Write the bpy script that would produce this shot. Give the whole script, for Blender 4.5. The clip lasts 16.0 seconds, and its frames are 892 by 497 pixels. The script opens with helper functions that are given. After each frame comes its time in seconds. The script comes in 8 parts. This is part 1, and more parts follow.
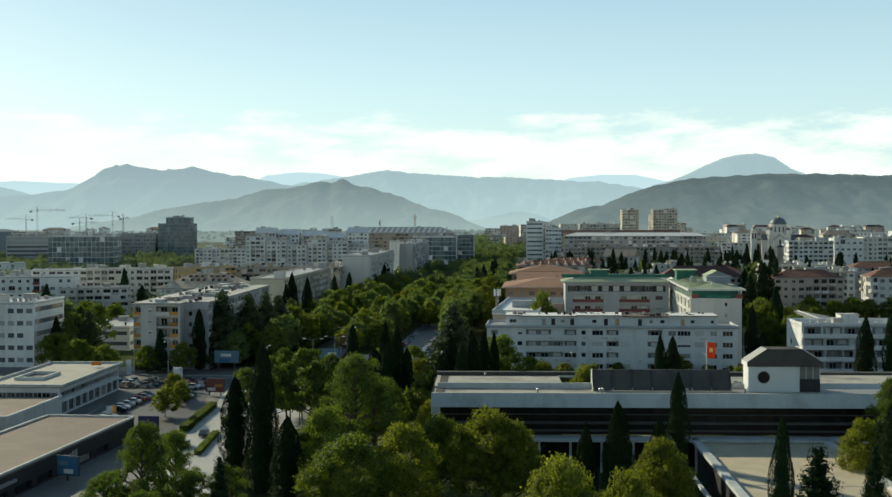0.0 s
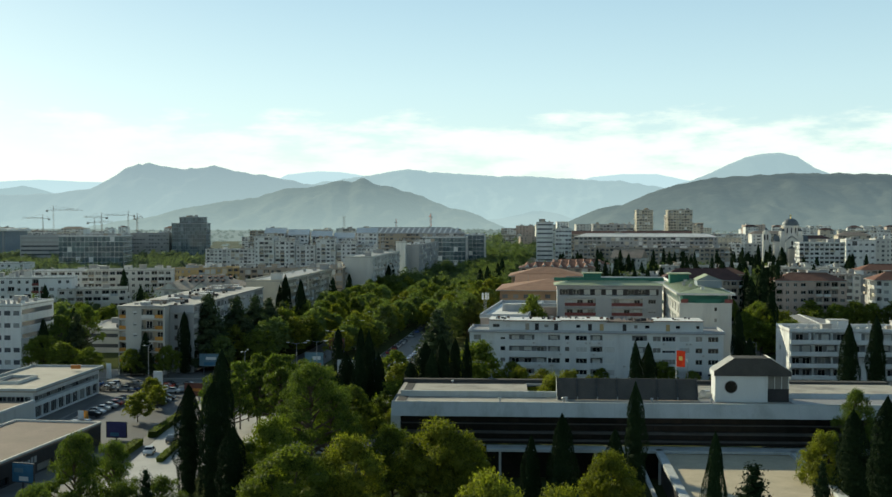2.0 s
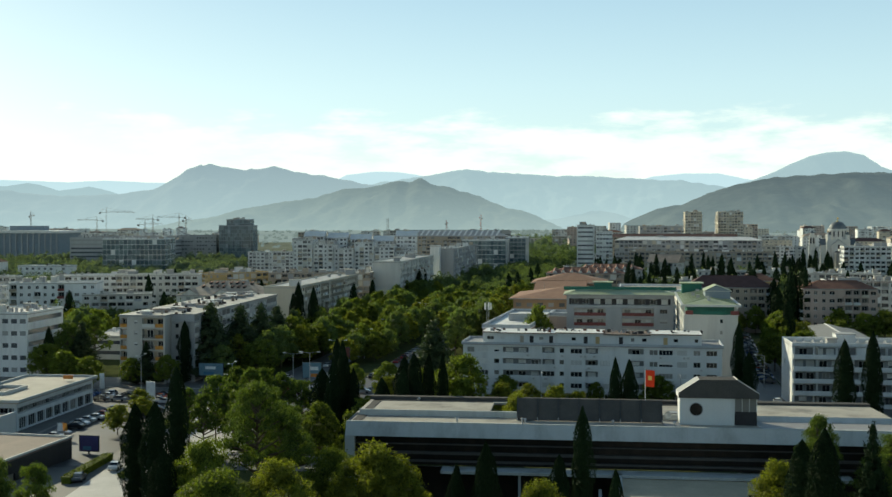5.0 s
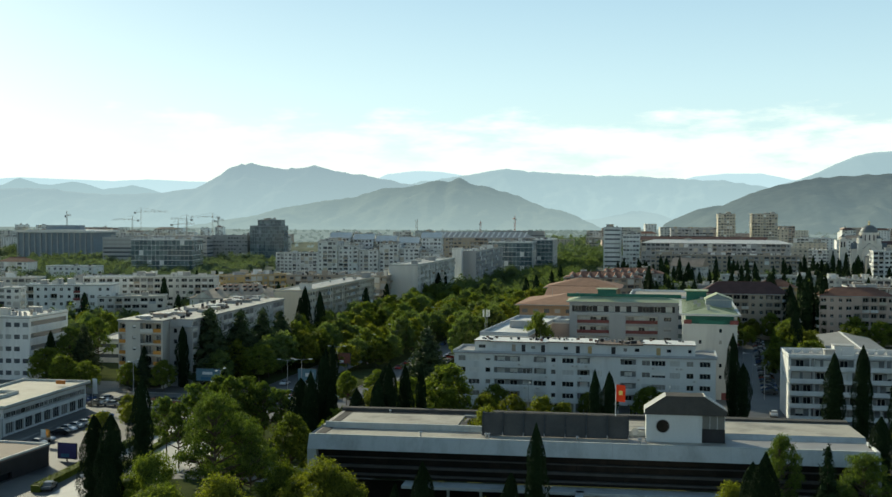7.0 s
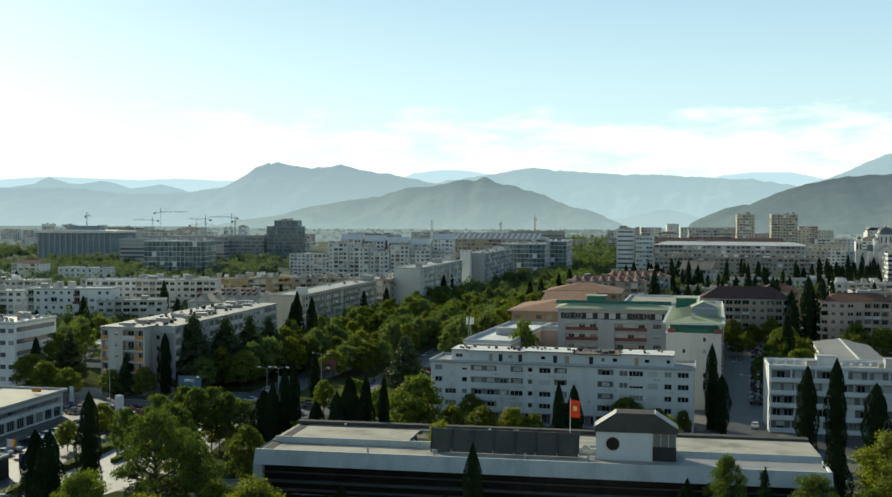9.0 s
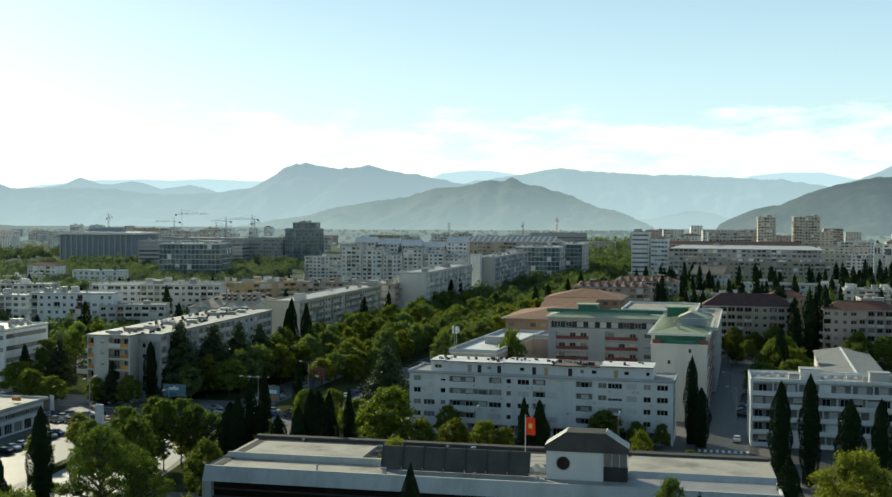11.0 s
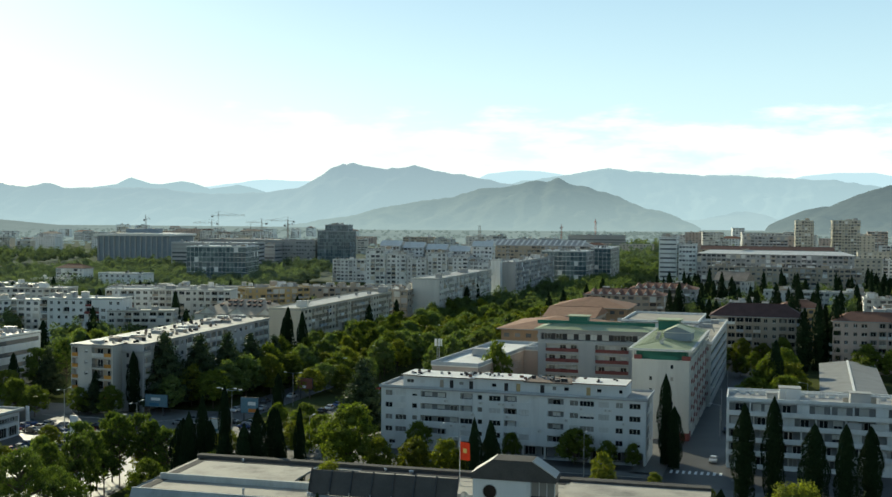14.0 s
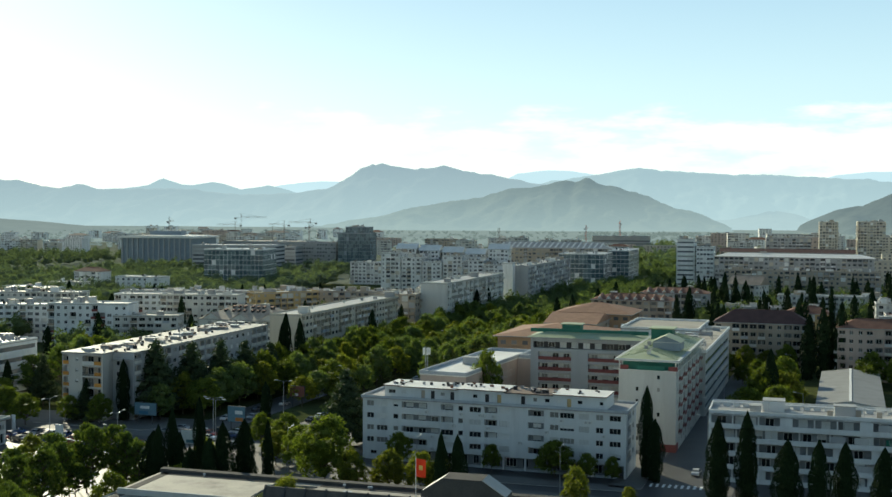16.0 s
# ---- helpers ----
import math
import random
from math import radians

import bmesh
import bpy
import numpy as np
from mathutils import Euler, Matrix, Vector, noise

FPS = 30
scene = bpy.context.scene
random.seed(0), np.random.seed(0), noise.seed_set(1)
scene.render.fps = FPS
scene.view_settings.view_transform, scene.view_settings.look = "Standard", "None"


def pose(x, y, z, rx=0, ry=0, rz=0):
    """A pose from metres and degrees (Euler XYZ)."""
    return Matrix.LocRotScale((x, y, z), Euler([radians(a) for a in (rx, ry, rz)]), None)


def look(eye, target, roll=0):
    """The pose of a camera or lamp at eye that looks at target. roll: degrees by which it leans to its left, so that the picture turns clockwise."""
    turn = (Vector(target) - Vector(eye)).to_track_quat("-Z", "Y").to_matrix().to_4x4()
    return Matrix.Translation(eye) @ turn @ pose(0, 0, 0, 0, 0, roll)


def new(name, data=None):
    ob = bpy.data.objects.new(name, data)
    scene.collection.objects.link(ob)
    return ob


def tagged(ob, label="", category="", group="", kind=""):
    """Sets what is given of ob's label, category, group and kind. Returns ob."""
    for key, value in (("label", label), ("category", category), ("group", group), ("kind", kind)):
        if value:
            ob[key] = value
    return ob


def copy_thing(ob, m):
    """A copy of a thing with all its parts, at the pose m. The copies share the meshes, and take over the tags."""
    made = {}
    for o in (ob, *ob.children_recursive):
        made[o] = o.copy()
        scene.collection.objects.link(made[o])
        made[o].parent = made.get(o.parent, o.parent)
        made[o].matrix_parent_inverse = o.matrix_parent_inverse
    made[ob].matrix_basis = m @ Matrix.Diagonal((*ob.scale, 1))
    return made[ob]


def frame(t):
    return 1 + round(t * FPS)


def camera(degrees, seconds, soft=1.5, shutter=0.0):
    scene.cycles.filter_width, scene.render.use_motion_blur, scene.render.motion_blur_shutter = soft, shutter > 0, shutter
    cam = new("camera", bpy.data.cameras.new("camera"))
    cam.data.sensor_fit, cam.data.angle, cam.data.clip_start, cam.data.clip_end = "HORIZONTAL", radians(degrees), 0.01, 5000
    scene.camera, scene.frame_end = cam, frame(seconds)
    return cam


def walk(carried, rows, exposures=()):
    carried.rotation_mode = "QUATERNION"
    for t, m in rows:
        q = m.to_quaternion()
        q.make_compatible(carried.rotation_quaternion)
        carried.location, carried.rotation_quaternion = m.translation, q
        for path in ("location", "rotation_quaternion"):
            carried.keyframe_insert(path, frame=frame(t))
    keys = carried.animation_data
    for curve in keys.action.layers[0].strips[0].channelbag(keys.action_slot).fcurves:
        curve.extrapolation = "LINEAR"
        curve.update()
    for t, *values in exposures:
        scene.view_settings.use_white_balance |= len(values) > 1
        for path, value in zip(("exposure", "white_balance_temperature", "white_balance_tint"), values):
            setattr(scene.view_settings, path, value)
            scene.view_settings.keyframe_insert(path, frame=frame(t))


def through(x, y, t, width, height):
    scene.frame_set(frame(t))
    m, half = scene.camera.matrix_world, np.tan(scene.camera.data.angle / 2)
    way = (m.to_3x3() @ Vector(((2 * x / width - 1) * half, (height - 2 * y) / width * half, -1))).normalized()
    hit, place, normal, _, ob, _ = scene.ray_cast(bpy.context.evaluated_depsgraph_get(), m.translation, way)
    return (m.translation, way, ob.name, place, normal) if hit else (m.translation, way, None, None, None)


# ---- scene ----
cam = camera(44.2, 16.0)
PATH = [
    (0, (-2.842, -2.718, 41.53), (-2.705, -0.723, 41.485), -0.1),
    (0.5, (-0.261, -2.176, 41.859), (-0.134, -0.18, 41.813), -0.1),
    (1, (2.393, -1.527, 42.089), (2.51, 0.469, 42.043), -0.1),
    (1.5, (5.013, -0.989, 42.392), (5.121, 1.008, 42.345), -0.1),
    (2, (7.712, -0.705, 42.731), (7.807, 1.292, 42.684), -0.0),
    (2.5, (10.434, -0.241, 43.228), (10.516, 1.756, 43.181), -0.0),
    (3, (13.219, 0.164, 43.646), (13.284, 2.162, 43.598), 0.0),
    (3.5, (16.221, 0.813, 44.106), (16.265, 2.812, 44.058), -0.0),
    (4, (19.211, 1.559, 44.577), (19.235, 3.558, 44.529), 0.0),
    (6.5, (34.892, 4.698, 47.039), (34.812, 6.696, 46.99), 0.1),
    (7, (38.068, 5.31, 47.631), (37.972, 7.308, 47.581), 0.2),
    (7.5, (41.261, 6.319, 48.209), (41.152, 8.315, 48.158), 0.2),
    (8, (44.429, 7.177, 48.783), (44.307, 9.172, 48.731), 0.2),
    (8.5, (47.638, 7.902, 49.393), (47.502, 9.897, 49.341), 0.3),
    (9, (50.931, 9.073, 49.975), (50.782, 11.067, 49.922), 0.2),
    (11.5, (66.485, 13.622, 52.93), (66.265, 15.609, 52.876), 0.3),
    (12, (69.64, 14.921, 53.416), (69.404, 16.907, 53.361), 0.3),
    (12.5, (72.655, 15.984, 54.0), (72.404, 17.968, 53.945), 0.3),
    (13, (75.626, 17.059, 54.574), (75.36, 19.04, 54.519), 0.4),
    (13.5, (78.577, 18.254, 55.159), (78.296, 20.233, 55.103), 0.4),
    (14, (81.598, 19.315, 55.694), (81.302, 21.292, 55.639), 0.4),
    (14.5, (84.501, 20.461, 56.301), (84.191, 22.436, 56.245), 0.4),
    (15, (87.377, 21.448, 56.912), (87.052, 23.421, 56.856), 0.4),
    (15.5, (90.149, 22.401, 57.533), (89.81, 24.371, 57.477), 0.4),
    (16, (93.299, 23.304, 58.096), (92.945, 25.271, 58.04), 0.3),
]
walk(cam, [(t, look(eye, target, roll)) for t, eye, target, roll in PATH],
     exposures=((0.0, 0.08, 6640, -2.0), (16.0, 0.18, 6450, -2.0)))

# ---------------------------------------------------------------- world and sun
SUN_AZ, SUN_EL = 38.0, 21.8            # degrees to the left of +Y, and above the horizon
world = bpy.data.worlds.new("world")
scene.world = world
world.use_nodes = True
wn, wl = world.node_tree.nodes, world.node_tree.links
wn.clear()
w_out = wn.new("ShaderNodeOutputWorld")
w_bg = wn.new("ShaderNodeBackground")
w_bg.inputs["Strength"].default_value = 0.112
w_sky = wn.new("ShaderNodeTexSky")
w_sky.sky_type = "NISHITA"
w_sky.sun_disc = False
w_sky.sun_elevation = radians(SUN_EL)
w_sky.sun_rotation = radians(-SUN_AZ)
w_sky.altitude = 100
w_sky.air_density, w_sky.dust_density, w_sky.ozone_density = 1.0, 0.6, 1.4
w_tc = wn.new("ShaderNodeTexCoord")
w_sep = wn.new("ShaderNodeSeparateXYZ")
wl.new(w_tc.outputs["Generated"], w_sep.inputs[0])
# a low bank of cloud, streaked sideways
w_map = wn.new("ShaderNodeMapping")
w_map.inputs["Scale"].default_value = (5.0, 5.0, 20.0)
w_map.inputs["Location"].default_value = (0.35, 0.1, 0.0)
wl.new(w_tc.outputs["Generated"], w_map.inputs["Vector"])
w_noise = wn.new("ShaderNodeTexNoise")
w_noise.inputs["Scale"].default_value = 2.0
w_noise.inputs["Detail"].default_value = 8.0
w_noise.inputs["Roughness"].default_value = 0.6
wl.new(w_map.outputs[0], w_noise.inputs["Vector"])
w_band = wn.new("ShaderNodeValToRGB")          # how much cloud at each height
cr = w_band.color_ramp
cr.elements[0].position, cr.elements[0].color = 0.0, (0.6, 0.6, 0.6, 1)
cr.elements[1].position, cr.elements[1].color = 0.125, (0.15, 0.15, 0.15, 1)
for p, v in ((0.05, 0.62), (0.075, 0.58), (0.098, 0.42)):
    e = cr.elements.new(p)
    e.color = (v, v, v, 1)
wl.new(w_sep.outputs["Z"], w_band.inputs[0])
w_add = wn.new("ShaderNodeMath")
w_add.operation = "ADD"
wl.new(w_noise.outputs["Fac"], w_add.inputs[0])
wl.new(w_band.outputs["Color"], w_add.inputs[1])
w_cov = wn.new("ShaderNodeMapRange")
w_cov.inputs["From Min"].default_value, w_cov.inputs["From Max"].default_value = 0.93, 1.14
w_cov.interpolation_type = "SMOOTHSTEP"
wl.new(w_add.outputs[0], w_cov.inputs["Value"])
w_mix = wn.new("ShaderNodeMix")
w_mix.data_type = "RGBA"
w_mix.inputs["B"].default_value = (8.8, 9.3, 9.1, 1)
wl.new(w_cov.outputs["Result"], w_mix.inputs["Factor"])
# sunlit haze, thickest at the horizon, in front of the clear sky
w_hcol = wn.new("ShaderNodeValToRGB")
hr = w_hcol.color_ramp
hr.elements[0].position, hr.elements[0].color = 0.0, (0.8, 0.93, 0.95, 1)
hr.elements[1].position, hr.elements[1].color = 1.0, (0.1, 0.17, 0.28, 1)
for p, c in ((0.06, (0.7, 0.88, 0.95)), (0.12, (0.63, 0.82, 0.94)), (0.2, (0.48, 0.67, 0.84)), (0.32, (0.26, 0.4, 0.56)), (0.6, (0.14, 0.23, 0.36))):
    e = hr.elements.new(p)
    e.color = (*c, 1)
wl.new(w_sep.outputs["Z"], w_hcol.inputs[0])
# the haze glows most towards the sun
w_dot = wn.new("ShaderNodeVectorMath")
w_dot.operation = "DOT_PRODUCT"
w_dot.inputs[1].default_value = (-math.sin(radians(SUN_AZ)), math.cos(radians(SUN_AZ)), 0.0)
wl.new(w_tc.outputs["Generated"], w_dot.inputs[0])
w_side = wn.new("ShaderNodeMapRange")
w_side.inputs["From Min"].default_value, w_side.inputs["From Max"].default_value = -1.0, 0.45
w_side.inputs["To Min"].default_value, w_side.inputs["To Max"].default_value = 5.2, 9.2
w_side.interpolation_type = "SMOOTHSTEP"
wl.new(w_dot.outputs["Value"], w_side.inputs["Value"])
w_gain = wn.new("ShaderNodeVectorMath")
w_gain.operation = "SCALE"
wl.new(w_side.outputs["Result"], w_gain.inputs["Scale"])
wl.new(w_hcol.outputs["Color"], w_gain.inputs[0])
w_haze = wn.new("ShaderNodeMix")
w_haze.data_type = "RGBA"
w_haze.inputs["Factor"].default_value = 0.72
wl.new(w_sky.outputs[0], w_haze.inputs["A"])
wl.new(w_gain.outputs["Vector"], w_haze.inputs["B"])
wl.new(w_haze.outputs["Result"], w_mix.inputs["A"])
wl.new(w_mix.outputs["Result"], w_bg.inputs["Color"])
wl.new(w_bg.outputs[0], w_out.inputs["Surface"])

sun = new("sun", bpy.data.lights.new("sun", "SUN"))
sun.data.energy = 5.0
sun.data.angle = radians(0.6)
sun.data.color = (1.0, 0.88, 0.68)
_a, _e = radians(SUN_AZ), radians(SUN_EL)
SUN_DIR = Vector((-math.sin(_a) * math.cos(_e), math.cos(_a) * math.cos(_e), math.sin(_e)))
sun.matrix_world = look(SUN_DIR * 400, (0, 0, 0))

# ---------------------------------------------------------------- materials
def material(name, colour, rough=0.8, vary=0.12, scale=0.6, fine=6.0, bump=0.0, metal=0.0, spec=0.16,
             stain=None, stain_amount=0.0, rnd=0.0, island=0.0, streak=False, emit=None, emit_strength=0.0):
    """A surface with coarse and fine variation at world size; stain is a second colour in uneven patches."""
    m = bpy.data.materials.new(name)
    m.use_nodes = True
    n, l = m.node_tree.nodes, m.node_tree.links
    b = n["Principled BSDF"]
    b.inputs["Roughness"].default_value = rough
    b.inputs["Metallic"].default_value = metal
    b.inputs["Specular IOR Level"].default_value = spec
    geo = n.new("ShaderNodeNewGeometry")
    src = geo.outputs["Position"]
    if streak:
        mp = n.new("ShaderNodeMapping")
        mp.inputs["Scale"].default_value = (1.0, 1.0, 0.12)
        l.new(src, mp.inputs["Vector"])
        src = mp.outputs[0]
    coarse = n.new("ShaderNodeTexNoise")
    coarse.inputs["Scale"].default_value = scale
    coarse.inputs["Detail"].default_value = 4
    l.new(src, coarse.inputs["Vector"])
    grain = n.new("ShaderNodeTexNoise")
    grain.inputs["Scale"].default_value = fine
    grain.inputs["Detail"].default_value = 3
    l.new(geo.outputs["Position"], grain.inputs["Vector"])
    mean = n.new("ShaderNodeMath")
    mean.operation = "MULTIPLY_ADD"
    mean.inputs[1].default_value = 0.4
    l.new(grain.outputs["Fac"], mean.inputs[0])
    half = n.new("ShaderNodeMath")
    half.operation = "MULTIPLY"
    half.inputs[1].default_value = 0.6
    l.new(coarse.outputs["Fac"], half.inputs[0])
    l.new(half.outputs[0], mean.inputs[2])
    ramp = n.new("ShaderNodeMapRange")
    ramp.inputs["From Min"].default_value, ramp.inputs["From Max"].default_value = 0.3, 0.7
    ramp.inputs["To Min"].default_value, ramp.inputs["To Max"].default_value = 1 - vary, 1 + vary
    l.new(mean.outputs[0], ramp.inputs["Value"])
    value = ramp.outputs["Result"]
    if rnd or island:
        info = n.new("ShaderNodeObjectInfo") if rnd else geo
        rr = n.new("ShaderNodeMapRange")
        k = rnd or island
        rr.inputs["To Min"].default_value, rr.inputs["To Max"].default_value = 1 - k, 1 + k
        l.new(info.outputs["Random"] if rnd else geo.outputs["Random Per Island"], rr.inputs["Value"])
        mul = n.new("ShaderNodeMath")
        mul.operation = "MULTIPLY"
        l.new(value, mul.inputs[0])
        l.new(rr.outputs["Result"], mul.inputs[1])
        value = mul.outputs[0]
    col = n.new("ShaderNodeVectorMath")
    col.operation = "SCALE"
    col.inputs[0].default_value = colour
    l.new(value, col.inputs["Scale"])
    out = col.outputs["Vector"]
    if stain:
        mask = n.new("ShaderNodeTexNoise")
        mask.inputs["Scale"].default_value = scale * 0.7
        mask.inputs["Detail"].default_value = 6
        mask.inputs["Roughness"].default_value = 0.65
        l.new(src, mask.inputs["Vector"])
        mr = n.new("ShaderNodeMapRange")
        mr.inputs["From Min"].default_value, mr.inputs["From Max"].default_value = 0.5, 0.72
        mr.inputs["To Max"].default_value = stain_amount
        l.new(mask.outputs["Fac"], mr.inputs["Value"])
        mix = n.new("ShaderNodeMix")
        mix.data_type = "RGBA"
        mix.inputs["B"].default_value = (*stain, 1)
        l.new(mr.outputs["Result"], mix.inputs["Factor"])
        l.new(out, mix.inputs["A"])
        out = mix.outputs["Result"]
    l.new(out, b.inputs["Base Color"])
    if bump:
        bp = n.new("ShaderNodeBump")
        bp.inputs["Strength"].default_value = bump
        bp.inputs["Distance"].default_value = 0.05
        l.new(mean.outputs[0], bp.inputs["Height"])
        l.new(bp.outputs[0], b.inputs["Normal"])
    if emit:
        b.inputs["Emission Color"].default_value = (*emit, 1)
        b.inputs["Emission Strength"].default_value = emit_strength
    return m


def leaf_material(name, dark, light, through=0.35, tint=0.25, gloss=0.1):
    """Leaves: colour differs leaf by leaf and tree by tree, and sunlight shines through them."""
    m = bpy.data.materials.new(name)
    m.use_nodes = True
    n, l = m.node_tree.nodes, m.node_tree.links
    b = n["Principled BSDF"]
    b.inputs["Roughness"].default_value = 0.6
    b.inputs["Specular IOR Level"].default_value = gloss
    geo, info = n.new("ShaderNodeNewGeometry"), n.new("ShaderNodeObjectInfo")
    mix = n.new("ShaderNodeMix")
    mix.data_type = "RGBA"
    mix.inputs["A"].default_value, mix.inputs["B"].default_value = (*dark, 1), (*light, 1)
    l.new(geo.outputs["Random Per Island"], mix.inputs["Factor"])
    noise_t = n.new("ShaderNodeTexNoise")
    noise_t.inputs["Scale"].default_value = 0.35
    noise_t.inputs["Detail"].default_value = 3
    l.new(geo.outputs["Position"], noise_t.inputs["Vector"])
    sm = n.new("ShaderNodeMath")
    sm.operation = "ADD"
    l.new(noise_t.outputs["Fac"], sm.inputs[0])
    l.new(info.outputs["Random"], sm.inputs[1])
    mr = n.new("ShaderNodeMapRange")
    mr.inputs["From Min"].default_value, mr.inputs["From Max"].default_value = 0.4, 1.6
    mr.inputs["To Min"].default_value, mr.inputs["To Max"].default_value = 1 - tint, 1 + tint
    l.new(sm.outputs[0], mr.inputs["Value"])
    sc = n.new("ShaderNodeVectorMath")
    sc.operation = "SCALE"
    l.new(mix.outputs["Result"], sc.inputs[0])
    l.new(mr.outputs["Result"], sc.inputs["Scale"])
    l.new(sc.outputs["Vector"], b.inputs["Base Color"])
    tr = n.new("ShaderNodeBsdfTranslucent")
    warm = n.new("ShaderNodeVectorMath")
    warm.operation = "MULTIPLY"
    warm.inputs[1].default_value = (1.2, 1.35, 0.5)
    l.new(sc.outputs["Vector"], warm.inputs[0])
    l.new(warm.outputs["Vector"], tr.inputs["Color"])
    ms = n.new("ShaderNodeMixShader")
    ms.inputs[0].default_value = through
    l.new(b.outputs[0], ms.inputs[1])
    l.new(tr.outputs[0], ms.inputs[2])
    l.new(ms.outputs[0], n["Material Output"].inputs["Surface"])
    return m


def glass_material(name, tint, curtain, share):
    """Window glass: glossy panes, a share of them with a pale curtain or blind behind."""
    m = bpy.data.materials.new(name)
    m.use_nodes = True
    n, l = m.node_tree.nodes, m.node_tree.links
    b = n["Principled BSDF"]
    b.inputs["Roughness"].default_value = 0.06
    b.inputs["Specular IOR Level"].default_value = 0.35
    geo, info = n.new("ShaderNodeNewGeometry"), n.new("ShaderNodeObjectInfo")
    add = n.new("ShaderNodeMath")
    add.operation = "ADD"
    l.new(geo.outputs["Random Per Island"], add.inputs[0])
    l.new(info.outputs["Random"], add.inputs[1])
    fr = n.new("ShaderNodeMath")
    fr.operation = "FRACT"
    l.new(add.outputs[0], fr.inputs[0])
    step = n.new("ShaderNodeMapRange")
    step.inputs["From Min"].default_value, step.inputs["From Max"].default_value = 1 - share - 0.12, 1 - share + 0.12
    l.new(fr.outputs[0], step.inputs["Value"])
    mix = n.new("ShaderNodeMix")
    mix.data_type = "RGBA"
    mix.inputs["A"].default_value, mix.inputs["B"].default_value = (*tint, 1), (*curtain, 1)
    l.new(step.outputs["Result"], mix.inputs["Factor"])
    l.new(mix.outputs["Result"], b.inputs["Base Color"])
    return m


M = {}
M["white"] = material("white_render", (0.76, 0.76, 0.74), 0.85, 0.07, 0.35, 5, 0.15, stain=(0.42, 0.42, 0.41), stain_amount=0.6, streak=True)
M["offwhite"] = material("offwhite_render", (0.62, 0.61, 0.57), 0.85, 0.09, 0.3, 4, 0.15, stain=(0.38, 0.36, 0.33), stain_amount=0.6, streak=True)
M["cream"] = material("cream_render", (0.56, 0.51, 0.42), 0.85, 0.09, 0.3, 4, 0.15, stain=(0.38, 0.34, 0.28), stain_amount=0.4, streak=True)
M["grey"] = material("grey_render", (0.42, 0.42, 0.42), 0.85, 0.1, 0.3, 4, 0.15, stain=(0.28, 0.28, 0.28), stain_amount=0.4, streak=True)
M["tan"] = material("tan_render", (0.42, 0.36, 0.29), 0.85, 0.1, 0.3, 4, 0.15, stain=(0.3, 0.25, 0.2), stain_amount=0.4, streak=True)
M["yellow"] = material("ochre_render", (0.52, 0.38, 0.19), 0.85, 0.1, 0.3, 4, 0.15, stain=(0.36, 0.27, 0.15), stain_amount=0.3, streak=True)
M["pinkish"] = material("pale_pink_render", (0.5, 0.4, 0.34), 0.85, 0.1, 0.3, 4, 0.15, stain=(0.36, 0.29, 0.25), stain_amount=0.4, streak=True)
M["concrete"] = material("concrete", (0.36, 0.36, 0.35), 0.9, 0.14, 0.5, 5, 0.2, stain=(0.22, 0.22, 0.21), stain_amount=0.5)
M["ledge"] = material("weathered_ledge", (0.42, 0.45, 0.48), 0.85, 0.12, 0.5, 5, 0.15, stain=(0.25, 0.26, 0.27), stain_amount=0.5)
M["roofpale"] = material("pale_roof_felt", (0.37, 0.355, 0.325), 0.5, 0.14, 0.25, 3, 0.15, stain=(0.3, 0.29, 0.27), stain_amount=0.6, spec=0.35)
M["rooflight"] = material("light_gravel_roof", (0.34, 0.315, 0.265), 0.75, 0.14, 0.2, 3, 0.15, stain=(0.24, 0.22, 0.185), stain_amount=0.6, spec=0.25)
M["whiteroof"] = material("white_roof_membrane", (0.74, 0.72, 0.67), 0.5, 0.08, 0.3, 4, 0.05, stain=(0.5, 0.48, 0.44), stain_amount=0.5, spec=0.35)
M["tile_warm"] = material("warm_brown_tiles", (0.3, 0.175, 0.115), 0.75, 0.2, 0.4, 5, 0.3, stain=(0.2, 0.12, 0.085), stain_amount=0.6)
M["burnt"] = material("burnt_orange_render", (0.37, 0.26, 0.17), 0.85, 0.1, 0.3, 4, 0.15, stain=(0.28, 0.19, 0.12), stain_amount=0.4, streak=True)
M["roofgrey"] = material("grey_roof_felt", (0.3, 0.29, 0.28), 0.55, 0.16, 0.25, 3, 0.15, stain=(0.17, 0.17, 0.17), stain_amount=0.6, spec=0.4)
M["roofbrown"] = material("brown_roof_sheet", (0.21, 0.165, 0.135), 0.75, 0.14, 0.2, 2, 0.1, stain=(0.15, 0.12, 0.1), stain_amount=0.5, spec=0.12)
M["roofgreen"] = material("green_sheet_roof", (0.36, 0.4, 0.25), 0.55, 0.14, 0.3, 3, 0.05, stain=(0.46, 0.48, 0.35), stain_amount=0.6, spec=0.3)
M["greendark"] = material("dark_green_sheet", (0.04, 0.15, 0.11), 0.5, 0.14, 0.4, 4, 0.05)
M["tile_red"] = material("red_clay_tiles", (0.2, 0.105, 0.075), 0.85, 0.22, 0.4, 5, 0.3, stain=(0.17, 0.09, 0.07), stain_amount=0.6)
M["tile_dark"] = material("dark_red_tiles", (0.1, 0.058, 0.052), 0.85, 0.22, 0.4, 5, 0.3, stain=(0.1, 0.05, 0.045), stain_amount=0.6)
M["tile_grey"] = material("faded_brown_tiles", (0.32, 0.26, 0.21), 0.85, 0.2, 0.4, 5, 0.3, stain=(0.2, 0.16, 0.14), stain_amount=0.6)
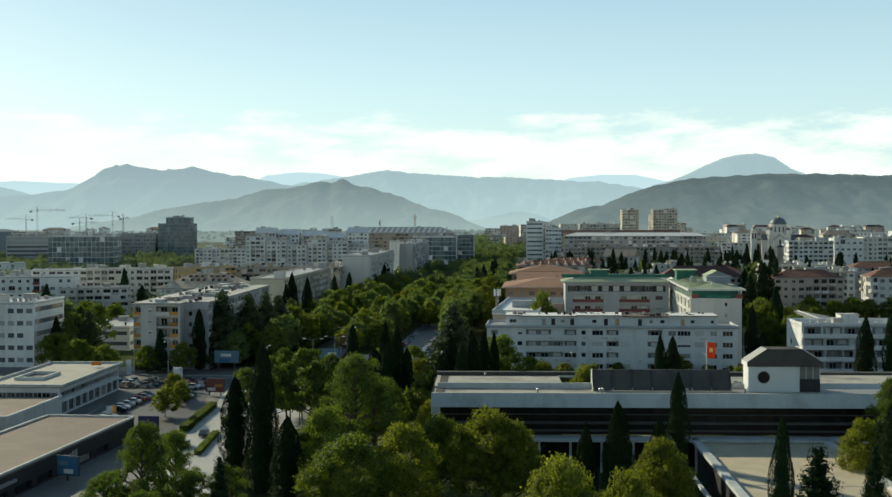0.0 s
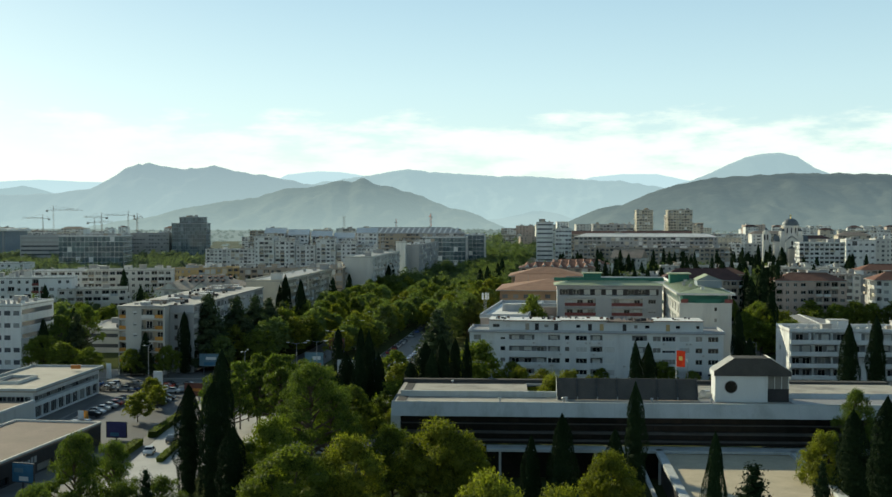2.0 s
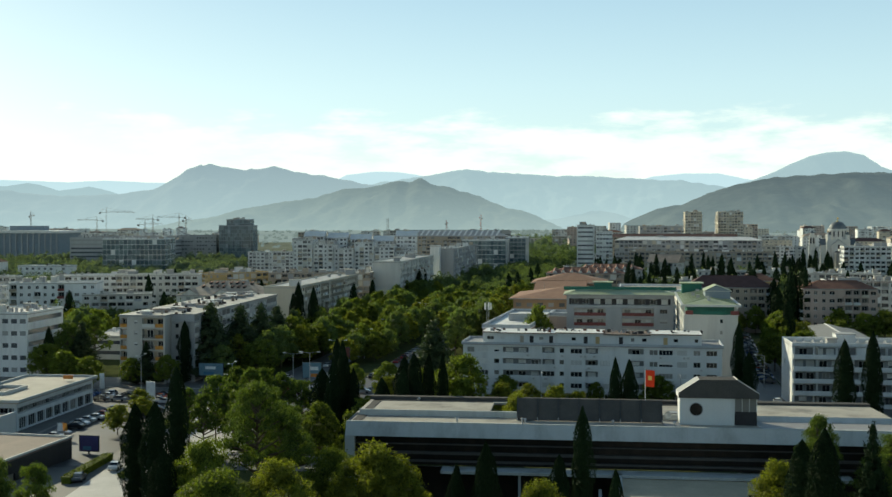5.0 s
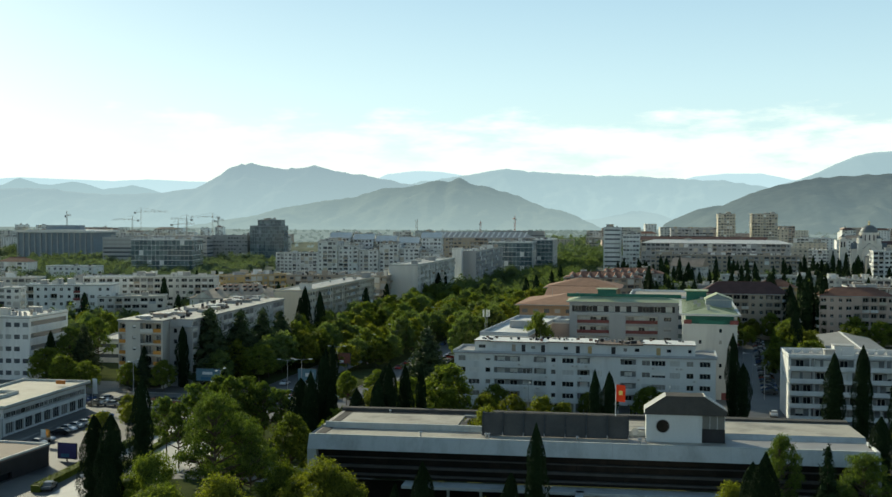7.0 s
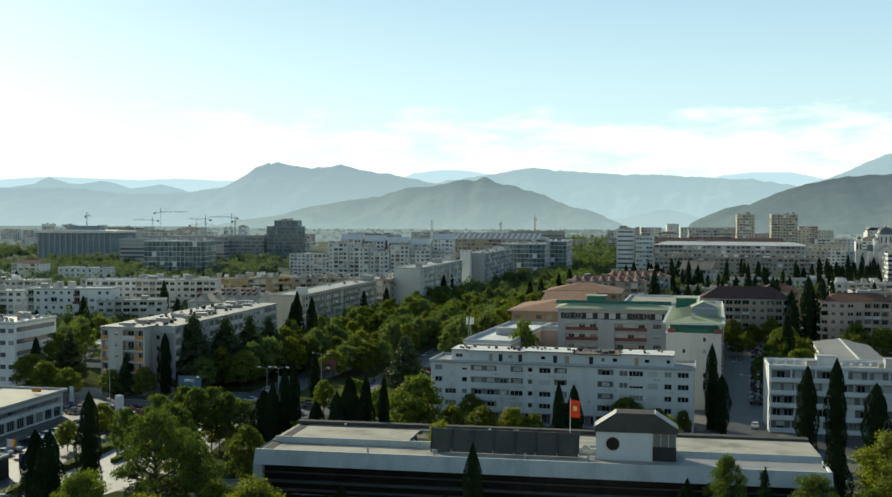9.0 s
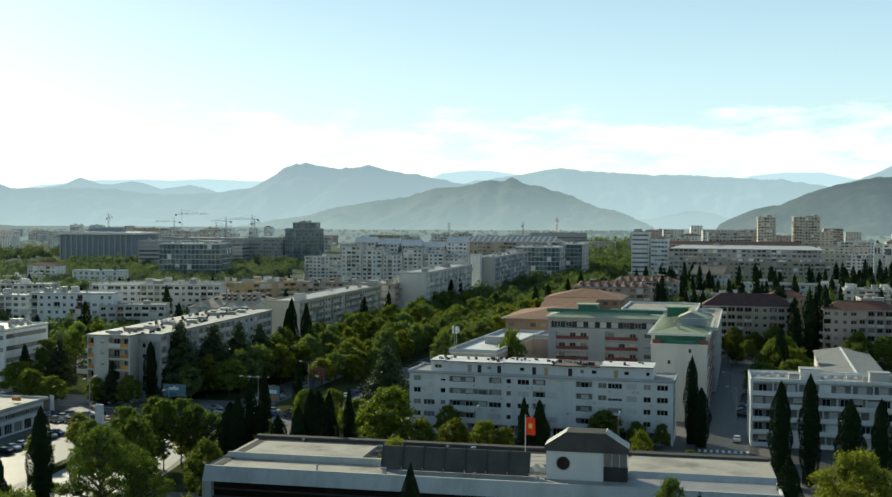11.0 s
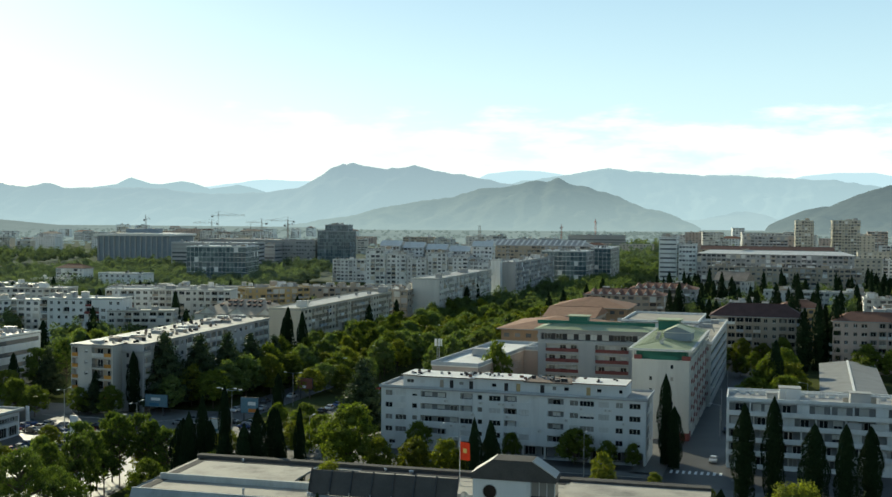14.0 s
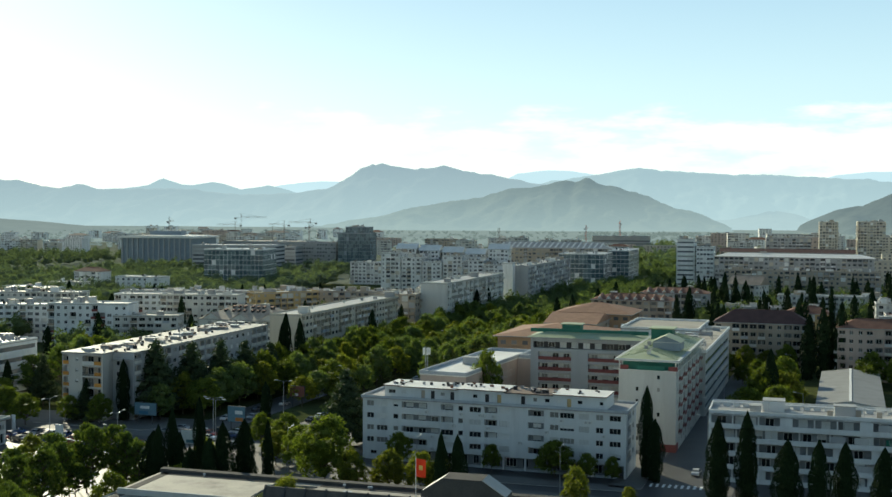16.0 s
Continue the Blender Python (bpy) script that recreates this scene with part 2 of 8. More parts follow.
M["roofsheet"] = material("grey_corrugated_sheet", (0.5, 0.51, 0.51), 0.45, 0.08, 0.2, 3, 0.05, metal=0.3, stain=(0.34, 0.33, 0.31), stain_amount=0.4)
M["redpaint"] = material("faded_red_balcony_paint", (0.22, 0.075, 0.068), 0.75, 0.15, 0.6, 5)
M["orange"] = material("orange_balcony_panel", (0.52, 0.25, 0.06), 0.7, 0.18, 0.8, 5, rnd=0.2)
# real dark cladding, and also the painted shade on recess backs
M["darkwall"] = material("charcoal_cladding_and_shade", (0.045, 0.043, 0.045), 0.5, 0.2, 0.5, 4)
M["darkglazing"] = material("dark_glazed_band", (0.014, 0.013, 0.012), 0.3, 0.35, 0.5, 4, spec=0.2, stain=(0.04, 0.03, 0.024), stain_amount=0.7)
M["screen"] = material("dark_sheet_screen", (0.085, 0.081, 0.076), 0.9, 0.2, 0.4, 4, 0.1, spec=0.1, stain=(0.12, 0.112, 0.1), stain_amount=0.5)
M["steel"] = material("galvanised_steel", (0.4, 0.41, 0.42), 0.4, 0.1, 1.0, 8, metal=0.7)
M["darksteel"] = material("dark_painted_steel", (0.07, 0.075, 0.08), 0.5, 0.15, 1.0, 8, metal=0.3)
M["frame"] = material("window_frame_paint", (0.55, 0.55, 0.53), 0.6, 0.1, 1.0, 8, rnd=0.3)
M["blind"] = material("roller_blind", (0.6, 0.6, 0.58), 0.7, 0.08, 1.0, 8, rnd=0.2)
M["glass"] = glass_material("window_glass", (0.012, 0.016, 0.02), (0.3, 0.29, 0.27), 0.14)
# panes of far blocks get a lighter base colour in place of haze
M["farglass"] = glass_material("hazed_window_glass", (0.095, 0.105, 0.118), (0.36, 0.36, 0.35), 0.36)
M["tealglass"] = glass_material("curtain_wall_glass", (0.08, 0.115, 0.13), (0.16, 0.21, 0.22), 0.4)
M["asphalt"] = material("asphalt", (0.06, 0.06, 0.06), 0.55, vary=0.2, scale=0.15, fine=3, bump=0.2, stain=(0.085, 0.083, 0.08), stain_amount=0.5, spec=0.35)
M["carpark"] = material("pale_worn_asphalt", (0.24, 0.23, 0.21), 0.7, 0.16, 0.3, 4, 0.2, stain=(0.15, 0.145, 0.13), stain_amount=0.5, spec=0.3)
M["paving"] = material("concrete_paving", (0.14, 0.135, 0.125), 0.7, 0.14, 0.3, 4, 0.2, stain=(0.095, 0.092, 0.085), stain_amount=0.5, spec=0.3)
M["kerb"] = material("kerb_stone", (0.42, 0.41, 0.39), 0.85, 0.12, 0.8, 6)
M["paint"] = material("road_paint", (0.7, 0.7, 0.68), 0.7, 0.12, 1.2, 8)
M["bark"] = material("bark", (0.1, 0.078, 0.058), 0.9, 0.3, 1.5, 9, 0.5)
M["leaf_green"] = leaf_material("broad_leaves", (0.05, 0.07, 0.014), (0.195, 0.225, 0.042), 0.46)
M["leaf_lime"] = leaf_material("yellow_green_leaves", (0.085, 0.098, 0.016), (0.265, 0.265, 0.045), 0.46)
M["leaf_pine"] = leaf_material("pine_needles", (0.042, 0.066, 0.017), (0.15, 0.185, 0.046), 0.42)
M["leaf_cypress"] = leaf_material("cypress_foliage", (0.011, 0.022, 0.01), (0.025, 0.042, 0.017), 0.03, gloss=0.02)
# far leaves are paled and greyed in base colour to stand in for haze
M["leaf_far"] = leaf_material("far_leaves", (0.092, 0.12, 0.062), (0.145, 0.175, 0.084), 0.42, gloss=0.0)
M["leaf_haze"] = leaf_material("haze_pale_leaves", (0.13, 0.155, 0.105), (0.165, 0.195, 0.132), 0.32, gloss=0.0)
M["grass"] = material("dry_grass", (0.06, 0.072, 0.03), 0.95, 0.3, 0.25, 4, 0.3, spec=0.0, stain=(0.09, 0.085, 0.045), stain_amount=0.6)
M["tyre"] = material("tyre_rubber", (0.02, 0.02, 0.02), 0.9, 0.1)
M["flagred"] = material("red_flag_cloth", (0.75, 0.06, 0.02), 0.8, 0.1, 0.8, 9)
M["gold"] = material("gold", (0.75, 0.52, 0.16), 0.35, 0.1, 1.0, 8, metal=0.6)
M["palegrey"] = material("pale_grey_render", (0.5, 0.5, 0.47), 0.85, 0.1, 0.3, 4, 0.15, stain=(0.34, 0.33, 0.31), stain_amount=0.6, streak=True)
M["leadroof"] = material("dark_lead_roof", (0.13, 0.15, 0.16), 0.5, 0.12, 0.3, 3, metal=0.2)
M["stone"] = material("pale_church_stone", (0.7, 0.67, 0.61), 0.85, 0.1, 0.3, 3, 0.1, stain=(0.56, 0.53, 0.48), stain_amount=0.4)
# recess backs carry their shade as a darker grey base colour
M["shade"] = material("recess_shade_render", (0.24, 0.25, 0.26), 0.9, 0.2, 0.5, 4, stain=(0.12, 0.12, 0.12), stain_amount=0.6)
M["whitewash"] = material("weathered_white_render", (0.65, 0.66, 0.65), 0.85, 0.08, 0.35, 5, 0.15, stain=(0.36, 0.36, 0.35), stain_amount=0.45, streak=True)
M["terrace"] = material("tan_terrace_felt", (0.5, 0.43, 0.31), 0.85, 0.14, 0.3, 3, 0.15, stain=(0.36, 0.31, 0.24), stain_amount=0.5)
# base colour is raised to carry sunlight and glare on these streets
M["paleroad"] = material("sun_glare_asphalt", (0.4, 0.385, 0.35), 0.55, vary=0.14, scale=0.2, fine=3, bump=0.2, stain=(0.28, 0.27, 0.25), stain_amount=0.5, spec=0.3)
M["blackmetal"] = material("black_glazing_bar", (0.018, 0.018, 0.018), 0.7, 0.1, 1.0, 8, spec=0.1)
M["shedroof"] = material("weathered_grey_sheet", (0.27, 0.275, 0.27), 0.75, 0.1, 0.25, 3, 0.1, spec=0.1, stain=(0.2, 0.2, 0.19), stain_amount=0.5)
M["leadgrey"] = material("blue_grey_cladding", (0.27, 0.31, 0.34), 0.8, 0.12, 0.3, 4)
M["leaf_cedar"] = leaf_material("cedar_needles", (0.026, 0.042, 0.022), (0.075, 0.1, 0.045), 0.22)
M["fascia"] = material("stained_white_concrete", (0.47, 0.49, 0.48), 0.85, 0.1, 0.4, 5, 0.15, stain=(0.24, 0.24, 0.22), stain_amount=0.6, streak=True)
M["membrane"] = material("weathered_roof_membrane", (0.4, 0.37, 0.31), 0.75, 0.2, 0.2, 3, 0.15, stain=(0.17, 0.16, 0.145), stain_amount=0.9, spec=0.2)
# haze over the far ground is put into this paler base colour
M["field"] = material("haze_pale_fields", (0.17, 0.185, 0.145), 0.95, 0.25, 0.01, 0.1, 0.0, spec=0.0, stain=(0.14, 0.16, 0.1), stain_amount=0.7)
M["leaf_avenue"] = leaf_material("avenue_leaves", (0.094, 0.126, 0.052), (0.19, 0.232, 0.08), 0.5)
# tile colour lightened so that sunlight on the villa roof is painted in
M["tile_pale"] = material("pale_sunlit_tiles", (0.5, 0.4, 0.3), 0.75, 0.2, 0.4, 5, 0.3, stain=(0.3, 0.23, 0.18), stain_amount=0.6, spec=0.3)
M["warmgrey"] = material("warm_grey_render", (0.5, 0.48, 0.44), 0.85, 0.12, 0.3, 4, 0.15, stain=(0.32, 0.3, 0.27), stain_amount=0.7, streak=True)
M["roofslab"] = material("weathered_roof_slab", (0.42, 0.395, 0.345), 0.6, 0.22, 0.3, 3, 0.15, stain=(0.15, 0.14, 0.125), stain_amount=0.85, spec=0.35)

# ---------------------------------------------------------------- building helpers
def ground_z(x, y):
    """The plain is flat near the avenue and rises gently towards the mountains."""
    k = min(max((y - 650) / 1950.0, 0.0), 1.0)
    return 21.0 * k + max(0.0, y - 2600) * 0.0012


class Geo:
    """Collects quads and boxes with material slots, and turns them into one mesh."""

    def __init__(self):
        self.v, self.f, self.m, self.mats = [], [], [], []

    def slot(self, mat):
        if mat not in self.mats:
            self.mats.append(mat)
        return self.mats.index(mat)

    def poly(self, pts, mat, at=None):
        k = len(self.v)
        self.v += [tuple(at @ Vector(p)) if at else tuple(p) for p in pts]
        self.f.append(tuple(range(k, k + len(pts))))
        self.m.append(self.slot(mat))

    def box(self, x0, x1, y0, y1, z0, z1, mat, at=None, top=None):
        c = [(x0, y0, z0), (x1, y0, z0), (x1, y1, z0), (x0, y1, z0), (x0, y0, z1), (x1, y0, z1), (x1, y1, z1), (x0, y1, z1)]
        for q in ((0, 1, 5, 4), (1, 2, 6, 5), (2, 3, 7, 6), (3, 0, 4, 7), (3, 2, 1, 0)):
            self.poly([c[i] for i in q], mat, at)
        self.poly([c[i] for i in (4, 5, 6, 7)], top or mat, at)

    def tube(self, p, q, r0, r1, mat, n=8, at=None):
        p, q = Vector(p), Vector(q)
        d = (q - p).normalized()
        a = d.orthogonal().normalized()
        b = d.cross(a)
        ring = [(math.cos(2 * math.pi * i / n), math.sin(2 * math.pi * i / n)) for i in range(n)]
        lo = [p + (a * c + b * s) * r0 for c, s in ring]
        hi = [q + (a * c + b * s) * r1 for c, s in ring]
        for i in range(n):
            j = (i + 1) % n
            self.poly([lo[i], lo[j], hi[j], hi[i]], mat, at)
        self.poly(list(reversed(lo)), mat, at)
        self.poly(hi, mat, at)

    def mesh(self, name):
        me = bpy.data.meshes.new(name)
        me.from_pydata(self.v, [], self.f)
        for t in self.mats:
            me.materials.append(t)
        me.polygons.foreach_set("material_index", self.m)
        me.update()
        return me


def thing(name, label, category, x=0, y=0, z=0, rot=0, group="", kind=""):
    ob = new(name)
    ob.matrix_world = pose(x, y, z, 0, 0, rot)
    return tagged(ob, label, category, group, kind)


def part(name, geo, parent, label="", at=None, kind=""):
    """Links a Geo, or a ready mesh, as one part under a thing or a part."""
    ob = new(name, geo.mesh(name) if isinstance(geo, Geo) else geo)
    ob.parent = parent
    if at is not None:
        ob.matrix_local = at
    return tagged(ob, label, kind=kind)


def solo(name, geo, label, category, at=None, group="", kind=""):
    ob = new(name, geo.mesh(name) if isinstance(geo, Geo) else geo)
    if at is not None:
        ob.matrix_world = at
    return tagged(ob, label, category, group, kind)


def side(x, y, turn):
    """The frame of one wall: u along it, outward is -y."""
    return pose(x, y, 0, 0, 0, turn)


def wall_face(g, at, w, z0, z1, ops, mat, reveal=0.25):
    """A wall from u = 0 to w with real openings. ops: (u0, u1, z0, z1, depth, back material or None)."""
    us = sorted({0.0, w, *[o[0] for o in ops], *[o[1] for o in ops]})
    zs = sorted({z0, z1, *[o[2] for o in ops], *[o[3] for o in ops]})
    for j in range(len(zs) - 1):
        zc = (zs[j] + zs[j + 1]) / 2
        row = [o for o in ops if o[2] < zc < o[3]]
        start = None
        for i in range(len(us) - 1):
            uc = (us[i] + us[i + 1]) / 2
            hole = any(o[0] < uc < o[1] for o in row)
            if not hole and start is None:
                start = us[i]
            if start is not None and (hole or i == len(us) - 2):
                end = us[i] if hole else us[i + 1]
                g.poly([(start, 0, zs[j]), (end, 0, zs[j]), (end, 0, zs[j + 1]), (start, 0, zs[j + 1])], mat, at)
                start = None
    for u0, u1, a, b, depth, back in ops:
        d = depth or reveal
        g.poly([(u0, 0, a), (u0, 0, b), (u0, d, b), (u0, d, a)], mat, at)
        g.poly([(u1, 0, b), (u1, 0, a), (u1, d, a), (u1, d, b)], mat, at)
        g.poly([(u0, 0, a), (u0, d, a), (u1, d, a), (u1, 0, a)], mat, at)
        g.poly([(u0, 0, b), (u1, 0, b), (u1, d, b), (u0, d, b)], mat, at)
        if back:
            g.poly([(u0, d, a), (u1, d, a), (u1, d, b), (u0, d, b)], back, at)


MESHES = {}


def window_meshes(w, h, blind):
    key = ("window", round(w, 1), round(h, 1), blind)
    if key not in MESHES:
        g, p = Geo(), Geo()
        t = 0.08
        g.box(0, w, 0, 0.07, 0, t, M["frame"])
        g.box(0, w, 0, 0.07, h - t, h, M["frame"])
        g.box(0, t, 0, 0.07, t, h - t, M["frame"])
        g.box(w - t, w, 0, 0.07, t, h - t, M["frame"])
        for i in range(1, max(1, round(w / 0.9))):
            u = w * i / max(1, round(w / 0.9))
            g.box(u - 0.04, u + 0.04, 0, 0.07, t, h - t, M["frame"])
        p.poly([(t, 0.05, t), (w - t, 0.05, t), (w - t, 0.05, h - t), (t, 0.05, h - t)], M["glass"])
        low = t if blind == 2 else h * 0.45
        s = Geo()
        s.box(t, w - t, 0.005, 0.03, low, h - t, M["blind"])
        MESHES[key] = (g.mesh("window"), p.mesh("pane"), s.mesh("blind"))
    return MESHES[key]


def put_window(root, at, u, z, w, h, blind=0, inset=0.16):
    fr, pn, bl = window_meshes(w, h, blind)
    o = part("window", fr, root, at=at @ pose(u, inset, z))
    if blind != 2:
        part("pane", pn, o, "dark reflecting window glass")
    if blind:
        part("blind", bl, o, "lowered pale roller blind")
    return o


def mid_window(root, at, u, z, w, h, inset=0.16):
    """A plain framed window in one mesh, for walls farther off."""
    key = ("mid", round(w, 1), round(h, 1))
    if key not in MESHES:
        g = Geo()
        g.poly([(0, 0.05, 0), (w, 0.05, 0), (w, 0.05, h), (0, 0.05, h)], M["glass"])
        g.poly([(0, 0, 0), (w, 0, 0), (w, 0, 0.12), (0, 0, 0.12)], M["frame"])
        g.poly([(w / 2 - 0.06, 0.03, 0.12), (w / 2 + 0.06, 0.03, 0.12), (w / 2 + 0.06, 0.03, h), (w / 2 - 0.06, 0.03, h)], M["frame"])
        MESHES[key] = g.mesh("window")
    return part("window", MESHES[key], root, at=at @ pose(u, inset, z))


def put_loggia(root, at, u0, u1, z0, z1, mat, rnd, parapet="solid", wall=None, depth=1.3):
    """The loose parts of a recessed balcony: parapet or railing, and the glazed door behind."""
    w = u1 - u0
    g = Geo()
    if parapet == "solid":
        g.box(0, w, -0.1, 0.02, 0, 1.0, mat)
    else:
        g.box(0, w, -0.06, 0.0, 0.95, 1.02, M["darksteel"])
        for i in range(int(w / 0.25) + 1):
            g.box(i * 0.25, i * 0.25 + 0.04, -0.05, -0.01, 0, 0.95, M["darksteel"])
    if parapet:
        part("balcony_parapet", g, root, at=at @ pose(u0, 0, z0))
    n = max(1, int(w / 2.6))
    for i in range(n):
        ww = min(1.9, w / n - 0.4)
        put_window(root, at, u0 + w * (i + 0.5) / n - ww / 2, z0 + 0.15, ww, (z1 - z0) - 0.5, rnd.choice((0, 0, 1, 2)), depth - 0.09)


def flat_roof(root, w, d, h, mat, edge, up=0.5, t=0.25, x=0, y=0, over=0.0, at=None):
    g = Geo()
    x0, x1, y0, y1 = x - over, x + w + over, y - over, y + d + over
    g.box(x0, x1, y0, y1, h - 0.3, h, mat)
    if up:
        g.box(x0, x1, y0, y0 + t, h, h + up, edge)
        g.box(x0, x1, y1 - t, y1, h, h + up, edge)
        g.box(x0, x0 + t, y0 + t, y1 - t, h, h + up, edge)
        g.box(x1 - t, x1, y0 + t, y1 - t, h, h + up, edge)
    return part("roof", g, root, at=at)


FOOT = [(170, 468, -4, 11, 142)]


def clear(x, y, margin=4.0):
    """Whether a spot lies outside every building's plan."""
    for bx, by, rot, w, d in FOOT:
        c, s = math.cos(radians(rot)), math.sin(radians(rot))
        u, v = (x - bx) * c + (y - by) * s, -(x - bx) * s + (y - by) * c
        if -margin < u < w + margin and -margin < v < d + margin:
            return False
    return True


def hip_roof(root, w, d, h, rise, mat, over=0.5, x=0, y=0, gable=False, name="roof", ribs=False, at=None):
    """A pitched roof with an eave board, courses of sheet or tile ribs up the slope."""
    g = Geo()
    x0, x1, y0, y1 = x - over, x + w + over, y - over, y + d + over
    c = (y0 + y1) / 2
    run = (y1 - y0) / 2
    a, b = (x0, x1) if gable else (x0 + run, x1 - run)
    if b < a:
        a = b = (x0 + x1) / 2
    p = [(x0, y0, h), (x1, y0, h), (x1, y1, h), (x0, y1, h)]
    r0, r1 = (a, c, h + rise), (b, c, h + rise)
    g.poly([p[0], p[1], r1, r0], mat)
    g.poly([p[2], p[3], r0, r1], mat)
    g.poly([p[1], p[2], r1], mat)
    g.poly([p[3], p[0], r0], mat)
    g.box(x0, x1, y0, y1, h - 0.3, h - 0.02, M["concrete"])
    g.box(a - 0.1, b + 0.1, c - 0.15, c + 0.15, h + rise - 0.06, h + rise + 0.1, mat)
    roof = part(name, g, root, at=at)
    n = int((x1 - x0) / 1.2) if ribs else 0
    for i in range(1, n):
        u = x0 + (x1 - x0) * i / n
        k = 1.0 if gable else max(0.05, min(1.0, (u - x0) / max(run, 0.1), (x1 - u) / max(run, 0.1)))
        s = math.hypot(run, rise)
        for sgn, yy in ((1, y0), (-1, y1)):
            q = [(u - 0.05, yy, h + 0.02), (u + 0.05, yy, h + 0.02), (u + 0.05, yy + sgn * run * k, h + rise * k + 0.08), (u - 0.05, yy + sgn * run * k, h + rise * k + 0.08)]
            rib = Geo()
            rib.poly(q, mat)
            rib.poly([q[1], q[2], (q[2][0], q[2][1], q[2][2] - 0.1), (q[1][0], q[1][1], q[1][2] - 0.1)], mat)
            rib.poly([q[3], q[0], (q[0][0], q[0][1], q[0][2] - 0.1), (q[3][0], q[3][1], q[3][2] - 0.1)], mat)
            part("roof_rib", rib, roof)
    return roof


def roof_clutter(root, w, d, h, seed, n, x=0, y=0, mats=("offwhite", "grey", "concrete")):
    """Lift houses, chimneys, vents and tanks on a flat roof, each a part of its own."""
    r = random.Random(seed)
    for i in range(n):
        k = r.random()
        px, py = x + r.uniform(1.5, w - 4), y + r.uniform(1.5, max(1.6, d - 4))
        g = Geo()
        if k < 0.3:
            ww, dd, hh = r.uniform(2.2, 4.5), r.uniform(2, 3.2), r.uniform(1.4, 2.6)
            g.box(0, ww, 0, dd, 0, hh, M[r.choice(mats)])
            g.box(-0.2, ww + 0.2, -0.2, dd + 0.2, hh, hh + 0.15, M["roofpale"])
            part("rooftop_house", g, root, at=pose(px, py, h))
        elif k < 0.75:
            ww, hh = r.uniform(0.6, 1.3), r.uniform(0.8, 1.7)
            g.box(0, ww, 0, 0.7, 0, hh, M[r.choice(mats)])
            g.box(-0.1, ww + 0.1, -0.1, 0.8, hh, hh + 0.12, M["concrete"])
            part("chimney", g, root, at=pose(px, py, h))
        else:
            g.tube((0, 0, 0), (0, 0, 2.6), 0.04, 0.03, M["steel"], 6)
            for j in range(4):
                g.box(-0.5 + 0.08 * j, 0.5 - 0.08 * j, -0.02, 0.02, 1.6 + 0.25 * j, 1.64 + 0.25 * j, M["steel"])
            part("aerial", g, root, at=pose(px, py, h, 0, 0, r.uniform(0, 180)))


def far_clutter(root, w, d, h, r, count):
    """The chimneys, huts, tanks and lids crowding a roof too far off to tell apart."""
    g = Geo()
    for _ in range(count):
        x, y, t = r.uniform(0.6, w - 2.2), r.uniform(0.8, d - 2.2), r.random()
        if t < 0.2:
            a, b, c = r.uniform(2.0, min(4.5, w - x - 0.3) if w - x > 2.6 else 2.1), r.uniform(1.6, 2.1), r.uniform(1.4, 2.6)
            g.box(x, x + a, y, y + b, h, h + c, M[r.choice(("white", "grey", "offwhite", "tan", "concrete"))])
            g.box(x - 0.2, x + a + 0.2, y - 0.2, y + b + 0.2, h + c, h + c + 0.15, M[r.choice(("roofpale", "roofgrey", "rooflight"))])
        else:
            a, c = r.uniform(0.4, 1.1), r.uniform(0.6, 1.7)
            g.box(x, x + a, y, y + r.uniform(0.4, 0.8), h, h + c, M[r.choice(("concrete", "grey", "tan", "darkwall", "roofgrey", "white"))])
    part("rooftop_clutter", g, root, "crowded chimneys and roof huts", kind="stuff")


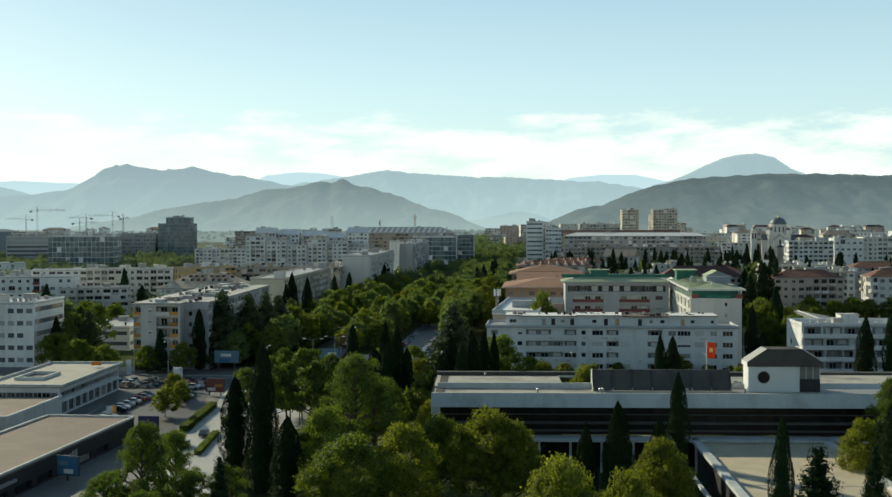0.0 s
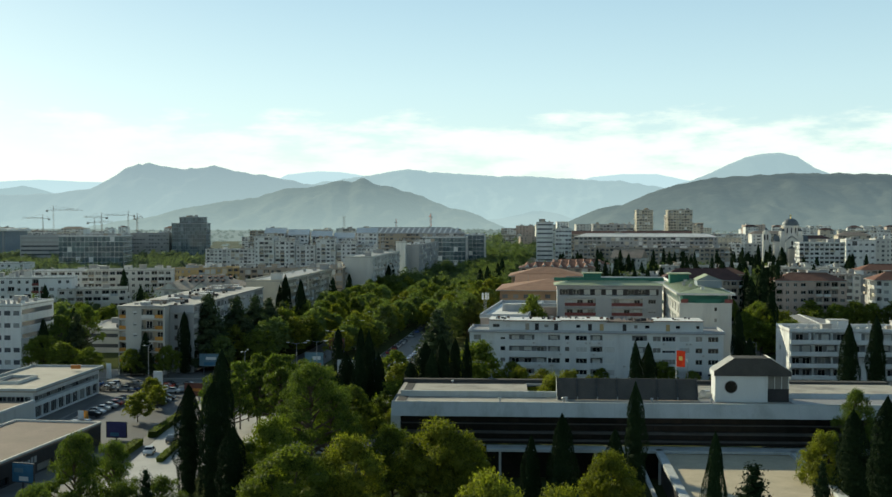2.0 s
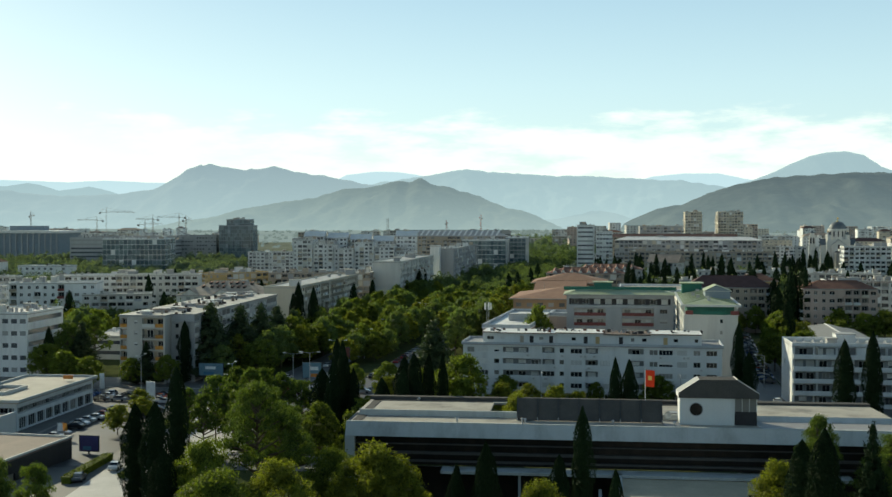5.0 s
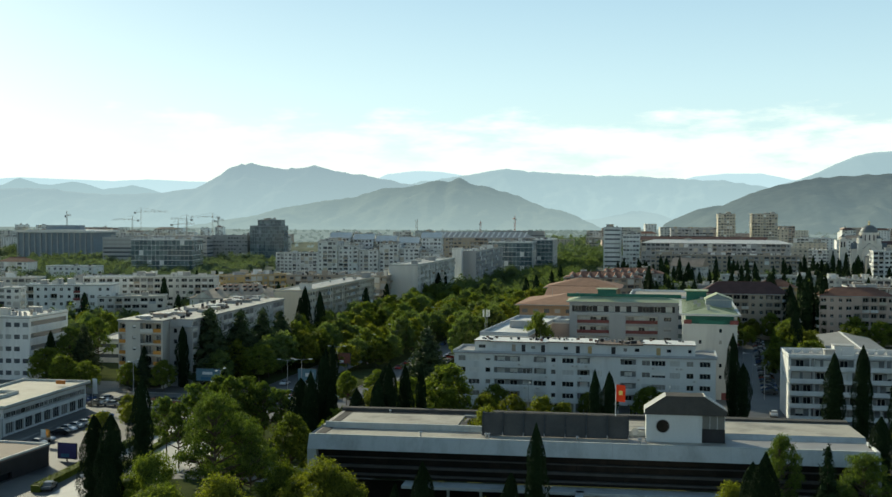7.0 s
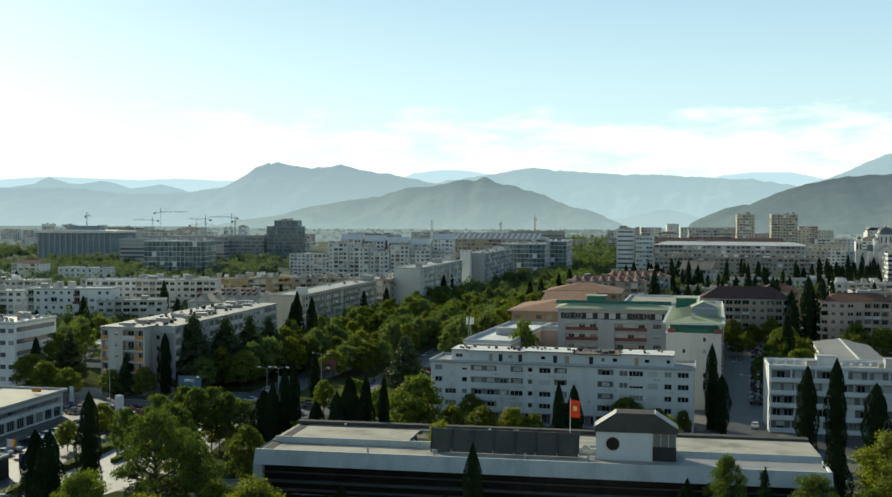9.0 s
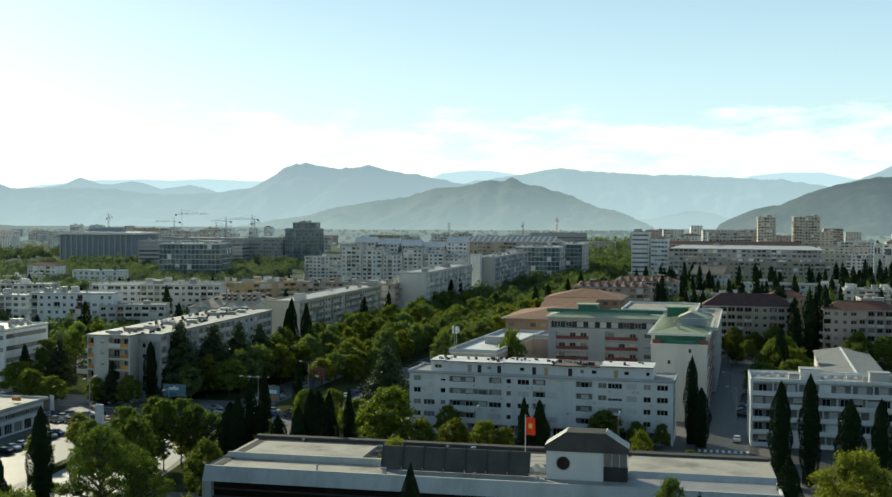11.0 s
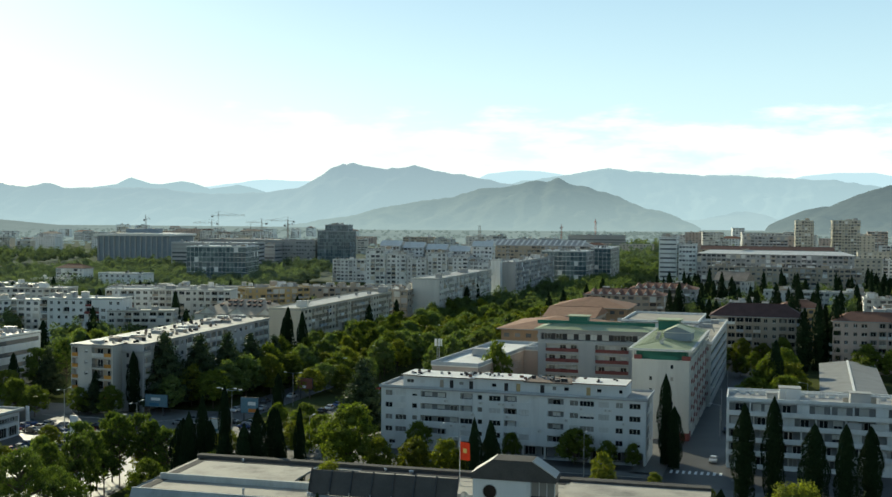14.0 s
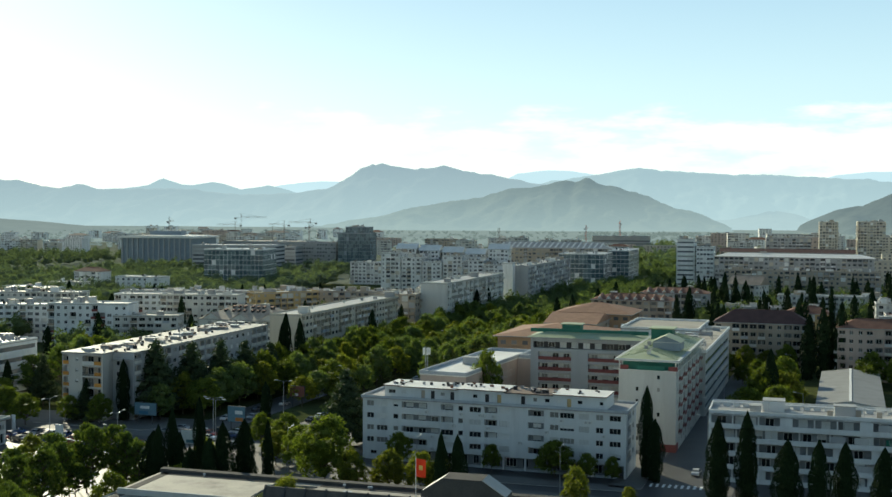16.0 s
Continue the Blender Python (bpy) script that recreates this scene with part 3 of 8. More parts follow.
def block(name, label, x, y, rot, w, d, h, wall="white", roof="flat", roofmat="roofpale", storey=2.9, bay=3.4, style="slab",
          seed=1, near=False, z=None, clutter=6, rise=3.0, sides="flr", accent=None, base=0.4, category="apartment block", group="", over=0.5):
    """An apartment or office block with its front-left corner at x, y: storeys, openings, roof and what stands on the roof."""
    r = random.Random(seed)
    root = thing(name, label, category, x, y, ground_z(x, y) if z is None else z, rot, group)
    FOOT.append((x, y, rot, w, d))
    g, panes, bars = Geo(), Geo(), Geo()
    wm = M[wall]
    acc = M[accent] if accent else wm
    n = max(1, round((h - base - 0.3) / storey))
    sh = (h - base - 0.3) / n
    walls = {"f": (side(0, 0, 0), w), "r": (side(w, 0, 90), d), "b": (side(w, d, 180), w), "l": (side(0, d, 270), d)}
    for key, (at, length) in walls.items():
        ops, cols = [], max(1, round(length / bay))
        step = length / cols
        kinds = [r.choice("wlllbl") if style == "slab" else "w" for _ in range(cols)]
        if key in sides:
            for j in range(n):
                z0 = base + j * sh
                if style == "ribbon" or style == "mixed" and key != "f":
                    ops.append((0.8, length - 0.8, z0 + 1.25, z0 + sh - 0.95, 0.2, M["farglass"]))
                    continue
                for i in range(cols):
                    u = i * step
                    k = kinds[i] if r.random() < 0.86 else r.choice("wlb ")
                    if k == " ":
                        continue
                    if style == "glass":
                        ops.append((u + 0.08, u + step - 0.08, z0 + 0.15, z0 + sh - 0.15, 0.1, None))
                        panes.poly([(u, 0.1, z0), (u + step, 0.1, z0), (u + step, 0.1, z0 + sh), (u, 0.1, z0 + sh)], M["tealglass"], at)
                        continue
                    if k == "l":
                        a, b, c0, c1 = u + 0.25, u + step - 0.25, z0 + 0.15, z0 + sh - 0.25
                        # dark back colours stand in for the shade inside loggias
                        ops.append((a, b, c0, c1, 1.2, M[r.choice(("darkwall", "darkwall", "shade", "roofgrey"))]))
                        if near == "mid":
                            mid_window(root, at, a + 0.5, c0 + 0.1, b - a - 1.0, c1 - c0 - 0.4, 1.1)
                            pg = Geo()
                            pg.box(0, b - a, -r.choice((0.08, 0.8, 1.2)), 0.03, 0, 1.0, acc if r.random() < 0.62 else M[r.choice(("white", "tan", "grey", "cream", "offwhite", "ledge"))])
                            part("balcony_parapet", pg, root, at=at @ pose(a, 0, c0))
                        elif near:
                            put_loggia(root, at, a, b, c0, c1, acc, r)
                        else:
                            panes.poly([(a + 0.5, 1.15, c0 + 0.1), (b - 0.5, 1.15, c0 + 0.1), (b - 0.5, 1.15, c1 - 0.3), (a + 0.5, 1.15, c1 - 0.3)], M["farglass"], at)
                            t = r.random()
                            out = r.choice((0.08, 0.08, 0.9))
                            if t < 0.2:
                                bars.box(a, b, -0.06, 0.05, c0, c1, M[r.choice(("offwhite", "grey", "cream", "white"))], at)
                            else:
                                bars.box(a, b, -out, 0.03, c0, c0 + 1.0, acc if t < 0.6 else M[r.choice(("white", "tan", "grey", "cream"))], at)
                    else:
                        ww = 1.9 if k == "w" else 1.2
                        ww = min(ww, step - 0.5)
                        a, b, c0, c1 = u + step / 2 - ww / 2, u + step / 2 + ww / 2, z0 + 1.0, z0 + 2.35
                        ops.append((a, b, c0, c1, 0.25, None))
                        if near == "mid":
                            mid_window(root, at, a, c0, b - a, c1 - c0)
                        elif near:
                            put_window(root, at, a, c0, b - a, c1 - c0, r.choice((0, 0, 0, 1, 2)))
                        else:
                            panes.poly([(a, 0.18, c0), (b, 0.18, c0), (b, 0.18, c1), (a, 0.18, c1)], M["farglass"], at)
        wall_face(g, at, length, 0, h, ops, wm)
    part("wall", g, root)
    if panes.f:
        part("glazing", panes, root, "rows of small windows", kind="stuff")
    if bars.f:
        part("parapet_tier", bars, root, "rows of balcony parapets", kind="stuff")
    if roof == "flat":
        flat_roof(root, w, d, h, M[roofmat], wm, 0.5, over=0.15)
        if near:
            roof_clutter(root, w, d, h, seed + 50, clutter)
        elif clutter:
            far_clutter(root, w, d, h, r, clutter * 4)
    elif roof in ("hip", "gable"):
        hip_roof(root, w, d, h, rise, M[roofmat], over, gable=roof == "gable")
        roof_clutter(root, w * 0.8, 2.0, h + rise * 0.6, seed + 50, min(clutter, 4), x=w * 0.1, y=d / 2 - 1.5, mats=("tan", "grey"))
    return root

# ---------------------------------------------------------------- ground and mountains
def sheet(name, pts, z, mat, label, thick=0.0, category="road", kind="structure"):
    g = Geo()
    top = [(x, y, ground_z(x, y) + z) for x, y in pts]
    g.poly(top, mat)
    if thick:
        n = len(pts)
        low = [(x, y, zz - thick) for x, y, zz in top]
        for i in range(n):
            j = (i + 1) % n
            g.poly([low[i], low[j], top[j], top[i]], M["kerb"])
    return solo(name, g, label, category, kind=kind)


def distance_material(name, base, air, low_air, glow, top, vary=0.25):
    """Far slopes: scrub and rock, with haze put into their emission, thicker near the plain."""
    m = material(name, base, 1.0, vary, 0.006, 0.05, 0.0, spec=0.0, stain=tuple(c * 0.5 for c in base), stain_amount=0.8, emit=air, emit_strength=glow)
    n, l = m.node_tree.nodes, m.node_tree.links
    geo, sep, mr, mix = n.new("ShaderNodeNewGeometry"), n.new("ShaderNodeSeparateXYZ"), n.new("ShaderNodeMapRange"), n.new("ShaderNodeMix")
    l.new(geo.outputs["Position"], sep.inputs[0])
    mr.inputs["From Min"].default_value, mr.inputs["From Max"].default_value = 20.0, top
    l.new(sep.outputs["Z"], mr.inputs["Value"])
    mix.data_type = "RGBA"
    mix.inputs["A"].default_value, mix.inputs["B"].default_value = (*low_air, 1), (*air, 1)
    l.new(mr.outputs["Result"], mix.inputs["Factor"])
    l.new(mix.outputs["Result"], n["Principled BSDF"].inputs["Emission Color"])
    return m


# far ground and woods emit a haze colour of their own
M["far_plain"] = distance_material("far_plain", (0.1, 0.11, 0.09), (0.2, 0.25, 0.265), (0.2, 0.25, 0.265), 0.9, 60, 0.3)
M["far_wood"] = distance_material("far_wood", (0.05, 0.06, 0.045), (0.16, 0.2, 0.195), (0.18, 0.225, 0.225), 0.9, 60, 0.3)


def make_ground():
    g = Geo()
    xs = list(range(-5200, 5201, 400))
    ys = [-600, 0, 300, 650, 900, 1200, 1500, 1800, 2200, 2600, 3200, 3800, 4400, 5200]
    for i in range(len(xs) - 1):
        for j in range(len(ys) - 1):
            q = ((xs[i], ys[j]), (xs[i + 1], ys[j]), (xs[i + 1], ys[j + 1]), (xs[i], ys[j + 1]))
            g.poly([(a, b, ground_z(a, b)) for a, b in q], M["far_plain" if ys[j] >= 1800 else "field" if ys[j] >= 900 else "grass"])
    return solo("ground", g, "dry grass and earth on the wide city plain", "ground", kind="structure")


make_ground()


def mountain(name, label, mat, ridge, dist, foot, spread, rough, seed, base=14.0):
    """A range from its skyline: (x, height) along the plan, with spurs and gullies running down to a foot nearer the eye."""
    xs = np.linspace(ridge[0][0], ridge[-1][0], 260)
    hs = np.interp(xs, [p[0] for p in ridge], [p[1] for p in ridge])
    rows = 34
    verts, faces = [], []
    edge = np.minimum(1.0, np.minimum(xs - xs[0], xs[-1] - xs) / (0.06 * (xs[-1] - xs[0])))
    hs = base + (hs - base) * (edge * edge * (3 - 2 * edge))
    for j in range(rows + 6):
        k = j / (rows - 1.0)
        for x, hgt in zip(xs, hs):
            yy = foot + (dist - foot) * k
            if k <= 1:
                fall = k ** spread
                n1 = noise.fractal(Vector((x / 260.0, yy / 420.0, seed)), 0.9, 2.1, 5)
                n2 = noise.ridged_multi_fractal(Vector((x / 230.0, yy / 420.0, seed + 7)), 0.9, 2.2, 4, 1.0, 2.0)
                z = base + (hgt - base) * fall + (n1 * 0.8 + (n2 - 1.4) * 0.35) * rough * 3 * k * (1 - k)
                z += noise.fractal(Vector((x / 40.0, yy / 40.0, seed)), 0.8, 2.0, 3) * rough * 0.05 * k
            else:
                z = hgt - (k - 1) * (hgt - base) * 4
            verts.append((x, yy, z))
    nx = len(xs)
    for j in range(rows + 5):
        for i in range(nx - 1):
            faces.append((j * nx + i, j * nx + i + 1, (j + 1) * nx + i + 1, (j + 1) * nx + i))
    me = bpy.data.meshes.new(name)
    me.from_pydata(verts, [], faces)
    me.materials.append(mat)
    me.polygons.foreach_set("use_smooth", [True] * len(faces))
    me.update()
    return solo(name, me, label, "mountain", kind="structure")


# each range's haze is painted as its own emission colours
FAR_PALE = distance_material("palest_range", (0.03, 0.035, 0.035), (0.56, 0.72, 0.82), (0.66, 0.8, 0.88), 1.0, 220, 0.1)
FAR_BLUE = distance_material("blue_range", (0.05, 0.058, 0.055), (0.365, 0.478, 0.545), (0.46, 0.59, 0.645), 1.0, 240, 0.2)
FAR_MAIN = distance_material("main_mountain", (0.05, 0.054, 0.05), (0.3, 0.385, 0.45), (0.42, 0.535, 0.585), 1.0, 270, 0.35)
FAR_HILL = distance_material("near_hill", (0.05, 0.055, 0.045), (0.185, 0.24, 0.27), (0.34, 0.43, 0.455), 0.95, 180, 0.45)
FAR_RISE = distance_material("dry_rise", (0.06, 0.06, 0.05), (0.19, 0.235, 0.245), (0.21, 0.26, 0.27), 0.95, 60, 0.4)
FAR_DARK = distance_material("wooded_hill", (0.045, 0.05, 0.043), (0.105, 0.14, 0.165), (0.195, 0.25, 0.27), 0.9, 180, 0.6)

def scaled(ridge, k):
    return [(50 + (x - 50) * k, 50 + (h - 50) * k) for x, h in ridge]


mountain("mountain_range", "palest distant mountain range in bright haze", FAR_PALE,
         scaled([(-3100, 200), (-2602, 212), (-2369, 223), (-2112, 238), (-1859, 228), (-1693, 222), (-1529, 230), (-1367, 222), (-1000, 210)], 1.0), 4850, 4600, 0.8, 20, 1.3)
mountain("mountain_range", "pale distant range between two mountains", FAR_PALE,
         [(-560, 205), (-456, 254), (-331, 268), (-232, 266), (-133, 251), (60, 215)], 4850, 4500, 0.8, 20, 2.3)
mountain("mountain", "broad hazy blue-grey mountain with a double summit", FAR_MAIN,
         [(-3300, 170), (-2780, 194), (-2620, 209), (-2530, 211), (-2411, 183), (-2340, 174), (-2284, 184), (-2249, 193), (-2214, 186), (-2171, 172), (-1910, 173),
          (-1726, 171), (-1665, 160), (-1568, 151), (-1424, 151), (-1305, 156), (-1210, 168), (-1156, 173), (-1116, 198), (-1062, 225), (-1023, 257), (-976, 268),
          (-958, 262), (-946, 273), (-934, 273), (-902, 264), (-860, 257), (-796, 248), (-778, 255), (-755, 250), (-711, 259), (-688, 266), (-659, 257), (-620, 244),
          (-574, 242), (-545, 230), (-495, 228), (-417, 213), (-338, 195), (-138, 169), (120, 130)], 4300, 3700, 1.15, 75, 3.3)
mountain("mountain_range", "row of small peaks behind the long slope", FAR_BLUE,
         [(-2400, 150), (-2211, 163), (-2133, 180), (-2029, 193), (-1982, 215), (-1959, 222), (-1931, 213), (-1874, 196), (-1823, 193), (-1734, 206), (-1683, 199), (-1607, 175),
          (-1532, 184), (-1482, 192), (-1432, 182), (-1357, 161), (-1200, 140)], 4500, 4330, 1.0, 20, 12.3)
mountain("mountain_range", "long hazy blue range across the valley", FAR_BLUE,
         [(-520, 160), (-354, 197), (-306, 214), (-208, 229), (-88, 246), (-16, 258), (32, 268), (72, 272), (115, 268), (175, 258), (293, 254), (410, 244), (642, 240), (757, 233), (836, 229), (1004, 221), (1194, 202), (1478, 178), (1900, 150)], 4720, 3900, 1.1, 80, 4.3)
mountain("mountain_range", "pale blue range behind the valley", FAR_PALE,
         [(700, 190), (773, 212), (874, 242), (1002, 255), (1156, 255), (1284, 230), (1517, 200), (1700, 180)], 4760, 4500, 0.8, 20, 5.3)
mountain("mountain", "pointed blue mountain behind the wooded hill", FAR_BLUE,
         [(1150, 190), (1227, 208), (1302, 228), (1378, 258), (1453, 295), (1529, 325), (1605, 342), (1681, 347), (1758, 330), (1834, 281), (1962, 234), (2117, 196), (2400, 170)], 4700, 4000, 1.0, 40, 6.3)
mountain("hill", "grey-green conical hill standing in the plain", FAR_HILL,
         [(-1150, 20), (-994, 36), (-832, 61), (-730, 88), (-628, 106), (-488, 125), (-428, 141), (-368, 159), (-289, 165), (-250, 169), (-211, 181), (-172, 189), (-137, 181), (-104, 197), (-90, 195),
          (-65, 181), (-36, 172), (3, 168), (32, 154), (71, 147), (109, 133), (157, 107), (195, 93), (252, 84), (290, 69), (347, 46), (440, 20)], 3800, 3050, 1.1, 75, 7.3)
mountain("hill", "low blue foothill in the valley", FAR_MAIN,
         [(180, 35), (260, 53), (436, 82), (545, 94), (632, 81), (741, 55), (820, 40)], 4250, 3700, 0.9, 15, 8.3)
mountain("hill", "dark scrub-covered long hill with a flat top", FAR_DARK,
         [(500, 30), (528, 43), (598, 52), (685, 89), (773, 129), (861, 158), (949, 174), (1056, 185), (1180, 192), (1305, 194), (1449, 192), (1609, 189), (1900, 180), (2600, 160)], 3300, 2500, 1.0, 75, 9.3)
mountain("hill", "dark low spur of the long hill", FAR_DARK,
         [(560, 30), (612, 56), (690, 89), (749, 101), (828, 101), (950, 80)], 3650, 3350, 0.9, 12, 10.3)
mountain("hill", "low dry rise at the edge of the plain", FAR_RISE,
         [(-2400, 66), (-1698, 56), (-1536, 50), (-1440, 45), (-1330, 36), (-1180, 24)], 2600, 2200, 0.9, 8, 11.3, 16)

# ---------------------------------------------------------------- roads and paving
def strip(x0, y0, x1, y1, half, seg=1):
    d = Vector((x1 - x0, y1 - y0)).normalized()
    n = Vector((-d.y, d.x)) * half
    return [(x0 + n.x, y0 + n.y), (x0 - n.x, y0 - n.y), (x1 - n.x, y1 - n.y), (x1 + n.x, y1 + n.y)]


def ave(y, off):
    """A point of the avenue: off metres to the right of its axis."""
    return (-8 + off + 0.158 * (y - 320), y)


sheet("paving_ground", [(-140, 190), (-140, 330), (150, 300), (150, 215), (20, 212), (-28, 150), (-60, 120), (-140, 120)], 0.03, M["paving"], "worn pale paving and forecourts round the crossroads", category="paving")
sheet("car_park", [(-66, 228), (-43.5, 228), (-41, 280), (-62, 283)], 0.045, M["carpark"], "pale worn asphalt of the shop car park", category="car park")
sheet("road_cross", [(-160, 287), (-160, 311), (170, 264), (170, 242)], 0.06, M["asphalt"], "grey asphalt cross street in front of the apartment blocks")
sheet("road_avenue_west", [ave(292, -20), ave(292, -7), ave(760, -7), ave(760, -20)], 0.075, M["asphalt"], "asphalt carriageway of the tree-lined avenue")
sheet("road_avenue_east", [ave(285, 7), ave(285, 21), ave(760, 21), ave(760, 7)], 0.075, M["asphalt"], "asphalt carriageway of the tree-lined avenue with parked cars")
sheet("median", [ave(300, -6.5), ave(300, 6.5), ave(760, 6.5), ave(760, -6.5)], 0.2, M["grass"], "grassed median of the avenue", 0.2, "median")
sheet("road_south", [(-38.5, 285), (-24, 285), (-18, 240), (-17, 222), (-25.5, 200), (-27, 100), (-40, 100)], 0.08, M["paleroad"], "pale asphalt street running to the crossroads")
sheet("parking", [(-64, 275), (-42, 278), (-42, 205), (-64, 205)], 0.07, M["asphalt"], "asphalt car park in front of the shops", category="car park")
sheet("road_side", [(93.5, 262), (107.5, 262), (152, 520), (140, 520)], 0.085, M["asphalt"], "asphalt side street between the white blocks")
sheet("road_east", [(170, 468), (181, 468), (191, 610), (180, 610)], 0.07, M["paleroad"], "pale asphalt street between cypresses and low blocks")
sheet("pavement", [(86, 262), (93.3, 261), (107, 345), (101, 346)], 0.15, M["paving"], "paved footway with a stone kerb", 0.15, "pavement")
sheet("pavement", [(107.7, 259), (112, 258.5), (131, 372), (126.7, 372)], 0.15, M["paving"], "paved footway with a stone kerb", 0.15, "pavement")
sheet("pavement", [(15, 266), (92, 258), (92, 262.5), (15, 275)], 0.15, M["paving"], "paved footway in front of the white block", 0.15, "pavement")
sheet("pavement", [(-75, 305), (-40, 300.5), (-36, 304), (-72, 309.5)], 0.15, M["paving"], "paved footway beside the cross street", 0.15, "pavement")
sheet("verge", [(-17, 262), (16, 256), (18, 216), (-16, 214)], 0.12, M["grass"], "rough grass under the pines by the crossroads", 0.1, "grass")
sheet("verge", [(-26, 204), (120, 192), (120, 95), (-22, 90)], 0.05, M["grass"], "shaded grass of the wooded garden", category="grass")
for i in range(9):                                   # zebra crossing at the mouth of the side street
    sheet("crossing_stripe", strip(95.2 + i * 1.32, 263.9 - i * 0.12, 95.65 + i * 1.32, 266.9 - i * 0.12, 0.3), 0.1, M["paint"], "worn white crossing stripe", category="road marking")
for y in range(300, 700, 9):                         # lane lines along the avenue
    for off in (-13.5, 14):
        a, b = ave(y, off), ave(y + 3, off)
        sheet("lane_line", strip(a[0], a[1], b[0], b[1], 0.09), 0.095, M["paint"], "white dashed lane line", category="road marking")

# ---------------------------------------------------------------- the white five-storey block
def white_block():
    r = random.Random(5)
    root = thing("apartment_block", "long white five-storey apartment block with loggias and a set-back top storey", "apartment block", 27.1, 279.2, 0, -9.0)
    w, d, h = 63.6, 13.4, 14.75
    g = Geo()
    at = side(0, 0, 0)
    k = 0.0682
    cols = [(15, 42, "w"), (52, 94, "w"), (115, 134, "w"), (147, 242, "l"), (292, 337, "l"), (355, 372, "w"), (395, 437, "w"), (449, 494, "l"),
            (502, 537, "b"), (602, 657, "l"), (677, 707, "w"), (711, 760, "w"), (775, 810, "b"), (832, 857, "w"), (877, 915, "w")]
    ops = []
    for j in range(4):
        z0 = 3.2 + j * 2.88
        for u0, u1, t in cols:
            a, b = u0 * k, u1 * k
            if t == "l" and not (u0 == 292 and j < 2):
                if u0 == 147 and j in (1, 2):
                    b = 292 * k - 0.3
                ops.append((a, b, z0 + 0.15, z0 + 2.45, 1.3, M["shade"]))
                put_loggia(root, at, a, b, z0 + 0.15, z0 + 2.45, M["whitewash"], r)
            else:
                low = z0 + (1.0 if b - a > 1.4 else 1.15)
                ops.append((a, b, low, z0 + 2.3, 0.25, None))
                put_window(root, at, a, low, b - a, z0 + 2.3 - low, 2 if t == "b" or r.random() < 0.12 else r.choice((0, 0, 0, 1)))
    for u0, u1 in ((2.0, 3.6), (6.0, 8.0), (9.6, 11.4)):
        ops.append((u0, u1, 1.3, 2.2, 0.25, None))
        put_window(root, at, u0, 1.3, u1 - u0, 0.9)
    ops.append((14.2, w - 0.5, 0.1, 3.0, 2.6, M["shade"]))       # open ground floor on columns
    for i in range(12):
        put_window(root, at, 15.2 + i * 4.0, 0.4, 2.6 if i % 3 else 1.4, 2.0, 0, 2.5)
    for i in range(9):
        c = Geo()
        c.box(0, 0.45, 0.1, 0.55, 0, 3.0, M["whitewash"])
        part("column", c, root, at=pose(19.4 + i * 5.2, 0, 0))
    wall_face(g, at, w, 0, h, ops, M["whitewash"])
    opr, atr = [], side(w, 0, 90)
    for j in range(4):
        z0 = 3.2 + j * 2.88
        opr.append((2.0, 6.2, z0 + 0.15, z0 + 2.45, 1.3, M["grey"]))
        put_loggia(root, atr, 2.0, 6.2, z0 + 0.15, z0 + 2.45, M["ledge"], r)
        opr.append((8.4, 10.2, z0 + 1.0, z0 + 2.3, 0.25, None))
        put_window(root, atr, 8.4, z0 + 1.0, 1.8, 1.3)
    wall_face(g, atr, d, 0, h, opr, M["whitewash"])
    wall_face(g, side(w, d, 180), w, 0, h, [], M["whitewash"])
    wall_face(g, side(0, d, 270), d, 0, h, [], M["whitewash"])
    part("wall", g, root)
    q = Geo()
    q.box(-0.35, w + 0.35, -0.45, d + 0.3, h, h + 0.18, M["roofgrey"])
    q.box(-0.35, w + 0.35, -0.45, -0.2, h + 0.18, h + 0.72, M["ledge"])
    q.box(-0.35, w + 0.35, d + 0.05, d + 0.3, h + 0.18, h + 0.72, M["ledge"])
    q.box(-0.35, -0.1, -0.2, d + 0.05, h + 0.18, h + 0.72, M["ledge"])
    q.box(w + 0.1, w + 0.35, -0.2, d + 0.05, h + 0.18, h + 0.72, M["ledge"])
    part("roof", q, root, "flat grey roof with a weathered parapet ledge")
    # the set-back storey, in five dwellings with their own roofs
    pieces = [(4.8, 8.5, 2.75, "whiteroof"), (8.5, 23.2, 2.6, "whiteroof"), (23.2, 35.0, 2.8, "whiteroof"), (35.0, 46.4, 2.55, "roofbrown"), (46.4, 58.8, 2.8, "whiteroof")]
    for i, (a, b, hh, rm) in enumerate(pieces):
        p = Geo()
        ops2, ww = [], b - a
        n = max(1, int(ww / 2.4))
        for c in range(n):
            u = (c + 0.5) * ww / n
            t = r.random()
            if t < 0.28:
                ops2.append((u - 0.5, u + 0.5, 0.1, 2.0, 0.25, M[r.choice(("tan", "yellow", "darkwall"))]))
            elif t < 0.8:
                s = r.choice((0.45, 0.6, 0.9))
                ops2.append((u - s, u + s, 0.9, 1.8, 0.25, None))
        for o in ops2:
            if o[5] is None:
                put_window(root, pose(a, 2.2, h + 0.18), o[0], o[2], o[1] - o[0], o[3] - o[2], r.choice((0, 0, 2)))
        wall_face(p, side(0, 0, 0), ww, 0, hh, ops2, M["whitewash"])
        wall_face(p, side(ww, 0, 90), 8.6, 0, hh, [], M["whitewash"])
        wall_face(p, side(ww, 8.6, 180), ww, 0, hh, [], M["whitewash"])
        wall_face(p, side(0, 8.6, 270), 8.6, 0, hh, [], M["whitewash"])
        part("top_storey", p, root, at=pose(a, 2.2, h + 0.18))
        s = Geo()
